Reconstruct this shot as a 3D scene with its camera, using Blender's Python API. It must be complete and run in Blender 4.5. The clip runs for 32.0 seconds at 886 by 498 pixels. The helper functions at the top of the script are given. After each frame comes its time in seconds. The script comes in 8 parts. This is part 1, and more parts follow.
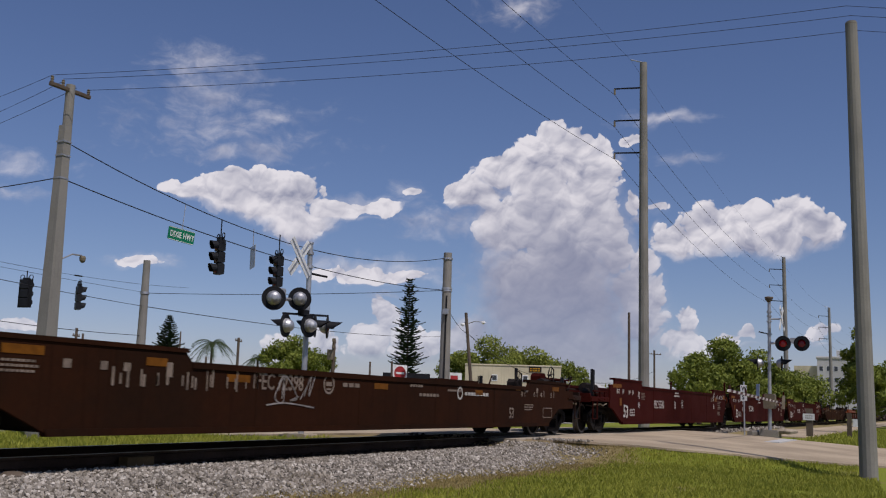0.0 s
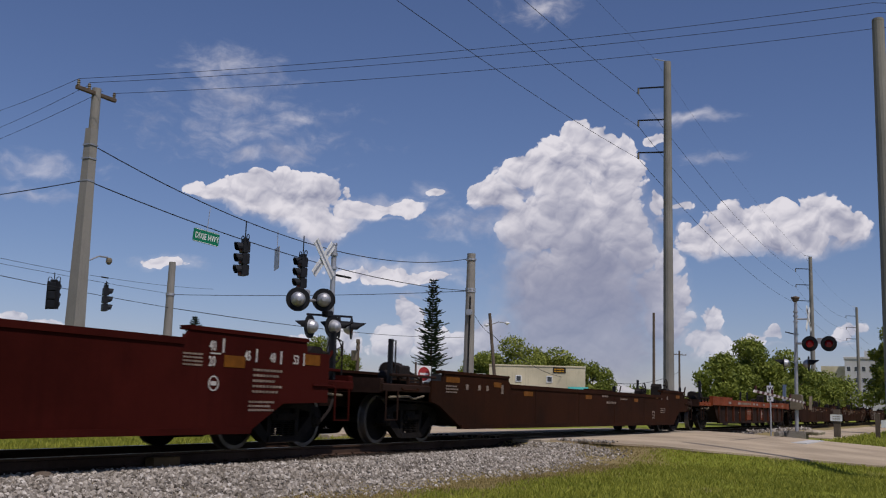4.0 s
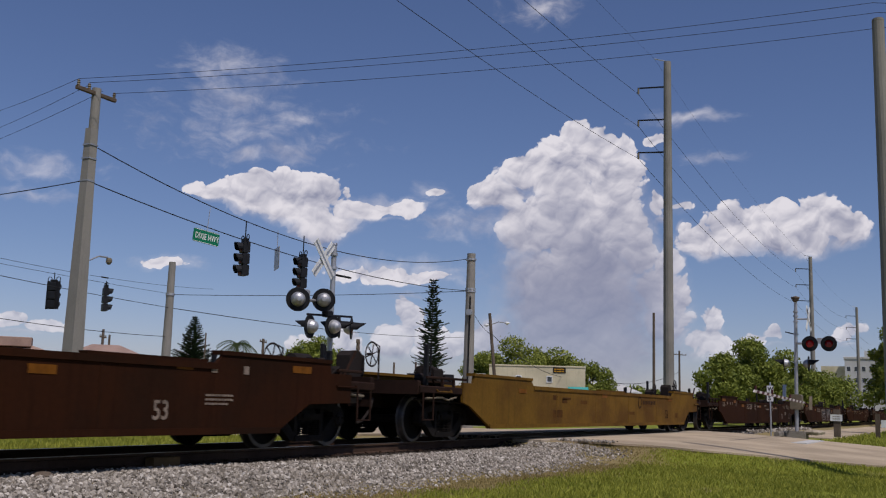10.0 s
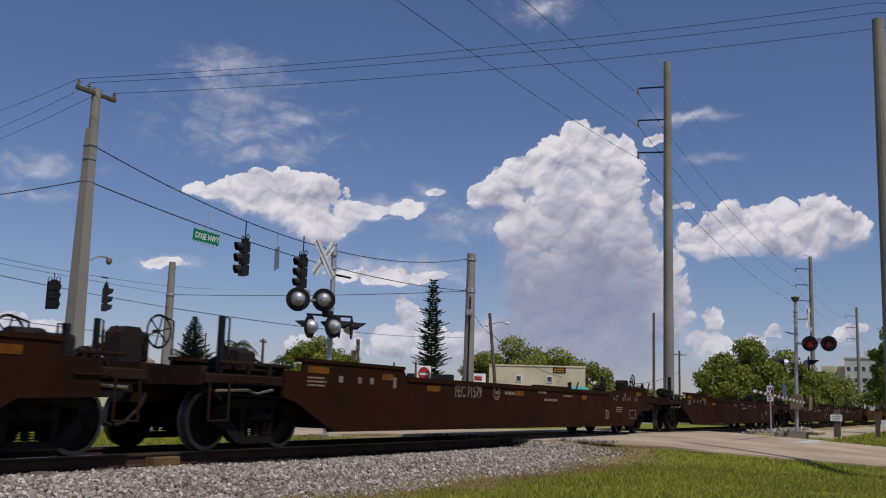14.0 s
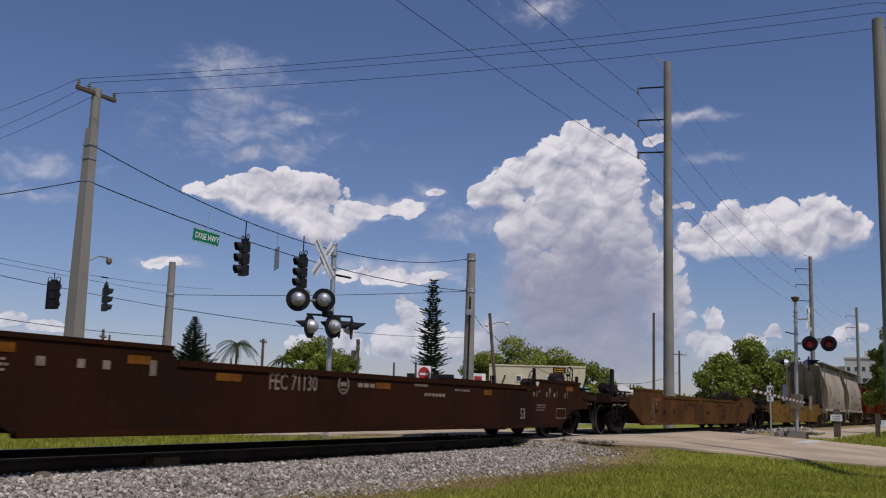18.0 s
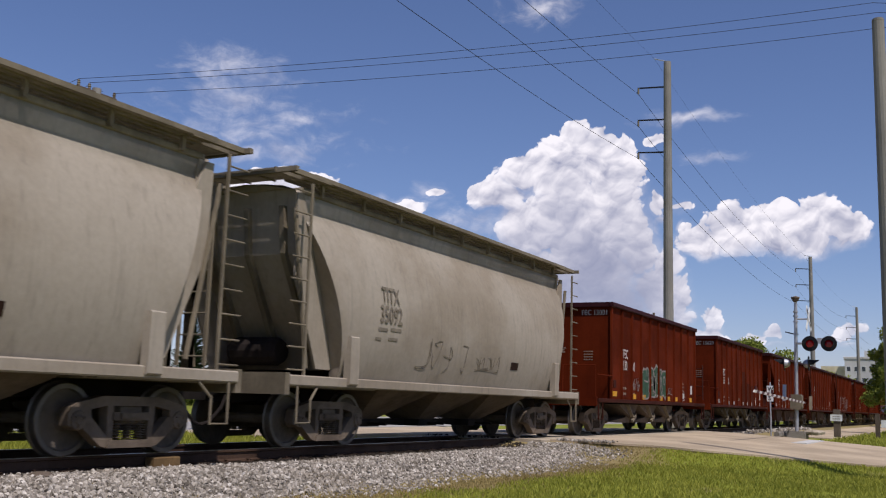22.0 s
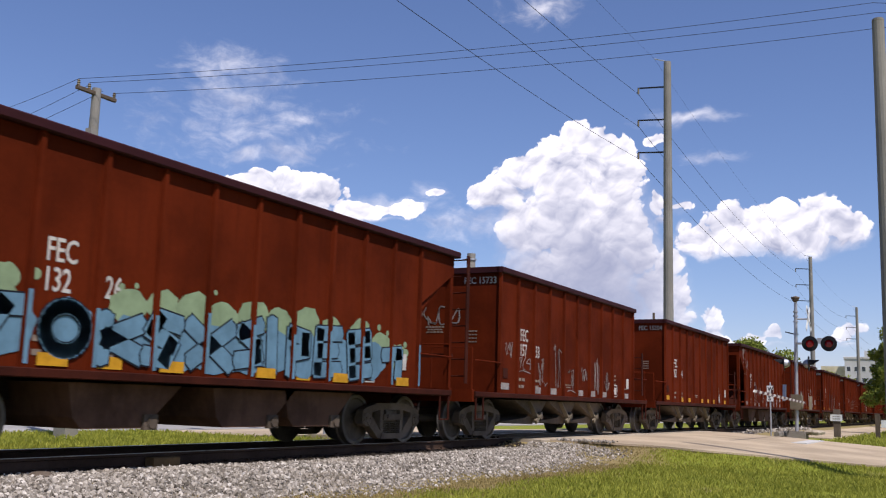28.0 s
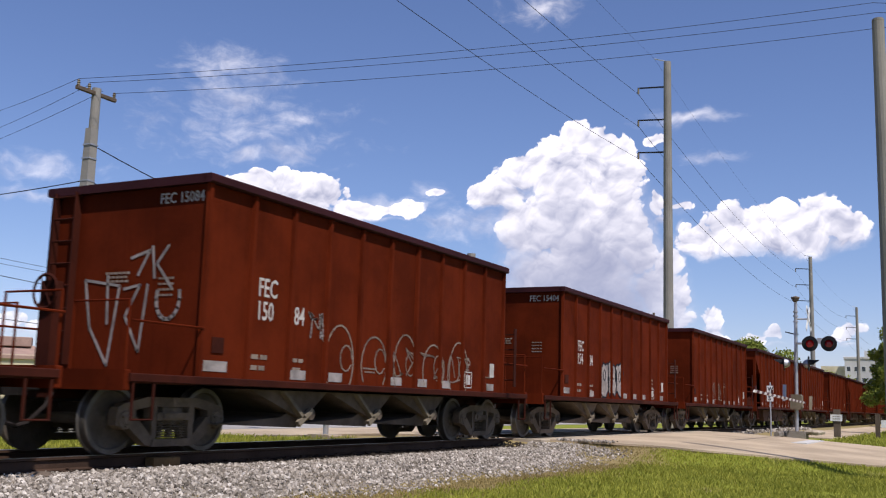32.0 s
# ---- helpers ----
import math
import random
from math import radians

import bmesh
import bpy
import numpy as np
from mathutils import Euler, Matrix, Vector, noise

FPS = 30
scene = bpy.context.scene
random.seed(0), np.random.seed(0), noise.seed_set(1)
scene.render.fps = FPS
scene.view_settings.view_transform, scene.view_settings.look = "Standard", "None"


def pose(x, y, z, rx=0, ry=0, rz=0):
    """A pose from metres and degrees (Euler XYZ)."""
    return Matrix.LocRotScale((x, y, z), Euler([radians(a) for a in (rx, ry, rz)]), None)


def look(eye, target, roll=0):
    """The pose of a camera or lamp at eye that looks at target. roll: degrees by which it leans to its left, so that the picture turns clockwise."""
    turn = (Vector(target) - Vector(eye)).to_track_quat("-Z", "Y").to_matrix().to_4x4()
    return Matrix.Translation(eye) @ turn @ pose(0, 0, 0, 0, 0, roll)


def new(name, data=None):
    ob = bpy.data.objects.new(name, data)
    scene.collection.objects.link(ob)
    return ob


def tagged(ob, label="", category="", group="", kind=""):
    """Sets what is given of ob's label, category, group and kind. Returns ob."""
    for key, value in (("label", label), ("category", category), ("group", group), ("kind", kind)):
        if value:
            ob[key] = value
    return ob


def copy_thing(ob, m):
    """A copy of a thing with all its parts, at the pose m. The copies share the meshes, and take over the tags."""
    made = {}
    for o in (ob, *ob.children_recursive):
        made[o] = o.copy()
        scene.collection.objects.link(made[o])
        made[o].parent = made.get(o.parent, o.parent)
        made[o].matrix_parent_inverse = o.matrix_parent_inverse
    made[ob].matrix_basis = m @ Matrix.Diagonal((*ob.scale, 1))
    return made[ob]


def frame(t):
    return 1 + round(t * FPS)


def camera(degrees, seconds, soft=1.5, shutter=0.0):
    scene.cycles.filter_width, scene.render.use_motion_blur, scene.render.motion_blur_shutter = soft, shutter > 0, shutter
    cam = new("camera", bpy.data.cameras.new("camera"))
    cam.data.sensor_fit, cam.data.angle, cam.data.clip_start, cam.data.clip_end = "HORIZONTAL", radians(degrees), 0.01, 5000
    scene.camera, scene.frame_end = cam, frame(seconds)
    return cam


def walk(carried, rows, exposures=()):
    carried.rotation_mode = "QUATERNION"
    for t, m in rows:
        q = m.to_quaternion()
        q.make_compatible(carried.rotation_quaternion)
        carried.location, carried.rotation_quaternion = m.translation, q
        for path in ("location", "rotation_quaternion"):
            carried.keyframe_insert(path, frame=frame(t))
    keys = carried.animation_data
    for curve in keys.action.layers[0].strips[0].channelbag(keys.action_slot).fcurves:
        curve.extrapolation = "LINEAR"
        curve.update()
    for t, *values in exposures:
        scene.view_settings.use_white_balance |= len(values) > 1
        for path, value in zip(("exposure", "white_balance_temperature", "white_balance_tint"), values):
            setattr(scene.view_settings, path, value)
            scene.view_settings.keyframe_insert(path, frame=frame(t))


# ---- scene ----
cam = camera(48.13, 32.0, soft=1.15, shutter=0.07)

EYE = (0.0, -10.876, 0.813)


def aim(yaw, pitch=8.779, roll=1.734):
    """A pose of the camera on its tripod: yaw in degrees from the square of the track towards its far end."""
    a, b = radians(yaw), radians(pitch)
    away = Vector((math.sin(a) * math.cos(b), math.cos(a) * math.cos(b), math.sin(b)))
    return look(EYE, Vector(EYE) + away * 20, roll)


# the camera swings a little to the left at the start and then stands still
walk(cam, [(0.0, aim(63.28)), (0.25, aim(62.86)), (0.5, aim(62.43)), (0.75, aim(62.13)), (1.0, aim(61.97)),
           (1.5, aim(61.81)), (2.0, aim(61.86)), (2.5, aim(61.908)), (3.5, aim(61.908)), (32.0, aim(61.908))],
     exposures=[(0.0, -0.55, 6150, 18), (19.5, -0.55, 6150, 18), (21.5, -0.35, 6150, 18), (22.5, 0.05, 6150, 18), (24.0, 0.18, 6150, 18), (32.0, 0.18, 6150, 18)])

# ---- sky and sun ----
SUN = Vector((-0.27, -0.46, 0.85)).normalized()


class Nodes:
    """Short hand for node trees."""

    def __init__(self, tree):
        self.tree = tree
        tree.nodes.clear()

    def add(self, kind, ins=None, **props):
        n = self.tree.nodes.new(kind)
        for k, v in props.items():
            setattr(n, k, v)
        for k, v in (ins or {}).items():
            self.put(n.inputs[k], v)
        return n

    def put(self, socket, v):
        if isinstance(v, bpy.types.NodeSocket):
            self.tree.links.new(v, socket)
        elif isinstance(v, bpy.types.Node):
            self.tree.links.new(v.outputs[0], socket)
        else:
            socket.default_value = v

    def math(self, op, a, b=0.0, c=0.0, clamp=False):
        n = self.add("ShaderNodeMath", {0: a, 1: b, 2: c}, operation=op)
        n.use_clamp = clamp
        return n.outputs[0]

    def vec(self, op, a, b=(0, 0, 0)):
        return self.add("ShaderNodeVectorMath", {0: a, 1: b}, operation=op)

    def noise(self, vector, scale, detail=4.0, rough=0.55, dim="3D"):
        return self.add("ShaderNodeTexNoise", {"Vector": vector, "Scale": scale, "Detail": detail, "Roughness": rough}, noise_dimensions=dim)

    def ramp(self, fac, stops):
        n = self.add("ShaderNodeValToRGB", {0: fac})
        e = n.color_ramp.elements
        while len(e) < len(stops):
            e.new(0.5)
        for el, (p, c) in zip(e, stops):
            el.position = p
            el.color = (c, c, c, 1) if isinstance(c, (int, float)) else (*c, 1)
        return n.outputs[0]

    def mix(self, fac, a, b, blend="MIX"):
        n = self.add("ShaderNodeMix", data_type="RGBA", blend_type=blend)
        for i, v in ((0, fac), (6, a), (7, b)):
            if isinstance(v, tuple) and len(v) == 3:
                v = (*v, 1)
            self.put(n.inputs[i], v)
        return n.outputs[2]

    def step(self, v, lo, hi):
        return self.add("ShaderNodeMapRange", {"Value": v, "From Min": lo, "From Max": hi}, interpolation_type="SMOOTHSTEP").outputs[0]


def make_world():
    w = bpy.data.worlds.new("sky")
    w.use_nodes = True
    scene.world = w
    n = Nodes(w.node_tree)
    sky = n.add("ShaderNodeTexSky", sky_type="NISHITA", sun_disc=False, sun_elevation=math.asin(SUN.z),
                sun_rotation=math.atan2(SUN.x, SUN.y), air_density=1.0, dust_density=0.35, ozone_density=2.2, altitude=5)
    way = n.add("ShaderNodeTexCoord").outputs["Generated"]
    xyz = n.add("ShaderNodeSeparateXYZ", {0: way})
    az = n.math("ARCTAN2", xyz.outputs[0], xyz.outputs[1])
    el = n.math("ARCSINE", xyz.outputs[2])
    p = n.add("ShaderNodeCombineXYZ", {0: az, 1: el})
    w1 = n.vec("SUBTRACT", n.noise(p, 30.0, 3.0, 0.42).outputs["Color"], (0.5, 0.5, 0.5))
    q = n.vec("ADD", p, n.vec("MULTIPLY", w1, (0.030, 0.024, 0.0)))

    def field(blobs, shift=(0.0, 0.0, 0.0)):
        d = None
        here = n.vec("ADD", q, shift)
        for a, e, ra, re, k in blobs:
            v = n.vec("MULTIPLY", n.vec("SUBTRACT", here, (a, e, 0)), (1 / ra, 1 / re, 0))
            r = n.vec("LENGTH", v).outputs["Value"]
            s = n.math("MULTIPLY_ADD", r, -k, k)
            d = s if d is None else n.math("SMOOTH_MAX", d, s, 0.10)
        return d

    def billow(scale, shift=0.0):
        """Round heads with creases between them."""
        v = n.add("ShaderNodeTexVoronoi", {"Vector": n.vec("ADD", q, (-0.3 * shift, shift, 0.0)), "Scale": scale}, feature="F1")
        return n.math("MULTIPLY_ADD", v.outputs["Distance"], -1.0, 0.42)

    SIZES = ((24.0, 0.60, 0.0110, 0.62), (52.0, 0.42, 0.0060, 0.55), (110.0, 0.27, 0.0030, 0.27), (240.0, 0.13, 0.0014, 0.12))
    lumps = light = None
    for scale, gain, shift, glow_ in SIZES:
        b0, b1 = billow(scale), billow(scale, shift)
        slope = n.math("MULTIPLY", n.math("SUBTRACT", b0, b1), glow_ * 1.25)
        crease = n.math("MULTIPLY_ADD", b0, glow_ * 0.42, slope)
        lumps = n.math("MULTIPLY", b0, gain) if lumps is None else n.math("MULTIPLY_ADD", b0, gain, lumps)
        light = crease if light is None else n.math("ADD", crease, light)
    heap = field(CUMULUS)
    above = field(CUMULUS, (0.0, 0.016, 0.0))
    under = n.math("SUBTRACT", above, heap)
    thin = field(WISPS)
    fine = n.noise(p, 90.0, 8.0, 0.65).outputs["Fac"]
    streak = n.noise(n.vec("MULTIPLY", q, (34.0, 62.0, 1.0)), 1.0, 8.0, 0.62).outputs["Fac"]
    heap_in = n.math("ADD", n.math("ADD", heap, lumps), 0.17)
    heap_in = n.math("MULTIPLY_ADD", n.math("SUBTRACT", fine, 0.5), 0.12, heap_in)
    # crisp heads above, soft rain-grey veil below the tower
    tower = n.step(n.math("ABSOLUTE", n.math("SUBTRACT", az, 1.215)), 0.13, 0.06)
    swell = n.noise(q, 15.0, 4.0, 0.5).outputs["Fac"]
    high = n.step(n.math("MULTIPLY_ADD", n.math("SUBTRACT", swell, 0.5), 0.14, el), 0.11, 0.235)
    veiled = n.math("MULTIPLY", tower, n.math("SUBTRACT", 1.0, high))
    loose = n.math("MAXIMUM", n.math("MULTIPLY", n.step(under, -0.05, 0.35), 0.75), veiled)
    crisp = n.step(heap_in, 0.03, 0.13)
    soft = n.step(n.math("MULTIPLY_ADD", n.math("SUBTRACT", fine, 0.5), 0.45, heap), -0.32, 0.30)
    heap_a = n.add("ShaderNodeMix", {0: loose, 2: crisp, 3: soft}).outputs[0]
    heap_a = n.math("MULTIPLY", heap_a, n.math("MULTIPLY_ADD", n.step(el, 0.02, 0.13), 0.16, 0.82))
    thin_in = n.math("MULTIPLY_ADD", n.math("SUBTRACT", streak, 0.5), 1.5, thin)
    thin_a = n.math("MULTIPLY", n.step(thin_in, -0.2, 0.9), 0.66)
    # the same clouds go on round the rest of the sky
    rest = n.step(n.noise(n.vec("MULTIPLY", p, (2.6, 7.0, 1.0)), 1.0, 8.0, 0.6).outputs["Fac"], 0.58, 0.74)
    side = n.math("ABSOLUTE", n.math("SUBTRACT", az, 1.08))
    rest = n.math("MULTIPLY", rest, n.step(side, 0.5, 0.8))
    rest = n.math("MULTIPLY", rest, n.step(el, -0.02, 0.08))
    # heads catch the sun, hollows and undersides stay in their own shade
    depth = n.math("MULTIPLY", n.step(heap_in, 0.25, 1.0), n.math("MULTIPLY_ADD", n.step(swell, 0.30, 0.68), 0.40, 0.02))
    sunny = n.math("SUBTRACT", n.math("MULTIPLY_ADD", light, 1.0, 0.84), depth)
    sunny = n.math("SUBTRACT", sunny, n.math("MULTIPLY", n.step(under, -0.1, 0.6), 0.30))
    dull = n.math("MULTIPLY_ADD", n.math("SUBTRACT", swell, 0.5), 0.30, n.math("MULTIPLY_ADD", light, 0.16, 0.15))
    lit = n.add("ShaderNodeMix", {0: veiled, 2: sunny, 3: dull}).outputs[0]
    lit = n.math("ADD", lit, 0.0, clamp=True)
    tone = n.mix(lit, (0.36, 0.39, 0.52), (1.22, 1.18, 1.14))
    haze = n.step(el, 0.16, 0.0)
    blue = n.mix(haze, n.mix(1.0, sky, (0.90, 0.925, 1.08), "MULTIPLY"), n.mix(1.0, sky, (0.98, 0.97, 1.18), "MULTIPLY"))
    blue = n.vec("SCALE", blue)
    blue.inputs["Scale"].default_value = SKY
    cloud = n.vec("SCALE", tone)
    cloud.inputs["Scale"].default_value = 0.90
    veil = n.math("MAXIMUM", n.math("MAXIMUM", heap_a, thin_a), rest)
    veil = n.math("MULTIPLY", veil, n.math("SUBTRACT", 1.0, n.math("MULTIPLY", haze, 0.2)))
    out = n.mix(veil, blue.outputs[0], cloud.outputs[0])
    bg = n.add("ShaderNodeBackground", {"Color": out, "Strength": 1.0})
    n.add("ShaderNodeOutputWorld", {0: bg})


SKY = 0.092
# clouds: bearing, height, half width, half height (radians), thickness
CUMULUS = [(1.203, 0.235, 0.0429, 0.0336, 1), (1.252, 0.230, 0.0338, 0.0362, 1), (1.160, 0.235, 0.0243, 0.0203, 1), (1.135, 0.209, 0.0260, 0.0159, 1), (1.114, 0.209, 0.0128, 0.0113, 1),
           (1.210, 0.269, 0.0150, 0.0156, 1), (1.195, 0.257, 0.0231, 0.0179, 1), (1.238, 0.260, 0.0239, 0.0156, 1), (1.263, 0.256, 0.0170, 0.0166, 1), (1.221, 0.179, 0.0618, 0.0506, 1),
           (1.258, 0.179, 0.0307, 0.0448, 1), (1.170, 0.179, 0.0343, 0.0340, 0.9), (1.216, 0.111, 0.0725, 0.0697, 0.9), (1.296, 0.118, 0.0210, 0.0280, 1), (1.318, 0.110, 0.0160, 0.0200, 0.9), (1.302, 0.142, 0.0150, 0.0180, 0.9), (1.306, 0.088, 0.0260, 0.0240, 0.8),
           (1.222, 0.060, 0.0800, 0.0360, 0.7), (1.277, 0.157, 0.0221, 0.0279, 0.9)]
CUMULUS += [(1.338, 0.165, 0.0258, 0.0187, 1), (1.370, 0.174, 0.0306, 0.0218, 1), (1.407, 0.178, 0.0309, 0.0259, 1), (1.438, 0.176, 0.0312, 0.0267, 1), (1.473, 0.174, 0.0226, 0.0179, 1), (1.415, 0.192, 0.0155, 0.0118, 1),
            (1.443, 0.191, 0.0172, 0.0128, 1), (1.324, 0.179, 0.0109, 0.0088, 0.8), (1.295, 0.200, 0.0100, 0.0144, 0.8), (1.319, 0.198, 0.0164, 0.0061, 0.7), (1.294, 0.265, 0.0123, 0.0055, 0.6)]
CUMULUS += [(0.905, 0.196, 0.0420, 0.0160, 0.85), (0.859, 0.200, 0.0345, 0.0111, 0.8), (0.892, 0.210, 0.0293, 0.0122, 0.85), (0.920, 0.213, 0.0296, 0.0134, 0.9), (0.950, 0.201, 0.0378, 0.0180, 0.9), (0.959, 0.177, 0.0320, 0.0214, 0.8),
            (0.928, 0.186, 0.0341, 0.0123, 0.7), (0.990, 0.190, 0.0346, 0.0113, 0.8), (1.031, 0.193, 0.0278, 0.0079, 0.7), (1.068, 0.211, 0.0105, 0.0051, 0.6), (0.914, 0.225, 0.0114, 0.0056, 0.7)]
CUMULUS += [(1.047, 0.086, 0.0191, 0.0213, 0.9), (1.036, 0.061, 0.0300, 0.0188, 0.8), (1.076, 0.057, 0.0290, 0.0164, 0.75), (1.126, 0.066, 0.0300, 0.0190, 0.7), (0.985, 0.052, 0.0300, 0.0150, 0.6), (1.261, 0.052, 0.0338, 0.0067, 0.8), (1.253, 0.055, 0.0132, 0.0056, 0.7),
            (1.347, 0.088, 0.0158, 0.0194, 0.9), (1.340, 0.066, 0.0252, 0.0161, 0.8), (1.389, 0.069, 0.0154, 0.0097, 0.8), (1.405, 0.073, 0.0112, 0.0086, 0.8), (1.374, 0.062, 0.0207, 0.0065, 0.6), (1.470, 0.074, 0.0165, 0.0115, 0.8),
            (0.677, 0.066, 0.0184, 0.0104, 0.75), (0.692, 0.060, 0.0245, 0.0073, 0.6), (1.027, 0.126, 0.0602, 0.0080, 0.6), (1.068, 0.125, 0.0287, 0.0068, 0.6), (0.810, 0.125, 0.0247, 0.0049, 0.45), (0.946, 0.047, 0.0246, 0.0145, 0.6)]
WISPS = [(1.019, 0.194, 0.049, 0.010, 0.6), (0.851, 0.324, 0.045, 0.016, 0.5), (0.864, 0.296, 0.054, 0.021, 0.32), (0.923, 0.273, 0.033, 0.007, 0.5),
         (0.874, 0.239, 0.023, 0.008, 0.6), (0.919, 0.239, 0.028, 0.009, 0.6), (1.322, 0.284, 0.050, 0.008, 0.65), (1.178, 0.392, 0.037, 0.014, 0.5),
         (0.681, 0.182, 0.038, 0.008, 0.5), (0.679, 0.208, 0.041, 0.009, 0.35), (1.033, 0.129, 0.086, 0.015, 0.6), (1.101, 0.180, 0.046, 0.015, 0.5),
         (0.810, 0.126, 0.034, 0.008, 0.5), (1.065, 0.210, 0.017, 0.008, 0.5), (1.349, 0.243, 0.026, 0.006, 0.4), (0.872, 0.261, 0.071, 0.023, 0.25)]
make_world()

sun = new("sun", bpy.data.lights.new("sun", "SUN"))
sun.data.energy, sun.data.angle, sun.data.color = 4.6, radians(0.53), (1.0, 0.94, 0.84)
sun.matrix_world = look((0, 0, 60), Vector((0, 0, 60)) - SUN)

# ---- materials ----
def material(name, base, rough=0.7, metal=0.0, grain=(30.0, 0.25), stain=(1.2, 0.3), second=None, bump=(60.0, 0.15), per_object=0.0, streaks=0.0, spec=0.12):
    """A surface with fine grain, broad stains, optional run-down streaks and a little relief, all at real-world size."""
    m = bpy.data.materials.new(name)
    m.use_nodes = True
    n = Nodes(m.node_tree)
    co = n.add("ShaderNodeTexCoord").outputs["Object"]
    info = n.add("ShaderNodeObjectInfo")
    co = n.vec("ADD", co, n.vec("SCALE", n.vec("ADD", (7.0, 3.0, 5.0), (0, 0, 0))).outputs[0])
    shift = co.inputs[1].links[0].from_node
    n.put(shift.inputs["Scale"], n.math("MULTIPLY", info.outputs["Random"], 9.0))
    dark = tuple(c * (1 - stain[1]) for c in base)
    second = second or dark
    big = n.noise(co, stain[0], 6.0, 0.6).outputs["Fac"]
    col = n.mix(n.step(big, 0.38, 0.66), base, second)
    if streaks:
        run = n.noise(n.vec("MULTIPLY", co, (9.0, 9.0, 0.55)), 1.0, 4.0, 0.6).outputs["Fac"]
        col = n.mix(n.math("MULTIPLY", n.step(run, 0.5, 0.75), streaks), col, tuple(c * 0.45 for c in base))
    fine = n.noise(co, grain[0], 5.0, 0.6).outputs["Fac"]
    v = n.math("MULTIPLY_ADD", n.math("SUBTRACT", fine, 0.5), grain[1] * 2.2, 1.0)
    if per_object:
        v = n.math("MULTIPLY", v, n.math("MULTIPLY_ADD", n.math("SUBTRACT", info.outputs["Random"], 0.5), per_object * 2, 1.0))
    g = n.add("ShaderNodeCombineColor", {0: v, 1: v, 2: v})
    col = n.mix(1.0, col, g.outputs[0], "MULTIPLY")
    relief = n.add("ShaderNodeBump", {"Strength": bump[1], "Distance": 0.02, "Height": n.noise(co, bump[0], 4.0, 0.6).outputs["Fac"]})
    ro = n.math("MULTIPLY_ADD", n.math("SUBTRACT", big, 0.5), 0.3, rough, clamp=True)
    b = n.add("ShaderNodeBsdfPrincipled", {"Base Color": col, "Roughness": ro, "Metallic": metal, "Normal": relief, "Specular IOR Level": spec})
    n.add("ShaderNodeOutputMaterial", {0: b})
    return m


def glow(name, colour, power):
    m = bpy.data.materials.new(name)
    m.use_nodes = True
    n = Nodes(m.node_tree)
    b = n.add("ShaderNodeBsdfPrincipled", {"Base Color": (*colour, 1), "Emission Color": (*colour, 1), "Emission Strength": power, "Roughness": 0.2})
    n.add("ShaderNodeOutputMaterial", {0: b})
    return m


def ground_material():
    """Turf with bare sandy and dry places."""
    m = bpy.data.materials.new("turf")
    m.use_nodes = True
    n = Nodes(m.node_tree)
    co = n.add("ShaderNodeTexCoord").outputs["Object"]
    a = n.noise(co, 0.55, 6.0, 0.6).outputs["Fac"]
    f = n.noise(co, 22.0, 5.0, 0.7).outputs["Fac"]
    green = n.mix(f, (0.13, 0.160, 0.015), (0.25, 0.270, 0.036))
    dry = n.mix(f, (0.16, 0.122, 0.048), (0.33, 0.262, 0.125))
    y = n.add("ShaderNodeSeparateXYZ", {0: co}).outputs[1]
    worn = n.math("MULTIPLY", n.step(n.math("ABSOLUTE", y), 5.2, 2.9), 0.34)
    col = n.mix(n.step(n.math("ADD", a, worn), 0.52, 0.70), green, dry)
    b = n.add("ShaderNodeBsdfPrincipled", {"Base Color": col, "Roughness": 0.95, "Specular IOR Level": 0.1,
              "Normal": n.add("ShaderNodeBump", {"Strength": 0.5, "Distance": 0.05, "Height": f})})
    n.add("ShaderNodeOutputMaterial", {0: b})
    return m


def leaf_material(name, lo, hi):
    m = bpy.data.materials.new(name)
    m.use_nodes = True
    n = Nodes(m.node_tree)
    isl = n.add("ShaderNodeNewGeometry").outputs["Random Per Island"]
    co = n.add("ShaderNodeTexCoord").outputs["Object"]
    f = n.noise(co, 0.8, 3.0, 0.5).outputs["Fac"]
    v = n.math("MULTIPLY_ADD", isl, 0.6, n.math("MULTIPLY_ADD", f, 1.0, -0.3), clamp=True)
    col = n.mix(v, lo, hi)
    b = n.add("ShaderNodeBsdfPrincipled", {"Base Color": col, "Roughness": 0.65, "Specular IOR Level": 0.25})
    t = n.add("ShaderNodeBsdfTranslucent", {"Color": col})
    mx = n.add("ShaderNodeMixShader", {0: 0.3, 1: b, 2: t})
    n.add("ShaderNodeOutputMaterial", {0: mx})
    return m


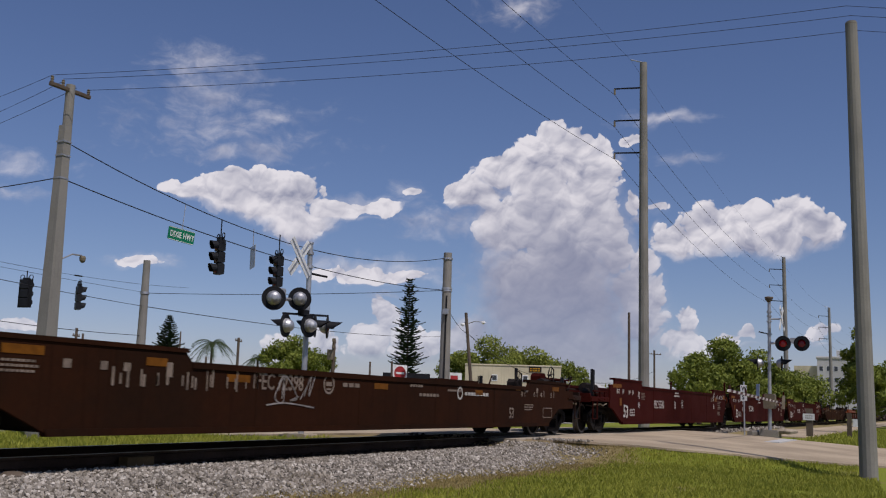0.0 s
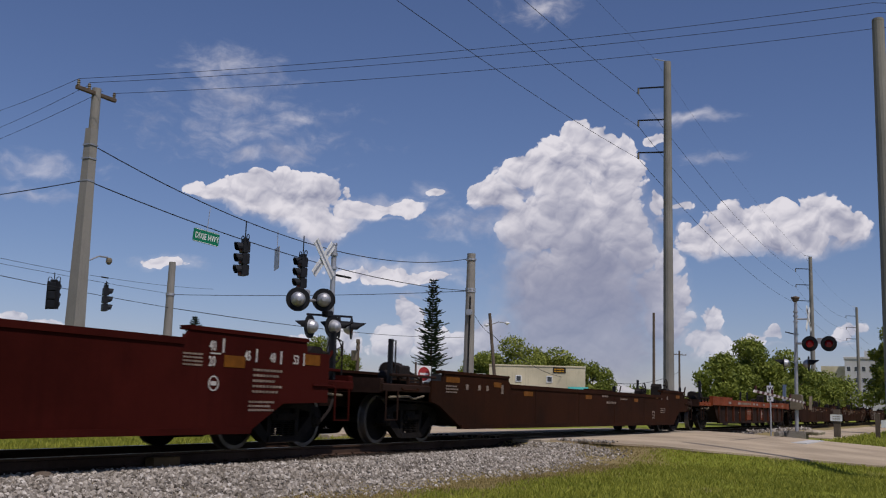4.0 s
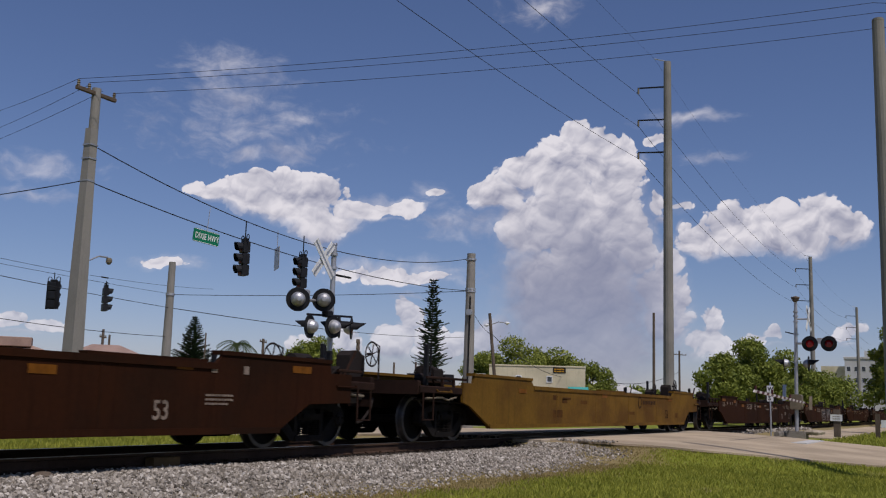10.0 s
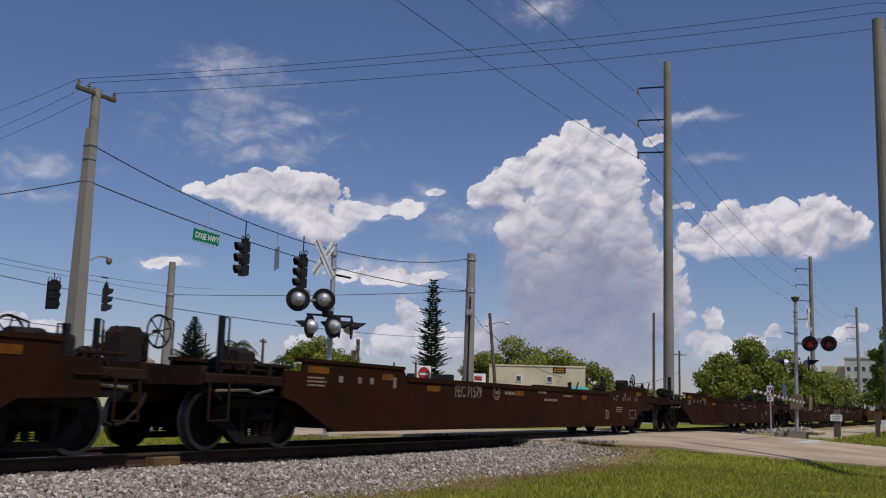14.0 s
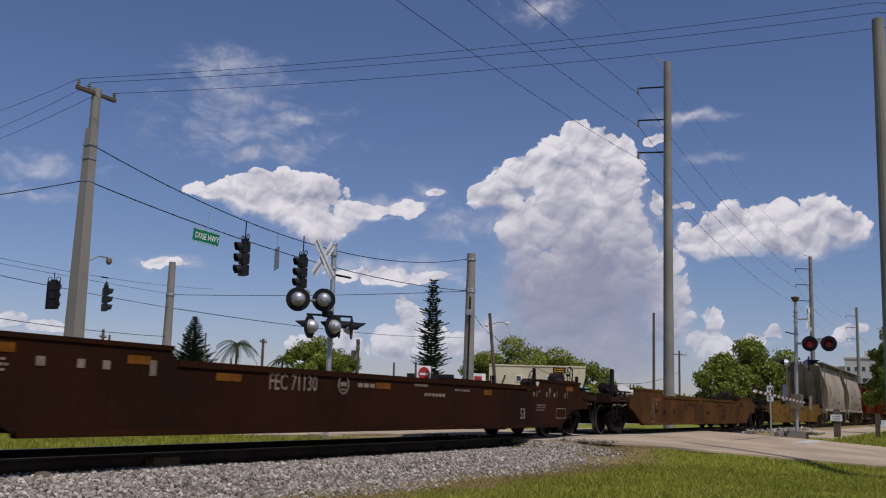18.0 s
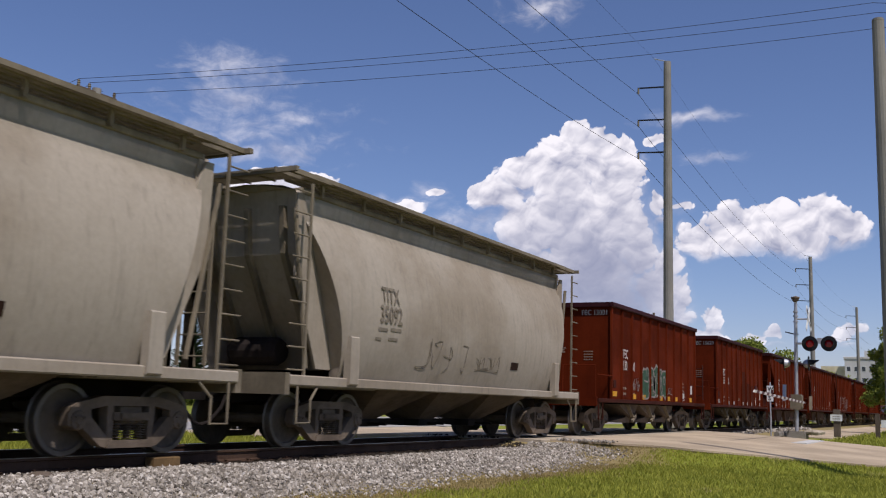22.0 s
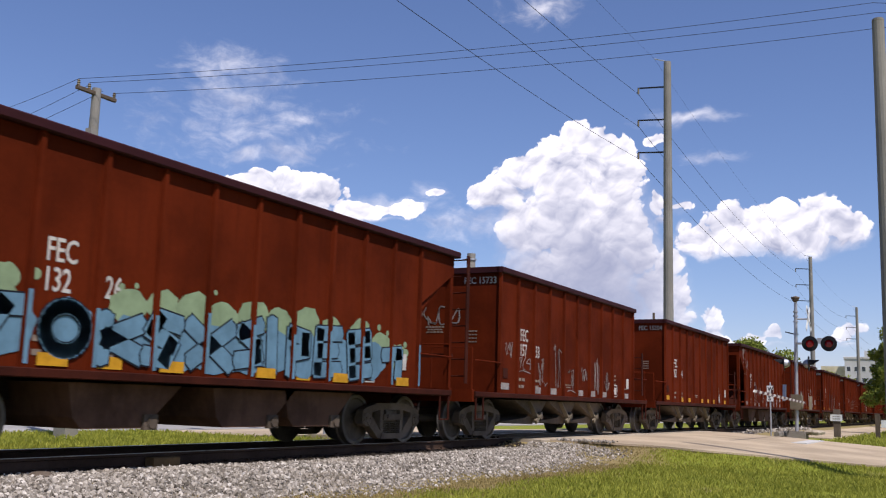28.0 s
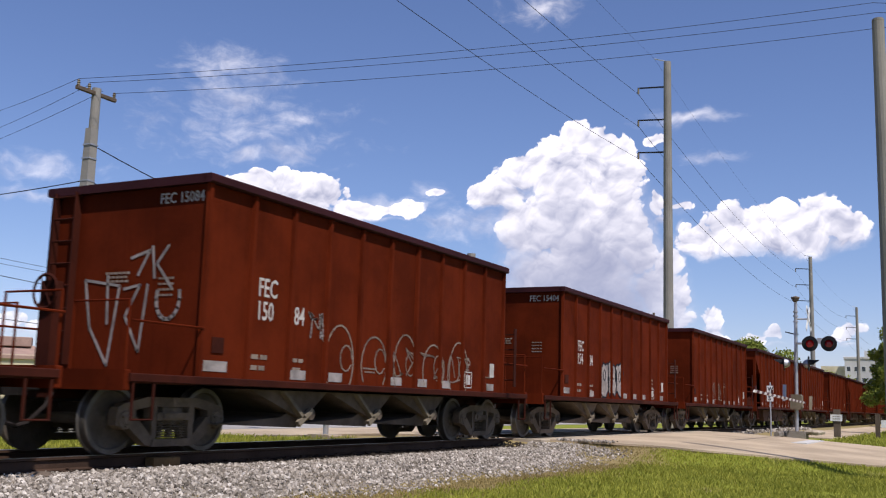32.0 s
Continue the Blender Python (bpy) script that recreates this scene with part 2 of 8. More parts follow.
def stone_material():
    m = bpy.data.materials.new("crushed_limestone")
    m.use_nodes = True
    n = Nodes(m.node_tree)
    isl = n.add("ShaderNodeNewGeometry").outputs["Random Per Island"]
    co = n.add("ShaderNodeTexCoord").outputs["Object"]
    f = n.noise(co, 45.0, 4.0, 0.6).outputs["Fac"]
    big = n.noise(co, 0.9, 4.0, 0.6).outputs["Fac"]
    col = n.ramp(isl, [(0.0, (0.105, 0.090, 0.071)), (0.35, (0.235, 0.205, 0.166)), (0.8, (0.375, 0.333, 0.278)), (1.0, (0.56, 0.51, 0.44))])
    col = n.mix(n.math("MULTIPLY", n.step(big, 0.5, 0.72), 0.45), col, (0.24, 0.20, 0.15))
    k = n.math("MULTIPLY_ADD", f, 0.5, 0.75)
    col = n.mix(1.0, col, n.add("ShaderNodeCombineColor", {0: k, 1: k, 2: k}).outputs[0], "MULTIPLY")
    b = n.add("ShaderNodeBsdfPrincipled", {"Base Color": col, "Roughness": 0.9, "Specular IOR Level": 0.2})
    n.add("ShaderNodeOutputMaterial", {0: b})
    return m


def glass_material(name, tint):
    m = bpy.data.materials.new(name)
    m.use_nodes = True
    n = Nodes(m.node_tree)
    b = n.add("ShaderNodeBsdfPrincipled", {"Base Color": (*tint, 1), "Roughness": 0.08, "Specular IOR Level": 0.8})
    n.add("ShaderNodeOutputMaterial", {0: b})
    return m


TURF = ground_material()
STONE = stone_material()
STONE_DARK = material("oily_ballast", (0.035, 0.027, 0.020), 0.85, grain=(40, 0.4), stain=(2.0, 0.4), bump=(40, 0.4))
BED_DARK = material("oily_track_bed", (0.026, 0.019, 0.013), 0.95, grain=(45, 0.4), stain=(1.5, 0.4), bump=(40, 0.8))
BED = material("ballast_bed", (0.27, 0.24, 0.20), 0.95, grain=(55, 0.45), stain=(0.8, 0.35), bump=(40, 0.9))
ASPHALT = material("worn_asphalt", (0.46, 0.365, 0.25), 0.9, grain=(90, 0.22), stain=(0.35, 0.28), bump=(120, 0.35))
HIGHWAY = material("highway_asphalt", (0.36, 0.34, 0.31), 0.9, grain=(60, 0.2), stain=(0.2, 0.2), bump=(100, 0.3))
CONCRETE = material("concrete_panel", (0.42, 0.35, 0.26), 0.85, grain=(40, 0.18), stain=(1.4, 0.3), bump=(70, 0.3), per_object=0.12)
POLE = material("spun_concrete", (0.25, 0.235, 0.205), 0.9, grain=(25, 0.15), stain=(0.5, 0.22), bump=(60, 0.25), streaks=0.25)
WOOD = material("weathered_wood", (0.13, 0.10, 0.075), 0.9, grain=(18, 0.3), stain=(0.8, 0.3), bump=(40, 0.4), streaks=0.3)
TIE = material("creosoted_tie", (0.06, 0.05, 0.04), 0.95, grain=(25, 0.35), stain=(1.5, 0.35), bump=(50, 0.6), per_object=0.3)
TIE_NEW = material("pale_timber", (0.16, 0.10, 0.045), 0.9, grain=(22, 0.25), stain=(2, 0.3), bump=(50, 0.4))
RAIL = material("rusty_rail", (0.075, 0.045, 0.030), 0.75, 0.2, grain=(30, 0.3), stain=(1.0, 0.35))
RAILTOP = material("polished_steel", (0.36, 0.34, 0.33), 0.32, 1.0, grain=(20, 0.1), stain=(2, 0.15), bump=(80, 0.03))
ALU = material("dull_aluminium", (0.48, 0.48, 0.49), 0.5, 0.7, grain=(20, 0.1), stain=(2.5, 0.25), bump=(50, 0.08))
WHITE = material("white_paint", (0.74, 0.74, 0.72), 0.55, grain=(20, 0.08), stain=(2.5, 0.22), bump=(50, 0.05), streaks=0.15)
BLACK = material("black_paint", (0.016, 0.016, 0.018), 0.55, grain=(20, 0.2), stain=(3, 0.3), bump=(50, 0.08))
SIGNAL = material("dark_signal_housing", (0.018, 0.019, 0.022), 0.5, grain=(20, 0.15), stain=(3, 0.3), bump=(50, 0.05))
GREEN = material("green_sign_sheet", (0.010, 0.17, 0.085), 0.45, grain=(20, 0.06), stain=(3, 0.12), bump=(50, 0.03))
REDSIGN = material("red_sign_sheet", (0.33, 0.035, 0.035), 0.45, grain=(20, 0.06), stain=(3, 0.15), bump=(50, 0.03))
RED_FADED = material("faded_red_stripe", (0.075, 0.028, 0.028), 0.6, grain=(20, 0.15), stain=(3, 0.25), bump=(50, 0.03))
DIALS = material("dull_lens", (0.10, 0.02, 0.015), 0.25, grain=(20, 0.1), stain=(4, 0.2), bump=(50, 0.03))
WIRE = material("weathered_cable", (0.025, 0.025, 0.026), 0.7, grain=(8, 0.1), stain=(0.5, 0.2), bump=(20, 0.05))
CREAM = material("cream_stucco", (0.60, 0.53, 0.36), 0.9, grain=(12, 0.08), stain=(0.35, 0.2), bump=(30, 0.25), streaks=0.25)
TILE = material("clay_roof", (0.33, 0.225, 0.18), 0.9, grain=(10, 0.2), stain=(0.5, 0.25), bump=(8, 0.5))
OFFWHITE = material("pale_apartment_wall", (0.50, 0.49, 0.46), 0.9, grain=(4, 0.06), stain=(0.1, 0.15), bump=(10, 0.1))
DARKGLASS = glass_material("dark_glass", (0.03, 0.035, 0.04))
TEAL = material("teal_awning", (0.06, 0.30, 0.27), 0.7, grain=(12, 0.1), stain=(1, 0.2))
BARK = material("bark", (0.11, 0.085, 0.06), 0.95, grain=(14, 0.35), stain=(1.2, 0.3), bump=(18, 0.8))
LEAF = leaf_material("broad_leaf", (0.055, 0.09, 0.010), (0.31, 0.34, 0.055))
LEAF_YELLOW = leaf_material("sunny_leaf", (0.085, 0.12, 0.014), (0.38, 0.40, 0.08))
NEEDLE = leaf_material("pine_needle", (0.006, 0.015, 0.006), (0.026, 0.046, 0.016))
PALM = leaf_material("palm_leaf", (0.018, 0.036, 0.010), (0.085, 0.115, 0.035))
BLADE = leaf_material("grass_blade", (0.155, 0.185, 0.018), (0.42, 0.41, 0.062))
STRAW = leaf_material("dry_grass_blade", (0.19, 0.142, 0.048), (0.45, 0.36, 0.150))
RED_ON = glow("lit_red_lens", (0.22, 0.008, 0.012), 0.16)
RED_DIM = glow("fading_red_lens", (0.12, 0.005, 0.012), 0.12)

# rolling stock
OXIDE = material("oxide_red_paint", (0.098, 0.0138, 0.0032), 0.78, grain=(14, 0.14), stain=(0.55, 0.40), bump=(30, 0.12), per_object=0.0, streaks=0.35, spec=0.04)
OXIDE_DARK = material("sooty_oxide_paint", (0.045, 0.0085, 0.0035), 0.8, grain=(14, 0.2), stain=(1.0, 0.4), bump=(30, 0.15), streaks=0.5)
PATCH = material("purple_brown_patch", (0.060, 0.0125, 0.0055), 0.8, grain=(14, 0.12), stain=(0.8, 0.3), bump=(30, 0.1), spec=0.04)
CHORD = material("top_chord_paint", (0.035, 0.008, 0.010), 0.65, grain=(14, 0.2), stain=(0.8, 0.3), bump=(30, 0.1))
BROWN = material("dirty_brown_paint", (0.0300, 0.0100, 0.0040), 0.78, grain=(14, 0.2), stain=(0.5, 0.4), second=(0.019, 0.0085, 0.0045), bump=(30, 0.12), streaks=0.5, spec=0.05)
MAROON = material("maroon_paint", (0.043, 0.0062, 0.0042), 0.75, grain=(14, 0.12), stain=(0.5, 0.3), bump=(30, 0.1), streaks=0.3, spec=0.04)
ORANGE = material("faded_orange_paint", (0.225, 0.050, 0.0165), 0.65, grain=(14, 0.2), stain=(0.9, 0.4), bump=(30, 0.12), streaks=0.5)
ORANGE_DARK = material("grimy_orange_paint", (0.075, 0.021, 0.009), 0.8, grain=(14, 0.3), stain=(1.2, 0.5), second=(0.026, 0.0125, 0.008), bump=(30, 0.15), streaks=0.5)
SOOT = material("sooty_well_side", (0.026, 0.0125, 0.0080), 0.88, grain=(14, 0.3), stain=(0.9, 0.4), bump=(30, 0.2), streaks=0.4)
OCHRE = material("faded_yellow_paint", (0.150, 0.078, 0.0080), 0.75, grain=(14, 0.25), stain=(0.6, 0.4), second=(0.090, 0.042, 0.007), bump=(30, 0.12), streaks=0.5)
RUSTY = material("rusted_yellow_paint", (0.088, 0.037, 0.0045), 0.8, grain=(14, 0.28), stain=(0.7, 0.4), second=(0.050, 0.020, 0.0045), bump=(30, 0.15), streaks=0.6)
HOPGREY = material("dirty_grey_paint", (0.325, 0.282, 0.222), 0.75, grain=(12, 0.14), stain=(0.45, 0.25), second=(0.245, 0.203, 0.150), bump=(25, 0.08), streaks=0.35)
FRAMEGREY = material("grimy_grey_steel", (0.20, 0.166, 0.115), 0.75, grain=(14, 0.2), stain=(1.2, 0.35), bump=(30, 0.12), streaks=0.4)
TRUCK = material("dusty_cast_steel", (0.155, 0.120, 0.088), 0.85, grain=(18, 0.25), stain=(1.6, 0.4), bump=(35, 0.3))
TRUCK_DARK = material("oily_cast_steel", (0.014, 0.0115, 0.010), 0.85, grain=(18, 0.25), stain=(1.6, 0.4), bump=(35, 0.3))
WHEEL = material("dusty_wheel", (0.125, 0.103, 0.082), 0.75, 0.2, grain=(16, 0.2), stain=(2.5, 0.35), bump=(35, 0.15))
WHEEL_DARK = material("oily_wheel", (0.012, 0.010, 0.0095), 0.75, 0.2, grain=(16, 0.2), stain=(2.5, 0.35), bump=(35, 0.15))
CHUTE = material("dusty_chute", (0.135, 0.103, 0.076), 0.85, grain=(16, 0.2), stain=(1.2, 0.45), bump=(30, 0.2), streaks=0.4)
UNDER = material("sooty_underframe", (0.022, 0.017, 0.015), 0.85, grain=(16, 0.3), stain=(1.2, 0.3), bump=(30, 0.2))
DECAL = material("white_stencil", (0.50, 0.47, 0.43), 0.7, grain=(12, 0.2), stain=(3, 0.3), bump=(30, 0.05))
DECAL_WORN = material("worn_stencil", (0.24, 0.185, 0.145), 0.75, grain=(10, 0.4), stain=(3, 0.4), bump=(30, 0.05))
YELLOW = material("yellow_reflector", (0.52, 0.26, 0.015), 0.5, grain=(12, 0.12), stain=(4, 0.25), bump=(30, 0.05))
RUST_MARK = material("rust_brown_stencil", (0.045, 0.020, 0.006), 0.8, grain=(10, 0.4), stain=(3, 0.4), bump=(30, 0.05))
AMBER = material("dull_amber_reflector", (0.17, 0.060, 0.005), 0.6, grain=(12, 0.2), stain=(4, 0.3), bump=(30, 0.05))
SPRAY = material("pale_spray_paint", (0.30, 0.265, 0.245), 0.7, grain=(9, 0.4), stain=(3, 0.4), bump=(30, 0.05))
SPRAY_DARK = material("dark_green_spray", (0.035, 0.075, 0.045), 0.6, grain=(9, 0.2), stain=(3, 0.3), bump=(30, 0.05))
SPRAY_BLUE = material("light_blue_spray", (0.115, 0.215, 0.295), 0.65, grain=(9, 0.15), stain=(2, 0.25), bump=(30, 0.05))
SPRAY_MINT = material("pale_green_spray", (0.215, 0.285, 0.165), 0.65, grain=(9, 0.15), stain=(2, 0.2), bump=(30, 0.05))
SPRAY_BLACK = material("black_spray", (0.012, 0.015, 0.022), 0.6, grain=(9, 0.2), stain=(2, 0.2), bump=(30, 0.05))
CHUTE_RED = material("dusty_oxide_chute", (0.115, 0.062, 0.040), 0.85, grain=(16, 0.2), stain=(1.2, 0.45), bump=(30, 0.2), streaks=0.4)

# ---- building blocks ----
class Form:
    """Collects the faces of one mesh."""

    def __init__(self):
        self.v, self.f, self.smooth = [], [], False

    def face(self, pts):
        k = len(self.v)
        self.v += [tuple(p) for p in pts]
        self.f.append(tuple(range(k, k + len(pts))))
        return self

    def box(self, x0, x1, y0, y1, z0, z1):
        k = len(self.v)
        self.v += [(x, y, z) for x in (x0, x1) for y in (y0, y1) for z in (z0, z1)]
        self.f += [tuple(k + i for i in q) for q in ((0, 1, 3, 2), (4, 6, 7, 5), (0, 4, 5, 1), (2, 3, 7, 6), (0, 2, 6, 4), (1, 5, 7, 3))]
        return self

    def chip(self, x0, x1, y0, y1, z0, z1, c=0.02):
        """A box with its upright and level edges along x broken."""
        pts = [(y0 + c, z0), (y1 - c, z0), (y1, z0 + c), (y1, z1 - c), (y1 - c, z1), (y0 + c, z1), (y0, z1 - c), (y0, z0 + c)]
        return self.prism(pts, "x", x0, x1)

    def prism(self, pts, axis, a, b):
        """A flat outline carried from a to b along an axis: x (outline in y, z), y (x, z) or z (x, y)."""
        put = {"x": lambda u, w, t: (t, u, w), "y": lambda u, w, t: (u, t, w), "z": lambda u, w, t: (u, w, t)}[axis]
        k, n = len(self.v), len(pts)
        self.v += [put(u, w, a) for u, w in pts] + [put(u, w, b) for u, w in pts]
        self.f += [tuple(range(k, k + n)), tuple(range(k + 2 * n - 1, k + n - 1, -1))]
        self.f += [(k + i, k + (i + 1) % n, k + n + (i + 1) % n, k + n + i) for i in range(n)]
        return self

    def tube(self, a, b, r, r2=None, seg=8):
        a, b = Vector(a), Vector(b)
        r2 = r if r2 is None else r2
        d = (b - a).normalized()
        u = d.orthogonal().normalized()
        w = d.cross(u)
        k = len(self.v)
        ring = [(math.cos(t), math.sin(t)) for t in (2 * math.pi * i / seg for i in range(seg))]
        self.v += [tuple(a + r * (c * u + s * w)) for c, s in ring] + [tuple(b + r2 * (c * u + s * w)) for c, s in ring]
        self.f += [(k + i, k + (i + 1) % seg, k + seg + (i + 1) % seg, k + seg + i) for i in range(seg)]
        self.f += [tuple(range(k + seg - 1, k - 1, -1)), tuple(range(k + seg, k + 2 * seg))]
        return self

    def pipe(self, pts, r, seg=6):
        """One bent tube through points."""
        pts = [Vector(p) for p in pts]
        k, u = len(self.v), None
        for i, p in enumerate(pts):
            d = (pts[min(i + 1, len(pts) - 1)] - pts[max(i - 1, 0)]).normalized()
            u = d.orthogonal() if u is None else u - d * u.dot(d)
            u = (u if u.length > 1e-6 else d.orthogonal()).normalized()
            w = d.cross(u)
            self.v += [tuple(p + r * (math.cos(t) * u + math.sin(t) * w)) for t in (2 * math.pi * j / seg for j in range(seg))]
        for i in range(len(pts) - 1):
            a = k + i * seg
            self.f += [(a + j, a + (j + 1) % seg, a + seg + (j + 1) % seg, a + seg + j) for j in range(seg)]
        self.f += [tuple(range(k + seg - 1, k - 1, -1)), tuple(range(len(self.v) - seg, len(self.v)))]
        return self

    def lathe(self, profile, axis="y", at=(0, 0, 0), seg=24):
        """A profile of (radius, along) turned round an axis."""
        put = {"y": lambda c, s, t: (c, t, s), "z": lambda c, s, t: (c, s, t), "x": lambda c, s, t: (t, c, s)}[axis]
        k, n = len(self.v), len(profile)
        for i in range(seg):
            a = 2 * math.pi * i / seg
            for r, t in profile:
                p = put(r * math.cos(a), r * math.sin(a), t)
                self.v.append((p[0] + at[0], p[1] + at[1], p[2] + at[2]))
        for i in range(seg):
            j = (i + 1) % seg
            self.f += [(k + i * n + m, k + j * n + m, k + j * n + m + 1, k + i * n + m + 1) for m in range(n - 1)]
        return self

    def mesh(self, name, mat):
        me = bpy.data.meshes.new(name)
        me.from_pydata(self.v, [], self.f)
        bm = bmesh.new()
        bm.from_mesh(me)
        if len(bm.faces) < 20000:
            bmesh.ops.recalc_face_normals(bm, faces=bm.faces)
        bm.to_mesh(me)
        bm.free()
        me.materials.append(mat)
        if self.smooth:
            me.shade_smooth()
        return me


def form():
    return Form()


def part(name, shape, mat, parent=None, label="", at=None):
    """One mesh object under a thing or a part."""
    me = shape if isinstance(shape, bpy.types.Mesh) else shape.mesh(name, mat)
    ob = new(name, me)
    if at is not None:
        ob.matrix_basis = at if isinstance(at, Matrix) else Matrix.Translation(at)
    ob.parent = parent
    if label:
        ob["label"] = label
    return ob


def thing(name, label, category, group="", kind="", at=(0, 0, 0)):
    ob = new(name)
    ob.empty_display_size = 0.2
    ob.location = at
    return tagged(ob, label, category, group, kind)


LETTERS = {}


def lettering(text, size, mat, parent, m, stretch=0.85, bold=0.012, name="lettering", label=""):
    """Words in the built-in font as a thin mesh; m is the pose of their lower left corner, facing along its z."""
    key = (text, size, mat.name, stretch, bold)
    if key not in LETTERS:
        cu = bpy.data.curves.new("letters", "FONT")
        cu.body, cu.size, cu.offset, cu.extrude, cu.resolution_u = text, size, bold * size, 0.002, 2
        tmp = bpy.data.objects.new("letters", cu)
        me = bpy.data.meshes.new_from_object(tmp)
        bpy.data.objects.remove(tmp)
        me.transform(Matrix.Diagonal((stretch, 1, 1, 1)))
        me.materials.clear()
        me.materials.append(mat)
        LETTERS[key] = me
    return part(name, LETTERS[key], mat, parent, label, m)


def side_pose(x, y, z):
    """On a face that looks towards -y: x runs to +x, up is +z."""
    return Matrix.Translation((x, y, z)) @ Matrix(((1, 0, 0, 0), (0, 0, -1, 0), (0, 1, 0, 0), (0, 0, 0, 1)))


def end_pose(x, y, z):
    """On a face that looks towards -x: writing runs to -y, up is +z."""
    return Matrix.Translation((x, y, z)) @ Matrix(((0, 0, -1, 0), (-1, 0, 0, 0), (0, 1, 0, 0), (0, 0, 0, 1)))


def bars(rows, mat, parent, m, name="stencil", label=""):
    """Small writing that cannot be read: short bars, given as (x, z, width, height)."""
    s = form()
    for x, z, w, h in rows:
        k = max(1, int(w / (h * 2.2)))
        for i in range(k):
            a = x + w * i / k
            s.box(a, a + w / k * 0.78, z, z + h, 0, 0.003)
    return tagged(part(name, s, mat, parent, label, m), kind="stuff")


def stroke(s, pts, w, lift=0.004):
    """A sprayed line: a flat ribbon through points of a plane."""
    for (x0, y0), (x1, y1) in zip(pts, pts[1:]):
        d = math.hypot(x1 - x0, y1 - y0) or 1
        nx, ny = -(y1 - y0) / d * w / 2, (x1 - x0) / d * w / 2
        ex, ey = (x1 - x0) / d * w * 0.35, (y1 - y0) / d * w * 0.35
        s.prism([(x0 - ex + nx, y0 - ey + ny), (x0 - ex - nx, y0 - ey - ny), (x1 + ex - nx, y1 + ey - ny), (x1 + ex + nx, y1 + ey + ny)], "z", 0, lift)


def arc(cx, cy, rx, ry, a0, a1, n=8):
    return [(cx + rx * math.cos(radians(a0 + (a1 - a0) * i / n)), cy + ry * math.sin(radians(a0 + (a1 - a0) * i / n))) for i in range(n + 1)]

# ---- ground, road and track ----
def smooth(a, b, v):
    t = min(1.0, max(0.0, (v - a) / (b - a)))
    return t * t * (3 - 2 * t)


def road_z(y):
    if y < 0:
        return -0.015 - 0.42 * smooth(1.6, 11.0, -y)
    return -0.015 - 0.27 * smooth(1.6, 8.0, y)


def road_near_edge(y):
    """The edge of the crossing road on the camera's side, in x."""
    return 22.6 + 0.48 * max(0.0, -y - 0.5)


def road_far_edge(y):
    return 40.2 + (0.12 * max(0.0, -y - 4.0) if y < 0 else 0.0)


def land_z(x, y):
    if y < 0:
        z = -0.20 - 0.30 * smooth(2.0, 3.3, -y) - 0.12 * smooth(4.0, 10.0, -y)
    else:
        z = -0.20 - 0.12 * smooth(2.0, 3.4, y)
    k = smooth(road_near_edge(y) - 1.6, road_near_edge(y) + 0.4, x) * (1 - smooth(road_far_edge(y) - 0.6, road_far_edge(y) + 2.5, x))
    z = z * (1 - k) + (road_z(y) - 0.025) * k
    if x > 40 and y < -2.2:
        z += (0.22 - 0.1 * smooth(6, 12, -y)) * smooth(40.0, 46.0, x)
    return z


def sheet(name, xs, ys, fz, mat, label, category):
    s = form()
    s.v = [(x, y, fz(x, y)) for x in xs for y in ys]
    n = len(ys)
    s.f = [(i * n + j, (i + 1) * n + j, (i + 1) * n + j + 1, i * n + j + 1) for i in range(len(xs) - 1) for j in range(n - 1)]
    s.smooth = True
    return tagged(part(name, s, mat), label, category, kind="structure")


def spread(*runs):
    out = []
    for a, b, step in runs:
        k = max(1, round((b - a) / step))
        out += [a + (b - a) * i / k for i in range(k)]
    return out + [runs[-1][1]]


GX = spread((-2500, -300, 550), (-300, -30, 30), (-30, 4, 2), (4, 48, 0.5), (48, 120, 4), (120, 400, 28), (400, 2600, 440))
GY = spread((-2500, -200, 460), (-200, -14, 18), (-14, -1.5, 0.35), (-1.5, 1.5, 0.75), (1.5, 12, 0.5), (12, 60, 4), (60, 400, 40), (400, 2600, 440))
sheet("ground", GX, GY, land_z, TURF, "green turf with dry sandy patches running to the horizon", "ground")


def strip(name, ys, x0, x1, fz, mat, label, category, cols=8, thick=0.05):
    """A paved strip with real thickness; x0 and x1 are functions of y."""
    s = form()
    n = cols + 1
    for y in ys:
        for i in range(n):
            x = x0(y) + (x1(y) - x0(y)) * i / cols
            s.v.append((x, y, fz(x, y)))
    m = len(ys)
    s.f = [(j * n + i, j * n + i + 1, (j + 1) * n + i + 1, (j + 1) * n + i) for j in range(m - 1) for i in range(cols)]
    rim = [j * n for j in range(m)] + [(m - 1) * n + i for i in range(1, n)] + [j * n + n - 1 for j in range(m - 2, -1, -1)] + [i for i in range(n - 2, 0, -1)]
    k = len(s.v)
    s.v += [(s.v[i][0], s.v[i][1], s.v[i][2] - thick) for i in rim]
    r = len(rim)
    s.f += [(rim[i], rim[(i + 1) % r], k + (i + 1) % r, k + i) for i in range(r)]
    return tagged(part(name, s, mat), label, category, kind="structure")


def ragged(f, amount, seed):
    return lambda y: f(y) + amount * noise.noise((y * 0.9, seed, 0.0))


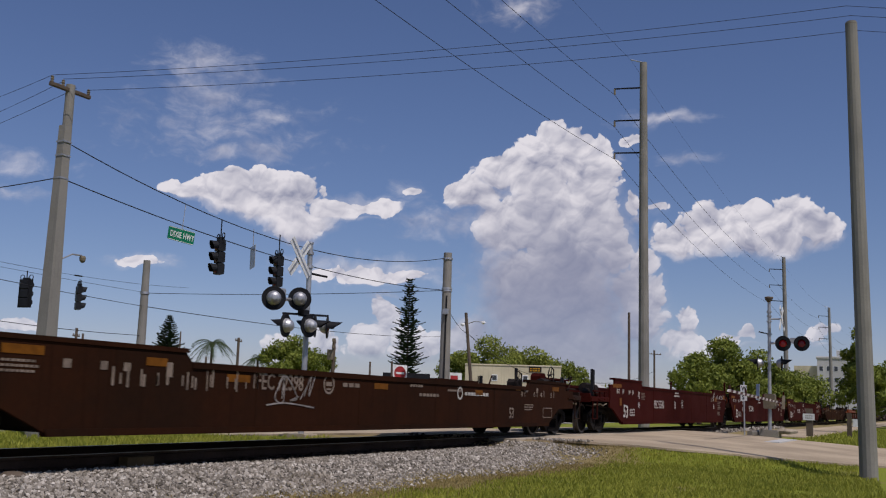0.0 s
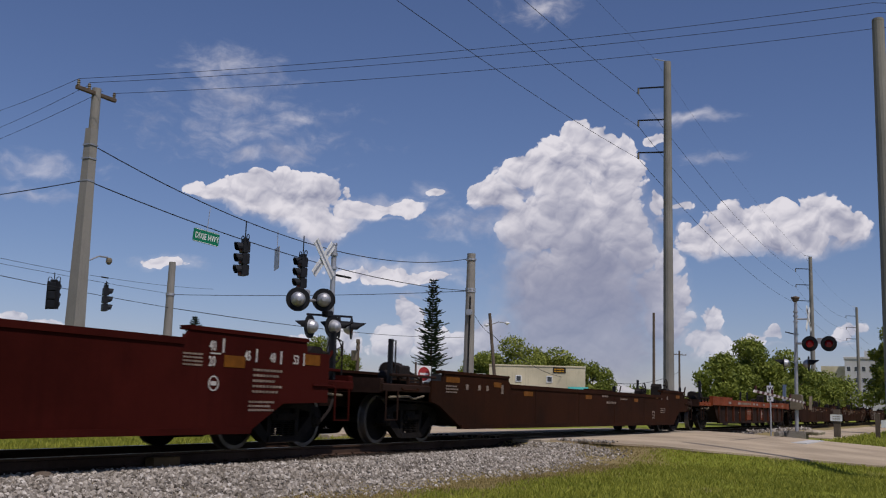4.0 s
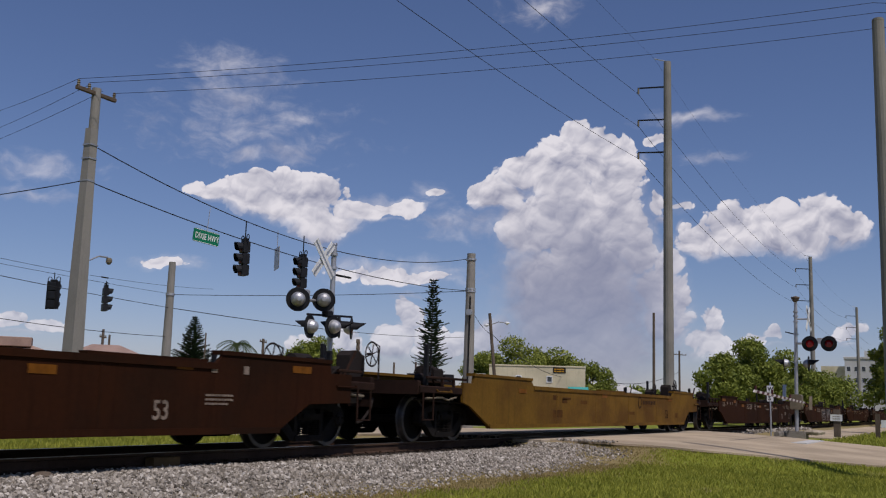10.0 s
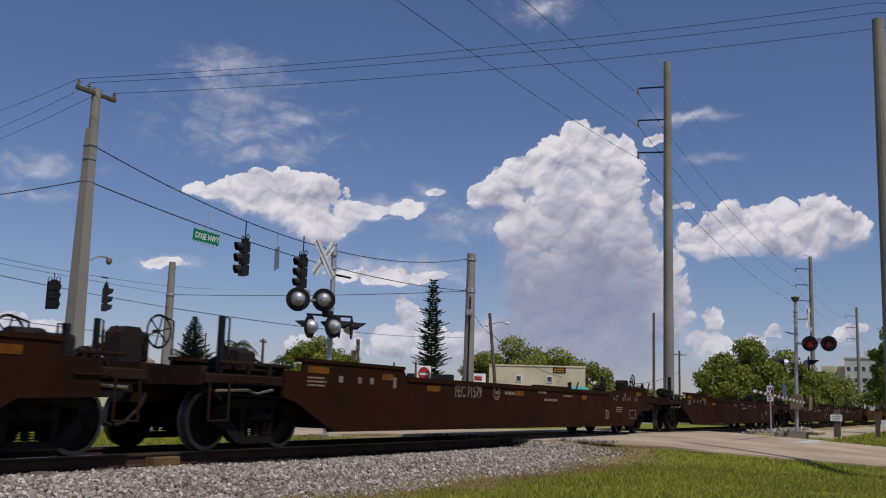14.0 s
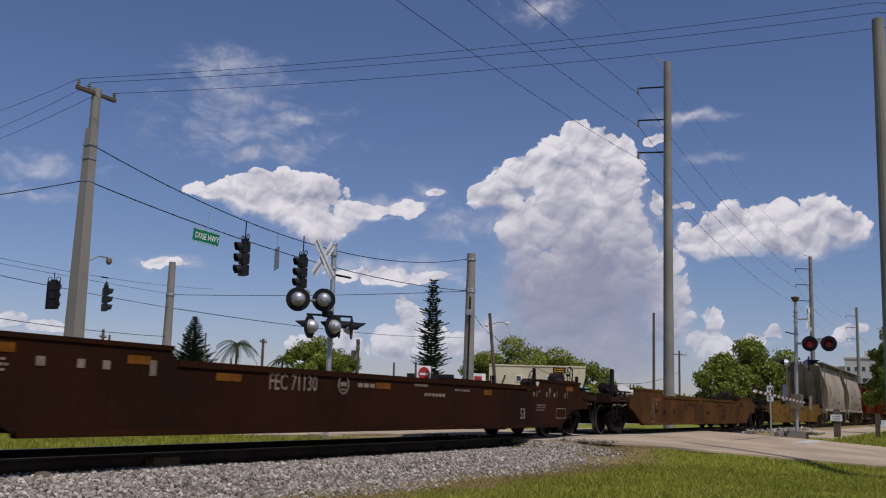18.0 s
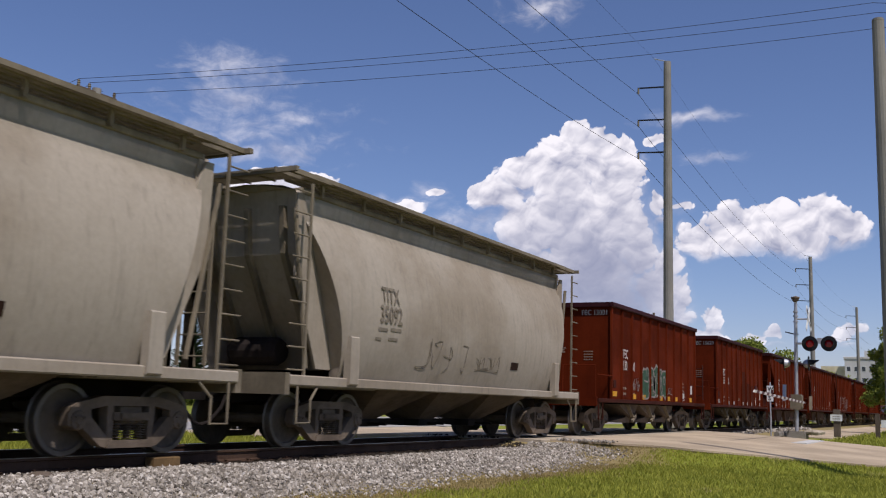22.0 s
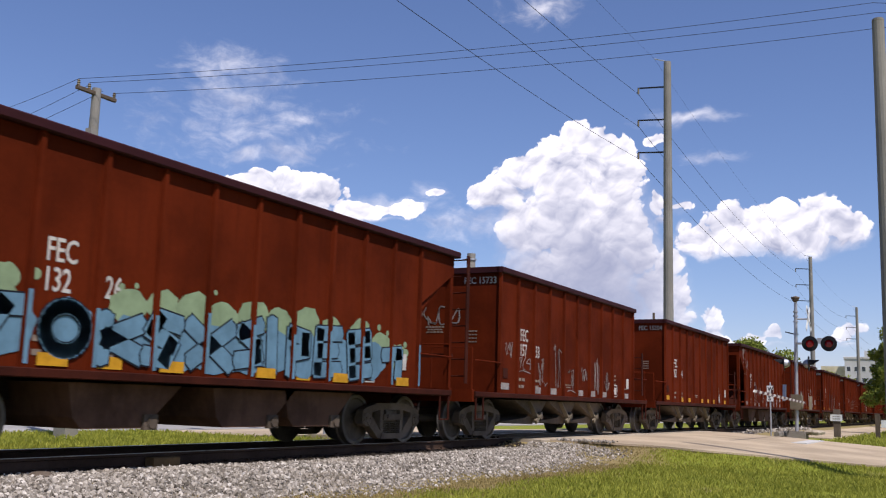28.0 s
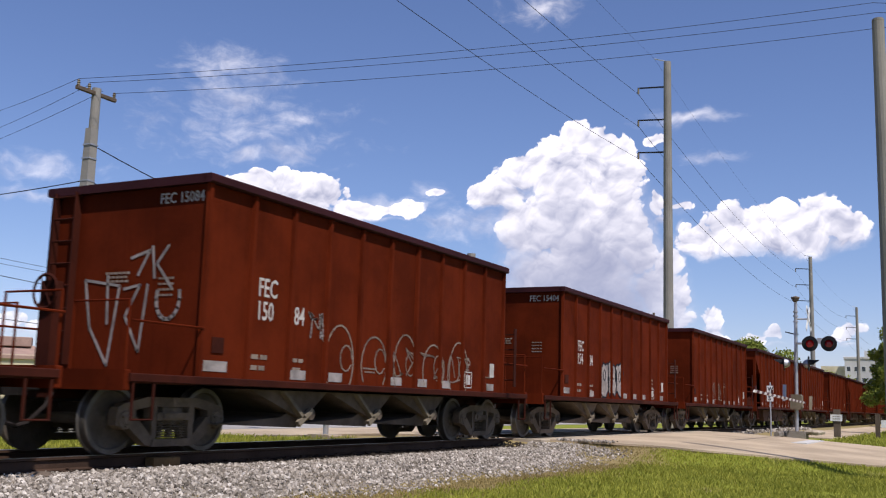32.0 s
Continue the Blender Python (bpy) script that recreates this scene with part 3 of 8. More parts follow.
crossing_road = strip("road", spread((-60, -14, 4), (-14, -1.62, 0.35)), ragged(road_near_edge, 0.25, 3.0), ragged(road_far_edge, 0.3, 8.0),
      lambda x, y: road_z(y) + 0.01 * noise.noise((x * 0.3, y * 0.3, 2.0)), ASPHALT, "sun-bleached worn asphalt road leading up to the rail crossing", "road")
strip("road", spread((1.62, 10.9, 0.6)), ragged(lambda y: 22.6, 0.2, 5.0), ragged(lambda y: 40.6, 0.2, 6.0),
      lambda x, y: road_z(y), ASPHALT, "worn asphalt road between the rail crossing and the highway", "road")
highway = strip("road", spread((11.0, 24.0, 1.5)), lambda y: -300.0, lambda y: 900.0, lambda x, y: -0.275 + 0.02 * smooth(11, 17, y), HIGHWAY,
      "pale grey asphalt highway parallel to the railway", "road", cols=60)
strip("road", spread((-5.5, -2.9, 0.5)), lambda y: 47.5, lambda y: 260.0, lambda x, y: land_z(x, y) + 0.04, ASPHALT,
      "pale gravel track beside the railway", "road", cols=60)
for yy in (17.4, 17.65):
    tagged(part("marking", form().box(-120, 400, yy, yy + 0.12, -0.25, -0.2475), YELLOW), "faded yellow centre line on the highway asphalt", "road marking", kind="structure")
tagged(part("marking", form().box(35.2, 39.6, -5.95, -5.45, -0.4, road_z(-5.7) + 0.02), OFFWHITE), "worn white stop bar on the crossing road", "road marking", kind="structure")

# white concrete stop patch and kerb by the signal mast
tagged(part("kerb", form().chip(41.4, 44.6, -4.05, -3.85, -0.15, 0.05, 0.03), BED), "low broken concrete kerb beside the crossing", "kerb", kind="structure")

# track
track = thing("railway_track", "single railway track with rusty rails on pale limestone ballast", "railway track", kind="structure")


def rail_form(x0, x1, y):
    prof = [(-0.070, -0.172), (0.070, -0.172), (0.070, -0.160), (0.012, -0.142), (0.010, -0.048), (0.036, -0.036), (0.036, -0.004), (-0.036, -0.004), (-0.036, -0.036), (-0.010, -0.048), (-0.012, -0.142), (-0.070, -0.160)]
    return form().prism([(y + a, b) for a, b in prof], "x", x0, x1)


for yy in (-0.754, 0.754):
    for x0, x1 in ((-60, 19.6), (19.605, 45), (45.005, 100), (100.005, 900)):
        r = part("rail", rail_form(x0, x1, yy), RAIL, track)
        part("rail_head", form().box(x0, x1, yy - 0.034, yy + 0.034, -0.004, 0.0), RAILTOP, r, "polished running surface")
tie_mesh = form().chip(-0.115, 0.115, -1.30, 1.30, -0.36, -0.178, 0.012).mesh("tie", TIE)
plate_mesh = form().box(-0.10, 0.10, -0.17, 0.17, -0.178, -0.168).mesh("tie_plate", RAIL)
spike_mesh = form().box(-0.012, 0.012, -0.012, 0.012, -0.17, -0.140).box(-0.018, 0.018, -0.02, 0.02, -0.148, -0.136).mesh("spike", RAIL)
x, k = -6.0, 0
while x < 70:
    if not 22.4 < x < 40.8:
        t = part("tie", tie_mesh, TIE, track, at=(x, random.uniform(-0.03, 0.03), random.uniform(-0.006, 0.004)))
        for yy in (-0.754, 0.754):
            part("tie_plate", plate_mesh, RAIL, t, at=(0, yy, 0))
            if x < 22:
                for dy in (-0.1, 0.1):
                    part("spike", spike_mesh, RAIL, t, at=(random.uniform(-0.05, 0.05), yy + dy, 0))
    x += 0.50
# a pale timber block lies against the near rail
tagged(part("timber_block", form().chip(10.35, 10.86, -1.0, -0.84, -0.195, -0.05, 0.012), TIE_NEW), "pale sawn timber block lying against the rail", "timber")
tagged(part("stone_block", form().lathe([(0.0, 0.0), (0.13, 0.01), (0.15, 0.04), (0.10, 0.08), (0.0, 0.09)], "z", (8.3, -1.22, -0.21), 9), WOOD), "rounded brown stone lying on the ballast shoulder", "stone")
# crossing surface
for x0 in range(6):
    for y0, y1 in ((-1.60, -0.86), (-0.64, 0.64), (0.86, 1.60)):
        xa = 22.7 + x0 * 3.0
        part("concrete_panel", form().chip(xa, xa + 2.97, y0, y1, -0.17, -0.012, 0.01), CONCRETE, track, "worn concrete crossing panel" if x0 == 0 else "")

# ballast bed and its stones
bed = form()
BX, BY = spread((-6, 26, 0.5), (26, 70, 2), (70, 400, 30)), [-3.5, -3.1, -2.6, -2.2, -1.8, -1.3, -0.6, 0, 0.6, 1.3, 1.9, 2.5, 3.1]


def bed_z(x, y):
    a = abs(y)
    z = -0.205 - (0.36 if y < 0 else 0.2) * smooth(2.1, 3.5, a) + 0.02 * noise.noise((x * 1.3, y * 1.3, 0))
    if 22 < x < 41.2:
        z = min(z, -0.22)
    return z


bed.v = [(x, y, bed_z(x, y)) for x in BX for y in BY]
bed.f = [(i * 13 + j, (i + 1) * 13 + j, (i + 1) * 13 + j + 1, i * 13 + j + 1) for i in range(len(BX) - 1) for j in range(12)]
tagged(part("ballast_bed", bed, BED), "bed of pale crushed limestone under the track", "ballast", kind="structure")


def stones(n, x0, x1, y0, y1, size, seed, dens=None):
    """Crushed stones: jittered eight-faced lumps, all in one mesh."""
    rng = np.random.default_rng(seed)
    xs, ys = rng.uniform(x0, x1, n), rng.uniform(y0, y1, n)
    base = np.array([(1, 0, 0), (-1, 0, 0), (0, 1, 0), (0, -1, 0), (0, 0, 1), (0, 0, -1), (.7, .7, .4), (-.7, .7, -.4), (.7, -.7, -.4), (-.7, -.7, .4)])
    tri = [(0, 6, 4), (6, 2, 4), (2, 7, 4), (7, 1, 4), (1, 9, 4), (9, 3, 4), (3, 8, 4), (8, 0, 4), (6, 0, 5), (2, 6, 5), (7, 2, 5), (1, 7, 5), (9, 1, 5), (3, 9, 5), (8, 3, 5), (0, 8, 5)]
    vs, fs = [], []
    for x, y in zip(xs, ys):
        if dens and dens(x, y) < rng.random():
            continue
        r = size * rng.uniform(0.55, 1.25)
        z = max(bed_z(x, y), land_z(x, y), road_z(y) + 0.012 if x > road_near_edge(y) - 0.3 and x < 28 else -9.0) + r * 0.25
        q = Euler(rng.uniform(0, 6.3, 3)).to_matrix()
        b = base * rng.uniform(0.7, 1.25, (10, 1)) * np.array([1.25, 1.0, 0.8]) * r
        b = b @ np.array(q).T + (x, y, z)
        k = len(vs)
        vs += b.tolist()
        fs += [(k + a, k + c, k + d) for a, c, d in tri]
    s = form()
    s.v, s.f = vs, fs
    return s


def shoulder(x, y):
    edge = -2.95 - 0.30 * noise.noise((x * 0.35, 7.0, 0)) - 0.25 * noise.noise((x * 1.7, 3.0, 0))
    over = x - road_near_edge(y)
    if over > -0.3:
        return max(0.0, 0.5 - over * 1.4) if -3.1 < y < -1.9 else 0.0
    return 1.0 if y > edge else max(0.0, 1 - (edge - y) / 0.55) * 0.6


def dark_bed_edge(x):
    """Where the near-black track bed ends and the pale shoulder begins."""
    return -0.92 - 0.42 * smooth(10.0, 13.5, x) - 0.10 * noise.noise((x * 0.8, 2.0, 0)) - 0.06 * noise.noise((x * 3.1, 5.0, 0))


def pale_stones(x, y):
    return shoulder(x, y) if y < dark_bed_edge(x) else 0.0


def dark_bed_stones(x, y):
    return 1.0 if y > dark_bed_edge(x) - 0.05 else 0.0


# near-black sheet over the bed, from the pale shoulder's edge across both rails
dark_strip = form()
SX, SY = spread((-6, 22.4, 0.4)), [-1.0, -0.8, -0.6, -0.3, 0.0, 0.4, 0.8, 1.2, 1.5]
dark_strip.v = [(x, (dark_bed_edge(x) if j == 0 else y), bed_z(x, y if j else dark_bed_edge(x)) + (0.008 if j else 0.003)) for x in SX for j, y in enumerate([-1.0] + SY[1:])]
dark_strip.f = [(i * 9 + j, (i + 1) * 9 + j, (i + 1) * 9 + j + 1, i * 9 + j + 1) for i in range(len(SX) - 1) for j in range(8)]
dark_strip.smooth = True
tagged(part("soiled_bed", dark_strip, BED_DARK), "near-black strip of the track bed under the rails", "track bed", kind="structure")
tagged(part("ballast_stones", stones(9000, 5.8, 22.4, -1.5, 1.3, 0.030, 14, dark_bed_stones), STONE_DARK), "near-black ballast stones between and beside the rails", "ballast", kind="stuff")
tagged(part("ballast_stones", stones(38000, 5.8, 26.5, -3.7, -0.86, 0.029, 11, pale_stones), STONE), "loose pale grey crushed limestone ballast beside the rail", "ballast", kind="stuff")
tagged(part("ballast_stones", stones(3200, 5.8, 21.9, 1.3, 2.6, 0.036, 12), STONE), "crushed limestone ballast between and behind the rails", "ballast", kind="stuff")
tagged(part("ballast_stones", stones(1400, 41, 62, -2.6, -0.9, 0.05, 13), STONE), "crushed limestone ballast beyond the road", "ballast", kind="stuff")


def blades(n, place, height, seed, width=0.008):
    """Grass: bent single blades, all in one mesh."""
    rng = np.random.default_rng(seed)
    vs, fs = [], []
    for _ in range(n):
        p = place(rng)
        if p is None:
            continue
        x, y, z, k = p
        h = height * k * rng.uniform(0.5, 1.4)
        a = rng.uniform(0, 6.283)
        c, s = math.cos(a), math.sin(a)
        lean = rng.uniform(0.1, 0.75) * h
        w = width * rng.uniform(0.7, 1.5)
        b = rng.uniform(0, 6.283)
        i = len(vs)
        vs += [(x - w * c, y - w * s, z - 0.02), (x + w * c, y + w * s, z - 0.02),
               (x + lean * 0.35 * math.cos(b) + w * 0.7 * c, y + lean * 0.35 * math.sin(b) + w * 0.7 * s, z + h * 0.6),
               (x + lean * math.cos(b), y + lean * math.sin(b), z + h)]
        fs += [(i, i + 1, i + 2), (i, i + 2, i + 3)]
    s = form()
    s.v, s.f = vs, fs
    return s


def near_lawn(rng):
    x, y = rng.uniform(6.0, 28.5), rng.uniform(-9.9, -2.7)
    # only where the ground is turf
    if x > road_near_edge(y) - 0.15 or shoulder(x, y) > rng.random() * 0.8:
        return None
    if y < -11.4 + (x - 2) * 0.085 or x < 6.5 + ( -2.4 - y) * 0.9:
        return None
    dry = noise.noise((x * 0.5, y * 0.8, 4.0)) + 0.5 * noise.noise((x * 1.9, y * 2.3, 1.0)) + smooth(-4.6, -3.1, y) * 1.7
    if dry > rng.uniform(0.1, 0.9):
        return None
    return x, y, land_z(x, y), 0.45 + 0.55 * smooth(3.0, 5.0, -y)


def near_straw(rng):
    x, y = rng.uniform(7.0, 27.0), -2.5 - abs(rng.normal(0, 1.1))
    if x > road_near_edge(y) + 0.1 or shoulder(x, y) > rng.random() * 1.5:
        return None
    return x, y, land_z(x, y), 0.6


tagged(part("grass", blades(110000, near_lawn, 0.075, 21), BLADE), "short bright green roadside grass", "grass", kind="stuff")
tagged(part("grass", blades(55000, near_straw, 0.055, 22), STRAW), "dry straw-coloured grass along the ballast edge", "grass", kind="stuff")


def far_verge(rng):
    x, y = rng.uniform(8.0, 22.0), rng.uniform(3.2, 10.8)
    return x, y, land_z(x, y), 1.0


def right_verge(rng):
    x, y = 40.6 + 45.0 * rng.random() ** 1.4, rng.uniform(-14.0, -5.6)
    if x < road_far_edge(y) + 0.4:
        return None
    return x, y, land_z(x, y), 1.2


tagged(part("grass", blades(22000, far_verge, 0.11, 23, 0.014), BLADE), "mown green verge between track and highway", "grass", kind="stuff")
tagged(part("grass", blades(16000, right_verge, 0.13, 24, 0.02), BLADE), "green verge beyond the crossing road", "grass", kind="stuff")

# ---- rolling stock ----
TREAD = material("worn_tread_steel", (0.15, 0.135, 0.12), 0.5, 0.7, grain=(20, 0.15), stain=(3, 0.3), bump=(60, 0.05))


def wheel_mesh(mat, r=0.457):
    s = form()
    s.lathe([(0.0, -0.845), (0.085, -0.85), (0.12, -0.835), (0.14, -0.80), (0.25, -0.785), (r - 0.085, -0.805), (r - 0.065, -0.838), (r - 0.008, -0.838),
             (r, -0.828), (r + 0.002, -0.725), (r + 0.026, -0.712), (r + 0.026, -0.695), (r - 0.02, -0.69), (r - 0.07, -0.69), (0.24, -0.74), (0.13, -0.72), (0.0, -0.70)], "y", (0, 0, 0), 32)
    s.smooth = True
    me = s.mesh("wheel", mat)
    bm = bmesh.new()
    bm.from_mesh(me)
    bmesh.ops.remove_doubles(bm, verts=bm.verts, dist=0.0005)
    for e in bm.edges:
        if len(e.link_faces) == 2 and e.calc_face_angle(0) > 0.6:
            e.smooth = False
    for f in bm.faces:
        c = f.calc_center_median()
        d = math.hypot(c.x, c.z)
        if d > r - 0.05 and abs(c.y) > 0.7:
            f.material_index = 1
    bm.to_mesh(me)
    bm.free()
    me.materials.append(TREAD)
    return me


def frame_mesh(mat):
    """A cast three-piece side frame, seen from its side; its middle plane is y = 0."""
    s = form()
    h = 0.075
    s.prism([(-1.04, 0.54), (-1.02, 0.62), (-0.93, 0.67), (-0.50, 0.765), (0.50, 0.765), (0.93, 0.67), (1.02, 0.62), (1.04, 0.54), (0.98, 0.51), (0.80, 0.575), (0.44, 0.64), (-0.44, 0.64), (-0.80, 0.575), (-0.98, 0.51)], "y", -h, h)
    for sx in (-1, 1):
        s.prism([(sx * 0.985, 0.38), (sx * 1.045, 0.39), (sx * 1.045, 0.56), (sx * 0.985, 0.54)], "y", -h, h)
        s.prism([(sx * 0.80, 0.36), (sx * 0.80, 0.59), (sx * 0.70, 0.61), (sx * 0.72, 0.42)], "y", -h, h)
        s.prism([(sx * 0.80, 0.35), (sx * 0.76, 0.50), (sx * 0.68, 0.50), (sx * 0.36, 0.21), (sx * 0.38, 0.105), (sx * 0.50, 0.13)], "y", -h, h)
        s.prism([(sx * 0.31, 0.18), (sx * 0.40, 0.20), (sx * 0.42, 0.66), (sx * 0.31, 0.66)], "y", -h, h)
        s.box(sx * 0.889 - 0.10, sx * 0.889 + 0.10, -h, h, 0.555, 0.60)
    s.prism([(-0.40, 0.105), (0.40, 0.105), (0.38, 0.205), (-0.38, 0.205)], "y", -h * 1.3, h * 1.3)
    return s.mesh("side_frame", mat)


def spring_mesh(mat):
    s = form()
    for x in (-0.2, 0.0, 0.2):
        for i in range(7):
            z = 0.225 + i * 0.033
            s.lathe([(0.060, z), (0.085, z + 0.009), (0.060, z + 0.018)], "z", (x, -0.02, 0), 10)
        s.tube((x, 0, 0.215), (x, 0, 0.46), 0.05, 0.05, 8)
    s.box(-0.33, 0.33, -0.10, 0.10, 0.455, 0.56)
    s.box(-0.22, 0.22, -0.13, -0.09, 0.48, 0.55)
    return s.mesh("spring_nest", mat)


def cap_mesh(mat):
    s = form()
    s.lathe([(0.0, -0.11), (0.05, -0.115), (0.07, -0.10), (0.115, -0.095), (0.125, -0.07), (0.125, 0.10), (0.0, 0.10)], "y", (0, 0, 0), 16)
    for i in range(3):
        a = 2.1 * i + 0.4
        s.tube((0.075 * math.cos(a), -0.125, 0.075 * math.sin(a)), (0.075 * math.cos(a), -0.09, 0.075 * math.sin(a)), 0.018, 0.018, 6)
    return s.mesh("bearing_cap", mat)


GEAR = {}
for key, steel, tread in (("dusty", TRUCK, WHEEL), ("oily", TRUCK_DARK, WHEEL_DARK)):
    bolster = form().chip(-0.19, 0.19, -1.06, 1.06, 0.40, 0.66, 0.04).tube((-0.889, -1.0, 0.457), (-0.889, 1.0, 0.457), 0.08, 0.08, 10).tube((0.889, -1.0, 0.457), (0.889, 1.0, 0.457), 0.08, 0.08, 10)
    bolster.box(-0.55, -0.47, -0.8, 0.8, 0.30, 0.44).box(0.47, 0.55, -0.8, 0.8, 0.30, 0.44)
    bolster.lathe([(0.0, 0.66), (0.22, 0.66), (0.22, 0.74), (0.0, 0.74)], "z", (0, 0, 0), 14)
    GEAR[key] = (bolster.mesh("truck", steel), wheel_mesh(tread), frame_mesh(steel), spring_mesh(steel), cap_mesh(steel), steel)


def truck(car, xc, key):
    """A two-axle truck: bolster and axles, four wheels, two side frames with springs and bearings."""
    bol, wh, fr, sp, cap, steel = GEAR[key]
    t = part("truck", bol, steel, car, at=(xc, 0, 0))
    turn = pose(0, 0, 0, 0, 0, 180)
    for sx in (-0.889, 0.889):
        part("wheel", wh, steel, t, at=(sx, 0, 0.457))
        part("wheel", wh, steel, t, at=Matrix.Translation((sx, 0, 0.457)) @ turn)
    for side in (-1, 1):
        base = Matrix.Translation((0, side * 1.0, 0)) @ (turn if side > 0 else Matrix())
        part("side_frame", fr, steel, t, at=base)
        part("spring_nest", sp, steel, t, at=base)
        for sx in (-0.889, 0.889):
            part("bearing_cap", cap, steel, t, at=base @ Matrix.Translation((sx, 0, 0.457)))
    return t


def coupler(car, x, side, mat):
    """A knuckle coupler and its air hose at an end of a car; side is -1 for the leading end."""
    s = form().chip(min(x, x - side * 0.75), max(x, x - side * 0.75), -0.07, 0.07, 0.80, 0.94, 0.02)
    s.prism([(x - side * 0.28, 0.10), (x + side * 0.02, 0.17), (x + side * 0.10, 0.03), (x + side * 0.02, -0.03), (x + side * 0.06, -0.13), (x - side * 0.10, -0.15), (x - side * 0.28, -0.10)], "z", 0.74, 0.99)
    part("coupler", s, mat, car)
    pts = [(x - side * 0.55, -0.30, 0.86), (x - side * 0.40, -0.32, 0.62), (x - side * 0.15, -0.30, 0.40), (x + side * 0.02, -0.28, 0.36)]
    part("air_hose", form().pipe(pts, 0.028, 6), UNDER, car)


def rail_hoop(pts, r=0.016):
    return form().pipe(pts, r * 1.2, 6)


# -- open hoppers --
HP = 13.68      # coupling to coupling
HB0, HB1 = 1.86, 11.82
HTOP, HSILL, HY = 3.89, 1.04, 1.53


def hopper(open_end, name_label, where):
    car = thing("hopper_car", name_label, "freight car", "hopper cars of the train", at=where)
    for xc in (1.94, HP - 1.94):
        truck(car, xc, "dusty")
    coupler(car, 0.0, -1, TRUCK_DARK)
    coupler(car, HP, 1, TRUCK_DARK)
    n = 10
    pitch = (HB1 - HB0) / n
    TOP0, TOP1 = (0.78, HP - 0.42) if open_end else (HB0, HB1)
    for side in (-1, 1):
        y0, y1 = (-HY, -HY + 0.05) if side < 0 else (HY - 0.05, HY)
        if open_end:
            cut = [(TOP0, 3.42), (HB0 + 0.02, 2.62), (HB0 + 0.02, HSILL), (HB1 - 0.02, HSILL), (HB1 - 0.02, 2.62), (TOP1, 3.42), (TOP1, HTOP), (TOP0, HTOP)]
        else:
            cut = [(HB0, HSILL), (HB1, HSILL), (HB1, HTOP), (HB0, HTOP)]
        part("side_sheet", form().prism(cut, "y", y0, y1), OXIDE, car)
        for i in range(n + 1):
            x = HB0 + pitch * i
            w = 0.032
            z0 = HSILL
            ya, yb = (-HY - 0.06, -HY) if side < 0 else (HY, HY + 0.06)
            rib = form().prism([(x - w * 1.6, yb if side < 0 else ya), (x + w * 1.6, yb if side < 0 else ya), (x + w, ya if side < 0 else yb), (x - w, ya if side < 0 else yb)], "z", z0, HTOP - 0.13)
            part("side_post", rib, OXIDE, car)
        ya, yb = (-HY - 0.11, -HY + 0.04) if side < 0 else (HY - 0.04, HY + 0.11)
        part("top_chord", form().chip(TOP0 - 0.09, TOP1 + 0.09, ya, yb, HTOP - 0.13, HTOP, 0.02), CHORD, car)
        ya, yb = (-HY - 0.09, -HY + 0.06) if side < 0 else (HY - 0.06, HY + 0.09)
        part("side_sill", form().chip(0.55, HP - 0.55, ya, yb, HSILL - 0.09, HSILL + 0.02, 0.012), OXIDE_DARK, car)
    for e, xe, xt in ((-1, HB0, TOP0), (1, HB1, TOP1)):
        t0, t1 = (xt - 0.09, xt + 0.06) if e < 0 else (xt - 0.06, xt + 0.09)
        part("end_chord", form().box(t0, t1, -HY, HY, HTOP - 0.13, HTOP), CHORD, car)
        if open_end:
            # slope sheet, corner posts, braces and a top plate
            xi = xt - e * 3.0
            part("slope_sheet", form().prism([(xt, 3.45), (xi, 1.30), (xi - e * 0.06, 1.30), (xt - e * 0.06, 3.5)], "y", -HY + 0.05, HY - 0.05), OXIDE, car)
            part("end_plate", form().box(min(xt, xt - e * 0.04), max(xt, xt - e * 0.04), -HY + 0.05, HY - 0.05, 3.35, HTOP - 0.13), OXIDE, car)
            for y in (-HY + 0.07, -0.35, 0.35, HY - 0.07):
                part("end_post", form().chip(min(xt, xt - e * 0.11), max(xt, xt - e * 0.11), y - 0.06, y + 0.06, HSILL, HTOP - 0.13, 0.01), OXIDE, car)
            for y in (-0.35, 0.35):
                part("end_brace", form().prism([(xt, 1.2), (xt, 1.08), (xi, 1.9), (xi, 2.02)], "y", y - 0.03, y + 0.03), OXIDE, car)
            part("bolster_plate", form().prism([(HB0 + 0.0, HSILL), (HB0 + 1.0, HSILL), (HB0 + 0.6, 1.9), (HB0 + 0.5, 1.9)] if e < 0 else [(HB1, HSILL), (HB1 - 1.0, HSILL), (HB1 - 0.6, 1.9), (HB1 - 0.5, 1.9)], "y", -1.2, 1.2), OXIDE_DARK, car)
            tank = form().lathe([(0.0, -0.5), (0.18, -0.48), (0.22, -0.4), (0.22, 0.4), (0.18, 0.48), (0.0, 0.5)], "y", (xe + e * 0.2, 0.35, 1.48), 14)
            part("air_reservoir", tank, UNDER, car)
            part("end_cross_bar", form().box(min(xt, xt + e * 0.05), max(xt, xt + e * 0.05), -HY, HY, 1.72, 1.80), OXIDE_DARK, car)
        else:
            part("end_sheet", form().box(min(xe, xe - e * 0.05), max(xe, xe - e * 0.05), -HY + 0.05, HY - 0.05, HSILL, HTOP - 0.13), OXIDE, car)
        # ladder on the far corner
        ly = HY - 0.12 if e < 0 else -HY + 0.12
        lad = form()
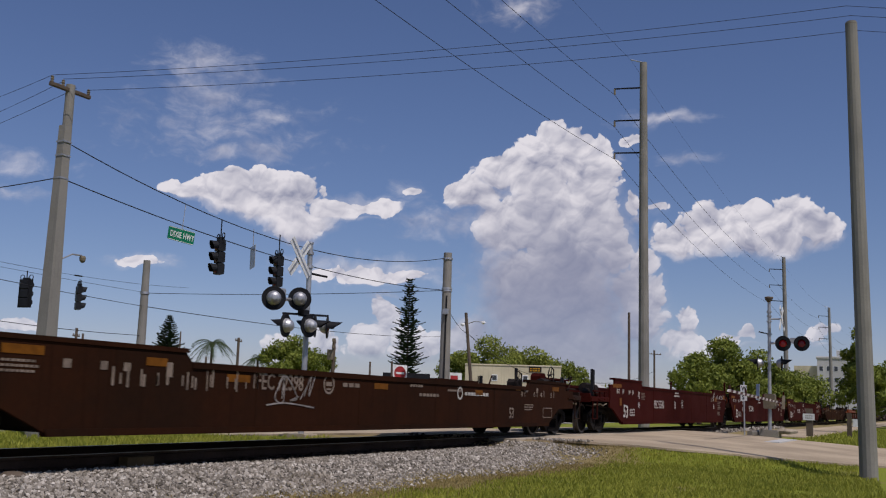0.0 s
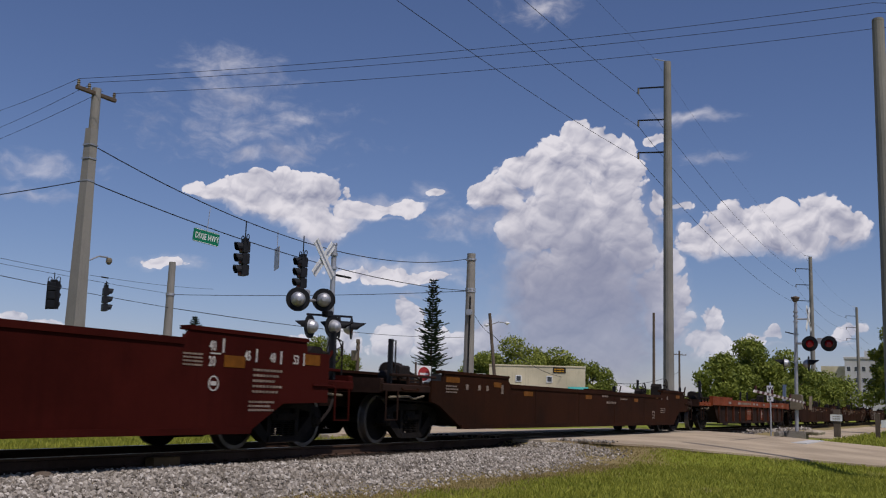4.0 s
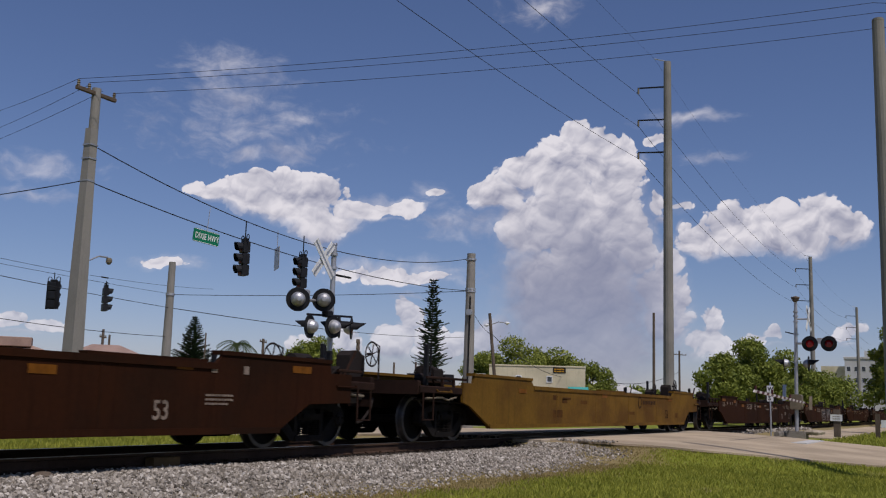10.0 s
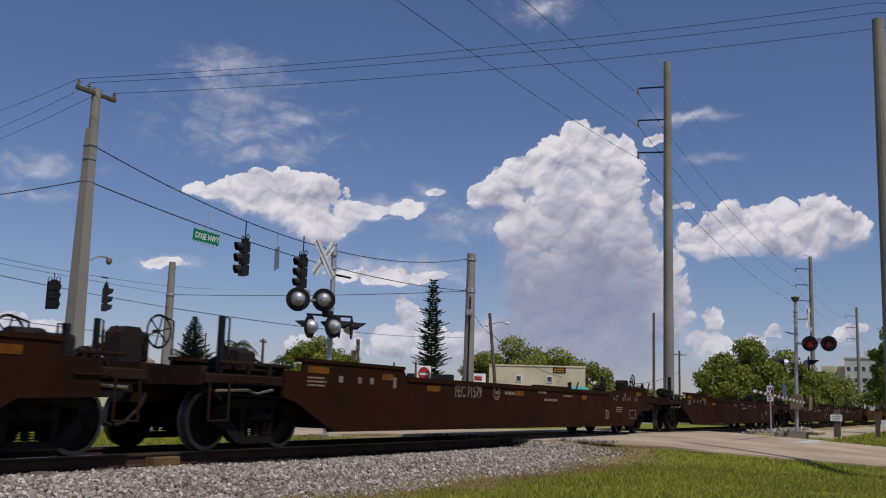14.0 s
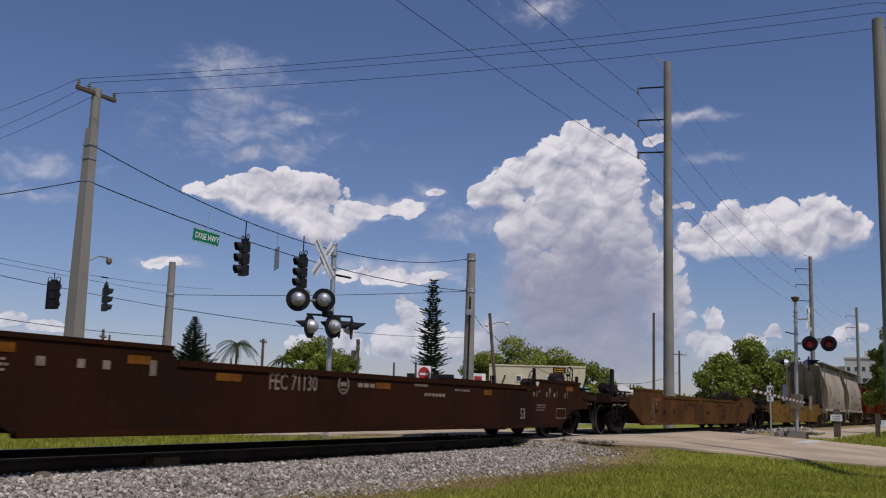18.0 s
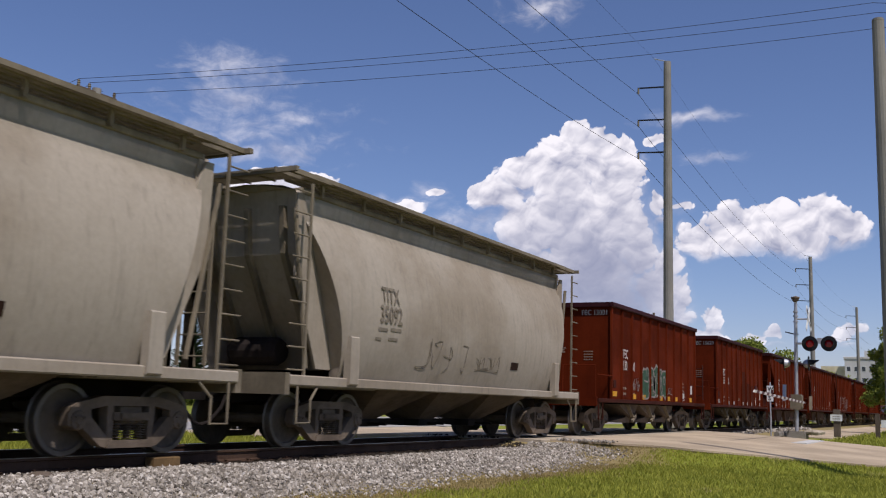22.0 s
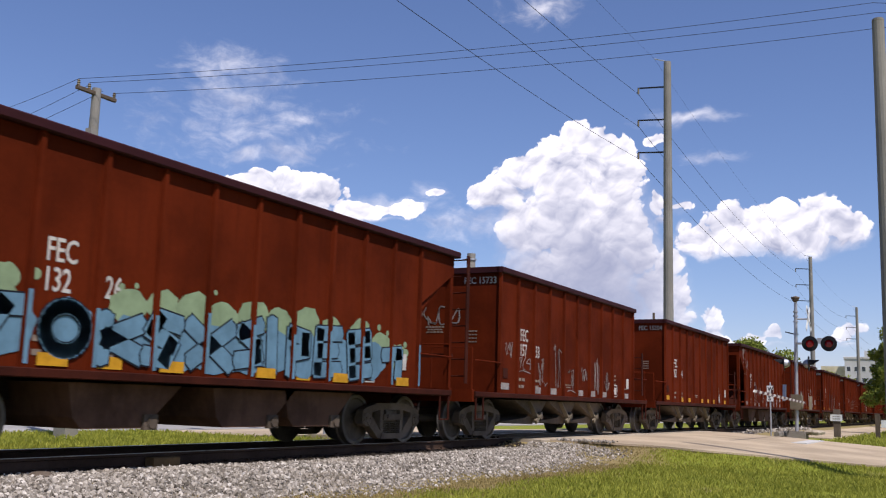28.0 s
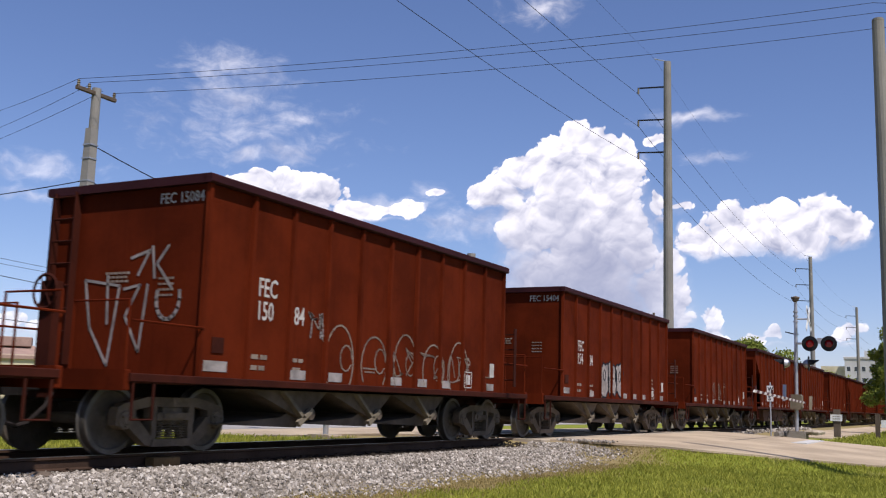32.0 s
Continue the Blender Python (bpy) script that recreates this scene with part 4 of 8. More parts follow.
        for i in range(8 if open_end or e < 0 else 4):
            z = 1.35 + i * 0.34
            xo = xt + e * 0.11
            lad.tube((xo, ly - 0.42, z), (xo, ly + 0.02, z), 0.014, 0.014, 6)
            lad.tube((xt, ly - 0.42, z), (xo, ly - 0.42, z), 0.014, 0.014, 6)
            lad.tube((xt, ly + 0.02, z), (xo, ly + 0.02, z), 0.014, 0.014, 6)
        for yy in (ly - 0.42, ly + 0.02):
            lad.chip(min(xt, xt + e * 0.12), max(xt, xt + e * 0.12), yy - 0.012, yy + 0.012, 1.2, 3.8 if open_end or e < 0 else 2.5, 0.004)
        part("ladder", lad, OXIDE_DARK, car)
        # platform with hand rails
        a, b = (0.50, xe) if e < 0 else (xe, HP - 0.50)
        part("end_platform", form().chip(a, b, -HY, HY, HSILL - 0.10, HSILL - 0.02, 0.01).box(a, b, -0.25, 0.25, 0.72, HSILL - 0.1), OXIDE_DARK, car)
        xo = a + 0.03 if e < 0 else b - 0.03
        part("end_sill", form().chip(xo - 0.05, xo + 0.05, -HY - 0.05, HY + 0.05, HSILL - 0.2, HSILL + 0.06, 0.01), OXIDE, car)
        for y0, y1 in ((-HY, -0.55), (0.55, HY)):
            part("hand_rail", rail_hoop([(xo, y0, HSILL), (xo, y0, 1.98), (xo, y1, 1.98), (xo, y1, HSILL)]), OXIDE, car)
        for y in (-HY - 0.06, HY + 0.06):
            part("grab_iron", rail_hoop([(xo, y, 1.72), (xe, y, 1.72), (xe, y * 0.99, 1.72)], 0.014), OXIDE, car)
            st = rail_hoop([(xo - e * 0.10, y, HSILL - 0.1), (xo - e * 0.10, y, 0.48), (xo - e * 0.46, y, 0.48), (xo - e * 0.46, y, HSILL - 0.1)], 0.018)
            part("step_stirrup", st, OXIDE_DARK, car)
    brake = form().lathe([(0.23, -0.02), (0.26, 0.0), (0.23, 0.02), (0.21, 0.0), (0.23, -0.02)], "x", (0.72, 0.25, 2.15), 20)
    for i in range(3):
        a = math.pi * i / 3
        brake.tube((0.72, 0.25 - 0.22 * math.cos(a), 2.15 - 0.22 * math.sin(a)), (0.72, 0.25 + 0.22 * math.cos(a), 2.15 + 0.22 * math.sin(a)), 0.012, 0.012, 5)
    brake.box(0.75, 0.90, 0.12, 0.38, 1.0, 2.3)
    part("hand_brake", brake, OXIDE_DARK, car)
    # centre sill and the chutes under the body
    part("centre_sill", form().chip(0.6, HP - 0.6, -0.22, 0.22, 0.68, 0.98, 0.02), UNDER, car)
    part("body_floor", form().box(HB0 + 0.1, HB1 - 0.1, -HY + 0.05, HY - 0.05, HSILL - 0.08, HSILL - 0.03), UNDER, car)
    if open_end:
        for x0 in (3.75, 6.35, 8.05):
            ch = form().prism([(x0, HSILL - 0.12), (x0 + 1.95, HSILL - 0.12), (x0 + 1.45, 0.50), (x0 + 1.38, 0.36), (x0 + 0.25, 0.36), (x0 + 0.1, 0.5)], "y", -1.30, 1.30)
            c = part("chute", ch, CHUTE_RED, car)
            part("gate_lock", form().tube((x0 + 1.4, -1.36, 0.44), (x0 + 1.4, -1.22, 0.44), 0.085, 0.085, 10).box(x0 + 1.25, x0 + 1.5, -1.34, -1.28, 0.34, 0.54), CHUTE, c)
    else:
        for x0 in (3.25, 5.35, 7.45):
            # a steep back sheet and a flared door
            ch = form().prism([(x0, HSILL - 0.12), (x0 + 2.05, HSILL - 0.12), (x0 + 1.48, 0.52), (x0 + 1.30, 0.50)], "y", -1.32, 1.32)
            c = part("chute", ch, CHUTE, car)
            part("chute_wing", form().prism([(x0 - 0.62, 0.40), (x0 + 1.35, 0.34), (x0 + 1.62, 0.60), (x0 + 1.38, 0.66), (x0 + 0.9, 0.50)], "y", -1.22, 1.22), CHUTE, c)
            part("chute_edge", form().prism([(x0 + 0.72, HSILL - 0.13), (x0 + 0.80, HSILL - 0.13), (x0 + 1.36, 0.50), (x0 + 1.26, 0.50)], "y", -1.42, -1.32), FRAMEGREY, c, "bright worn edge")
            part("gate_lock", form().tube((x0 + 1.52, -1.40, 0.56), (x0 + 1.52, -1.24, 0.56), 0.095, 0.095, 12), CHUTE, c)
            part("gate_link", form().prism([(x0 + 1.20, 0.36), (x0 + 1.55, 0.60), (x0 + 1.50, 0.66), (x0 + 1.14, 0.44)], "y", -1.42, -1.36), FRAMEGREY, c)
    return car


# -- covered hoppers --
CP = 14.1


def covered_hopper(where):
    car = thing("covered_hopper_car", "dirty pale grey covered hopper car with roof walk", "freight car", "covered hopper cars of the train", at=where)
    for xc in (2.35, CP - 2.2):
        truck(car, xc, "dusty")
    coupler(car, 0.0, -1, TRUCK_DARK)
    coupler(car, CP, 1, TRUCK_DARK)
    # curved body: sections between the slanting ends
    half = []
    for i in range(15):
        z = 1.14 + (4.20 - 1.14) * i / 14
        t = i / 14
        half.append((1.02 + 0.50 * math.sin(math.pi * min(1.0, 0.16 + t * 0.92)) ** 0.75, z))
    half[-1] = (1.08, 4.24)
    roof = [(0.8, 4.33), (0.4, 4.38), (0.0, 4.40)]
    loop = half + roof
    full = [(-y, z) for y, z in loop] + [(y, z) for y, z in reversed(loop[:-1])]

    def end_x(z):
        t = (z - 1.28) / 2.9
        return 2.15 - 1.10 * max(0.0, min(1.0, t)) ** 1.25
    s = form()
    n = len(full)
    for k, e in enumerate((0, 0.25, 0.5, 0.75, 1)):
        for y, z in full:
            xa, xb = end_x(z), CP - end_x(z)
            s.v.append((xa + (xb - xa) * e, y, z))
    for k in range(4):
        s.f += [(k * n + i, k * n + i + 1, (k + 1) * n + i + 1, (k + 1) * n + i) for i in range(n - 1)]
    s.smooth = True
    part("body_shell", s, HOPGREY, car)
    for e in (0, 1):
        xe = lambda x: CP - x if e else x
        # end bulkhead: slope sheet with stiffeners
        f = form()
        f.prism([(xe(1.16), 4.29), (xe(1.30), 3.2), (xe(2.45), 1.3), (xe(2.55), 1.3), (xe(1.40), 3.2), (xe(1.26), 4.29)], "y", -1.09, 1.09)
        f.prism([(-0.85, 4.285), (0.85, 4.285), (0.42, 4.365), (0.0, 4.385), (-0.42, 4.365)], "x", min(xe(1.10), xe(1.18)), max(xe(1.10), xe(1.18)))
        b = part("end_bulkhead", f, HOPGREY, car)
        for y in (-0.75, 0.0, 0.75):
            part("stiffener", form().prism([(xe(1.10), 4.0), (xe(1.20), 3.2), (xe(2.1), 1.6), (xe(2.3), 1.6), (xe(1.36), 3.2), (xe(1.26), 4.0)], "y", y - 0.05, y + 0.05), FRAMEGREY, b)
        for sy in (-1, 1):
            ya, yb = (sy * 1.46, sy * 1.40)
            # closing sheet between the shell and the end
            lip = form()
            edge = [(y, z) for y, z in half if z < 4.2]
            for (ya, za), (yb, zb) in zip(edge, edge[1:]):
                lip.face([(xe(end_x(za) + 0.01), sy * ya, za), (xe(end_x(zb) + 0.01), sy * yb, zb), (xe(end_x(zb) + 0.06), sy * min(1.12, yb), zb), (xe(end_x(za) + 0.06), sy * 1.12, za)])
            part("end_lip", lip, HOPGREY, car)
            rim = [(xe(end_x(z) + 0.12), z) for z in (4.18, 3.6, 3.2, 2.8, 2.4, 2.0, 1.6, 1.3)]
            part("end_gusset", form().prism([(xe(1.02), 4.18)] + rim + [(xe(1.75), 1.3), (xe(1.30), 2.3), (xe(1.06), 2.8)], "y", min(sy * 1.16, sy * 1.11), max(sy * 1.16, sy * 1.11)), HOPGREY, car)
            part("corner_post", form().chip(min(xe(1.04), xe(1.16)), max(xe(1.04), xe(1.16)), min(ya, yb) - 0.02, max(ya, yb) + 0.02, 1.05, 4.2, 0.015), FRAMEGREY, car)
            post = form().box(min(xe(0.53), xe(0.62)), max(xe(0.53), xe(0.62)), min(ya, yb) - 0.01, max(ya, yb) + 0.01, 0.95, 4.41)
            part("ladder_stile", post, FRAMEGREY, car)
            part("jacking_post", form().chip(min(xe(2.20), xe(2.47)), max(xe(2.20), xe(2.47)), min(sy * 1.56, sy * 1.42), max(sy * 1.56, sy * 1.42), 1.05, 1.88, 0.02), HOPGREY, car)
            lad = form()
            for i in range(9):
                z = 1.25 + i * 0.36
                lad.tube((xe(0.57), sy * 1.44, z), (xe(1.02), sy * 1.44, z), 0.014, 0.014, 6)
            lad.chip(min(xe(1.00), xe(1.04)), max(xe(1.00), xe(1.04)), sy * 1.44 - 0.02, sy * 1.44 + 0.02, 1.1, 4.3, 0.005)
            part("ladder", lad, FRAMEGREY, car)
            part("brace", form().tube((xe(0.9), sy * 1.2, 3.9), (xe(1.4), sy * 1.2, 1.3), 0.04, 0.04, 6), FRAMEGREY, car)
            st = rail_hoop([(xe(0.80), sy * 1.5, 1.0), (xe(0.80), sy * 1.5, 0.42), (xe(1.16), sy * 1.5, 0.42), (xe(1.16), sy * 1.5, 0.78), (xe(1.4), sy * 1.46, 1.0)], 0.018)
            part("step_stirrup", st, FRAMEGREY, car)
        part("end_ladder", _rungs(xe(0.70), 0.35, 0.95, 1.3, 4.4), FRAMEGREY, car)
        part("end_platform", form().chip(min(xe(0.55), xe(3.2)), max(xe(0.55), xe(3.2)), -1.46, 1.46, 0.98, 1.14, 0.015).box(min(xe(0.5), xe(0.62)), max(xe(0.5), xe(0.62)), -1.48, 1.48, 0.86, 1.2), FRAMEGREY, car)
        part("air_reservoir", form().lathe([(0.0, -0.55), (0.2, -0.52), (0.25, -0.42), (0.25, 0.42), (0.2, 0.52), (0.0, 0.55)], "y", (xe(1.9), 0.2, 1.6), 14), UNDER, car)
        part("roof_walk_end", _grating(xe(0.50), xe(1.2), -1.05, 1.05), FRAMEGREY, car)
        part("roof_bracket", form().box(min(xe(0.55), xe(1.7)), max(xe(0.55), xe(1.7)), -1.35, -1.27, 4.42, 4.5).box(min(xe(0.55), xe(1.7)), max(xe(0.55), xe(1.7)), 1.27, 1.35, 4.42, 4.5).box(min(xe(0.52), xe(0.60)), max(xe(0.52), xe(0.60)), -1.46, 1.46, 4.42, 4.5), FRAMEGREY, car)
    for sy in (-1, 1):
        y = sy * 1.42
        part("eave_rail", form().chip(1.2, CP - 1.2, min(sy * 1.10, sy * 1.0), max(sy * 1.10, sy * 1.0), 4.20, 4.31, 0.02), FRAMEGREY, car)
        part("side_sill", form().chip(0.6, CP - 0.6, min(sy * 1.5, sy * 1.36), max(sy * 1.5, sy * 1.36), 1.00, 1.17, 0.02), HOPGREY, car)
        part("roof_walk", _grating(1.2, CP - 1.2, min(sy * 1.34, sy * 0.72), max(sy * 1.34, sy * 0.72)), FRAMEGREY, car)
        for i in range(9):
            x = 1.7 + (CP - 3.4) * i / 8
            part("walk_bracket", form().box(x - 0.03, x + 0.03, min(sy * 1.18, sy * 1.12), max(sy * 1.18, sy * 1.12), 4.22, 4.44), FRAMEGREY, car)
    for x in (3.6, 5.9, 8.2, 10.5):
        part("roof_hatch", form().lathe([(0.0, 4.52), (0.3, 4.51), (0.38, 4.46), (0.38, 4.36)], "z", (x, 0, 0), 16), FRAMEGREY, car)
    part("centre_sill", form().chip(0.6, CP - 0.6, -0.22, 0.22, 0.72, 1.02, 0.02), UNDER, car)
    part("outlet_pipe", form().tube((4.2, 0, 0.38), (CP - 4.2, 0, 0.38), 0.07, 0.07, 8), UNDER, car)
    for x0 in (3.6, 6.0, 8.4):
        ch = form()
        ch.v += [(x0, -1.3, 1.04), (x0 + 2.2, -1.3, 1.04), (x0 + 2.2, 1.3, 1.04), (x0, 1.3, 1.04), (x0 + 0.8, -0.3, 0.42), (x0 + 1.4, -0.3, 0.42), (x0 + 1.4, 0.3, 0.42), (x0 + 0.8, 0.3, 0.42)]
        k = len(ch.v) - 8
        ch.f += [(k, k + 1, k + 5, k + 4), (k + 1, k + 2, k + 6, k + 5), (k + 2, k + 3, k + 7, k + 6), (k + 3, k, k + 4, k + 7), (k + 4, k + 5, k + 6, k + 7)]
        c = part("chute", ch, CHUTE, car)
        part("outlet_gate", form().box(x0 + 0.7, x0 + 1.5, -0.4, 0.4, 0.30, 0.44).tube((x0 + 1.1, -0.8, 0.36), (x0 + 1.1, 0.8, 0.36), 0.03, 0.03, 6), UNDER, c)
    return car


def _rungs(x, y0, y1, z0, z1):
    s = form()
    for y in (y0, y1):
        s.chip(x - 0.02, x + 0.02, y - 0.03, y + 0.03, z0, z1, 0.005)
    z = z0 + 0.15
    while z < z1:
        s.tube((x, y0, z), (x, y1, z), 0.014, 0.014, 6)
        z += 0.36
    return s


def _grating(xa, xb, y0, y1):
    """An open steel roof walk: edge bars and many cross bars."""
    x0, x1 = min(xa, xb), max(xa, xb)
    s = form()
    for y in (y0, y0 * 0.75 + y1 * 0.25, (y0 + y1) / 2, y0 * 0.25 + y1 * 0.75, y1):
        s.box(x0, x1, y - 0.012, y + 0.012, 4.44, 4.51)
    x = x0
    while x < x1:
        s.box(x, x + 0.034, y0, y1, 4.465, 4.50)
        x += 0.05
    return s


# -- well cars --
def well_car(length, where, paint, label, front="coupler", rear="coupler", gear="oily", ribs=False, top=1.58, raised=1.76):
    """A container well car without load; front and rear end at a coupler or share a truck with the next unit."""
    car = thing("well_car", label, "freight car", "well cars of the train", at=where)
    L = length
    a = 2.3 if front == "coupler" else 0.0
    b = L - 1.3 if rear == "coupler" else L - 1.45
    lo_a, lo_b = (a + 1.35 if front == "coupler" else 0.98), (b - 2.0 if rear == "coupler" else b - 0.7)
    hi_a, hi_b = a + (3.72 if front == "coupler" else 3.2), b - (3.4 if rear == "coupler" else 2.75)
    step_z = raised - 0.22
    lower_a = [(a, 0.82), (a + 0.35, 0.74), (lo_a, 0.30)] if front == "coupler" else [(0.0, 1.20), (0.38, 0.95), (lo_a, 0.30)]
    lower_b = [(lo_b, 0.30), (b - 1.2, 0.72), (b, 0.75)] if rear == "coupler" else [(lo_b, 0.30), (b - 0.25, 0.70), (b, 0.86)]
    upper_b = [(b, step_z), (b - 0.62, step_z), (b - 0.66, raised - 0.04)] if rear == "coupler" else [(b, raised - 0.04)]
    upper_a = [(a + 0.52, raised - 0.04), (a + 0.48, step_z), (a, step_z)] if front == "coupler" else [(a, raised - 0.06)]
    mid_a, mid_b = (a + 0.48 if front == "coupler" else a), (b - 0.62 if rear == "coupler" else b)
    for sy in (-1, 1):
        def slab(pts, o, i, name, mat, lab=""):
            return part(name, form().prism(pts, "y", min(sy * o, sy * i), max(sy * o, sy * i)), mat, car, lab)
        if ribs:
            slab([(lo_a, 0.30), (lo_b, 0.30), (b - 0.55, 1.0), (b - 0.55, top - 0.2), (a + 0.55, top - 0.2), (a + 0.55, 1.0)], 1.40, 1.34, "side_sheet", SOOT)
            slab([(a, top - 0.26), (b, top - 0.26), (b, top + 0.03), (hi_b, top + 0.03), (hi_b + 0.2, top), (hi_a, top), (hi_a, top + 0.10), (a, top + 0.10)], 1.50, 1.34, "top_chord", paint)
            slab([(lo_a, 0.28), (lo_b, 0.28), (lo_b, 0.36), (lo_a, 0.36)], 1.46, 1.34, "bottom_chord", SOOT)
            x = a + 1.3
            while x < b - 1.0:
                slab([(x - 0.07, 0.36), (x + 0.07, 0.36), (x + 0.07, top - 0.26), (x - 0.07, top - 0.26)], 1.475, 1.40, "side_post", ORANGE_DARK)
                x += 1.42
        else:
            slab(lower_a + lower_b + upper_b + [(hi_b + 0.05, raised - 0.03), (hi_b - 0.02, raised - 0.12), (hi_b - 0.12, top - 0.02), (hi_a + 0.12, top - 0.02), (hi_a + 0.02, raised - 0.12), (hi_a - 0.05, raised - 0.03)] + upper_a,
                 1.43, 1.37, "side_sheet", paint)
            slab([(hi_a + 0.1, top - 0.09), (hi_b - 0.1, top - 0.09), (hi_b - 0.1, top), (hi_a + 0.1, top)], 1.455, 1.33, "top_chord", paint)
            slab([(lo_a - 0.02, 0.27), (lo_b + 0.02, 0.27), (lo_b + 0.05, 0.36), (lo_a - 0.05, 0.36)], 1.45, 1.33, "bottom_chord", paint)
            for u, w in ((mid_a, hi_a), (hi_b, mid_b)):
                slab([(u, raised - 0.06), (w, raised - 0.06), (w, raised), (u, raised)], 1.45, 1.25, "end_rail", paint)
            # seams between the side's plates
            x = hi_a + 1.6
            while x < hi_b - 1.0:
                slab([(x, 0.37), (x + 0.05, 0.37), (x + 0.05, top - 0.10), (x, top - 0.10)], 1.436, 1.43, "plate_seam", paint)
                x += 3.05
    # the well's floor and sloping bulkheads
    part("well_floor", form().box(lo_a, lo_b, -1.33, 1.33, 0.32, 0.38), UNDER, car)
    for u, w in ((lo_a, a + 0.6), (lo_b, b - 0.6)):
        d = 0.05 if w < u else -0.05
        part("bulkhead", form().prism([(u, 0.38), (w, 1.05), (w - d, 1.05), (u - d, 0.38)], "y", -1.33, 1.33), UNDER, car)
    for e, kind in ((-1, front), (1, rear)):
        at = (lambda x: x) if e < 0 else (lambda x: L - x)
        mid = lambda p, q: (min(at(p), at(q)), max(at(p), at(q)))
        grime = MAROON if paint is MAROON else SOOT
        if kind == "coupler":
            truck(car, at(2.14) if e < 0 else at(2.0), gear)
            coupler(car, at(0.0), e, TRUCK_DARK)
            reach = 2.6 if e < 0 else 1.6
            part("end_deck", form().chip(*mid(0.50, 3.0), -1.30, 1.30, 1.02, 1.13, 0.015).box(*mid(0.50, 3.0), -0.26, 0.26, 0.68, 1.02), grime, car)
            part("end_sill", form().chip(*mid(0.46, 0.58), -1.36, 1.36, 0.95, 1.22, 0.02), grime, car)
            for sy in (-1, 1):
                lo_hi = lambda p, q: (min(sy * p, sy * q), max(sy * p, sy * q))
                part("deck_side", form().chip(*mid(0.50, reach), *lo_hi(1.40, 1.30), 0.98, 1.12, 0.015), paint if ribs else grime, car, "grimy deck edge")
                part("deck_rail", form().chip(*mid(0.85, reach), *lo_hi(1.36, 1.31), 1.27, 1.32, 0.01), grime, car)
                for x in (1.5, 2.0):
                    part("rail_post", form().chip(*mid(x, x + 0.05), *lo_hi(1.36, 1.31), 1.12, 1.27, 0.01), grime, car)
                sx, sz = (0.92, 1.96) if e < 0 or paint is MAROON or ribs else (1.72, 1.62)
                part("stanchion", form().chip(*mid(sx, sx + 0.07), *lo_hi(1.30, 1.22), 1.13, sz, 0.012), BLACK, car)
                part("grab_rail", rail_hoop([(at(sx + 0.18), sy * 1.28, 1.32), (at(sx + 0.18), sy * 1.28, sz - 0.02), (at(sx + 0.04), sy * 1.28, sz - 0.02)], 0.014), BLACK, car)
                part("strut", form().tube((at(0.95), sy * 1.26, 1.65), (at(1.35), sy * 1.26, 1.13), 0.025, 0.025, 6), grime, car)
                part("step_stirrup", rail_hoop([(at(0.62), sy * 1.40, 1.0), (at(0.62), sy * 1.40, 0.46), (at(1.04), sy * 1.40, 0.46), (at(1.04), sy * 1.40, 1.0)], 0.016), grime, car)
                part("pull_rod", form().tube((at(0.7), sy * 1.15, 0.86), (at(3.0), sy * 1.15, 0.80), 0.025, 0.025, 6), UNDER, car)
                part("grab_iron", rail_hoop([(at(1.15), sy * 1.41, 1.06), (at(1.15), sy * 1.45, 1.02), (at(1.75), sy * 1.45, 1.02), (at(1.75), sy * 1.41, 1.06)], 0.013), paint, car)
            for ya in (-1.25, 0.35):
                part("grating", form().box(*mid(1.05, 2.2), ya, ya + 0.9, 1.20, 1.23), grime, car)
            part("brake_cylinder", form().lathe([(0.0, -0.28), (0.16, -0.26), (0.17, 0.2), (0.09, 0.28), (0.0, 0.28)], "x", (at(1.9), -0.75, 1.40), 12), UNDER, car)
            part("air_pipe", form().pipe([(at(2.3), -1.2, 1.20), (at(1.9), -1.1, 1.40), (at(1.6), -1.2, 1.22), (at(1.3), -1.15, 1.36), (at(1.0), -1.2, 1.15)], 0.022, 6), UNDER, car)
            part("air_pipe", form().pipe([(at(2.1), -1.36, 0.92), (at(1.7), -1.38, 0.86), (at(1.5), -1.36, 0.90), (at(0.8), -1.36, 0.88)], 0.022, 6), FRAMEGREY, car, "dusty air pipe")
            part("control_valve", form().chip(*mid(1.5, 1.9), -1.15, -0.85, 1.13, 1.50, 0.04), UNDER, car)
            part("hose_bag", form().lathe([(0.0, -0.12), (0.09, -0.10), (0.11, 0.0), (0.09, 0.10), (0.0, 0.12)], "y", (at(1.2), -1.0, 1.28), 10), UNDER, car)
            if not (e > 0 and front == "joint"):
                # brake stand with its hand wheel
                if e < 0:
                    x0, x1, y0, y1, zt, wx = 0.48, 0.92, 0.25, 0.58, 1.80, 1.16
                else:
                    x0, x1, y0, y1, zt, wx = *mid(0.95, 1.35), 0.30, 0.60, 1.56, L - 1.42
                bs = part("brake_stand", form().prism([(x0, 1.05), (x1, 1.05), (x1, zt - 0.06), (x1 - 0.06, zt), (x0 + 0.12, zt), (x0, zt - 0.1)], "y", y0, y1), grime if paint is MAROON else UNDER, car)
                part("brake_box", form().chip(x1 + 0.02, x1 + 0.2, y0 + 0.05, y1 - 0.05, zt - 0.52, zt - 0.06, 0.04), UNDER, bs)
                yw, zw = y0 - 0.10, zt - 0.04
                wh = form().lathe([(0.25, -0.016), (0.27, 0.0), (0.25, 0.016), (0.23, 0.0), (0.25, -0.016)], "y", (wx, yw, zw), 22)
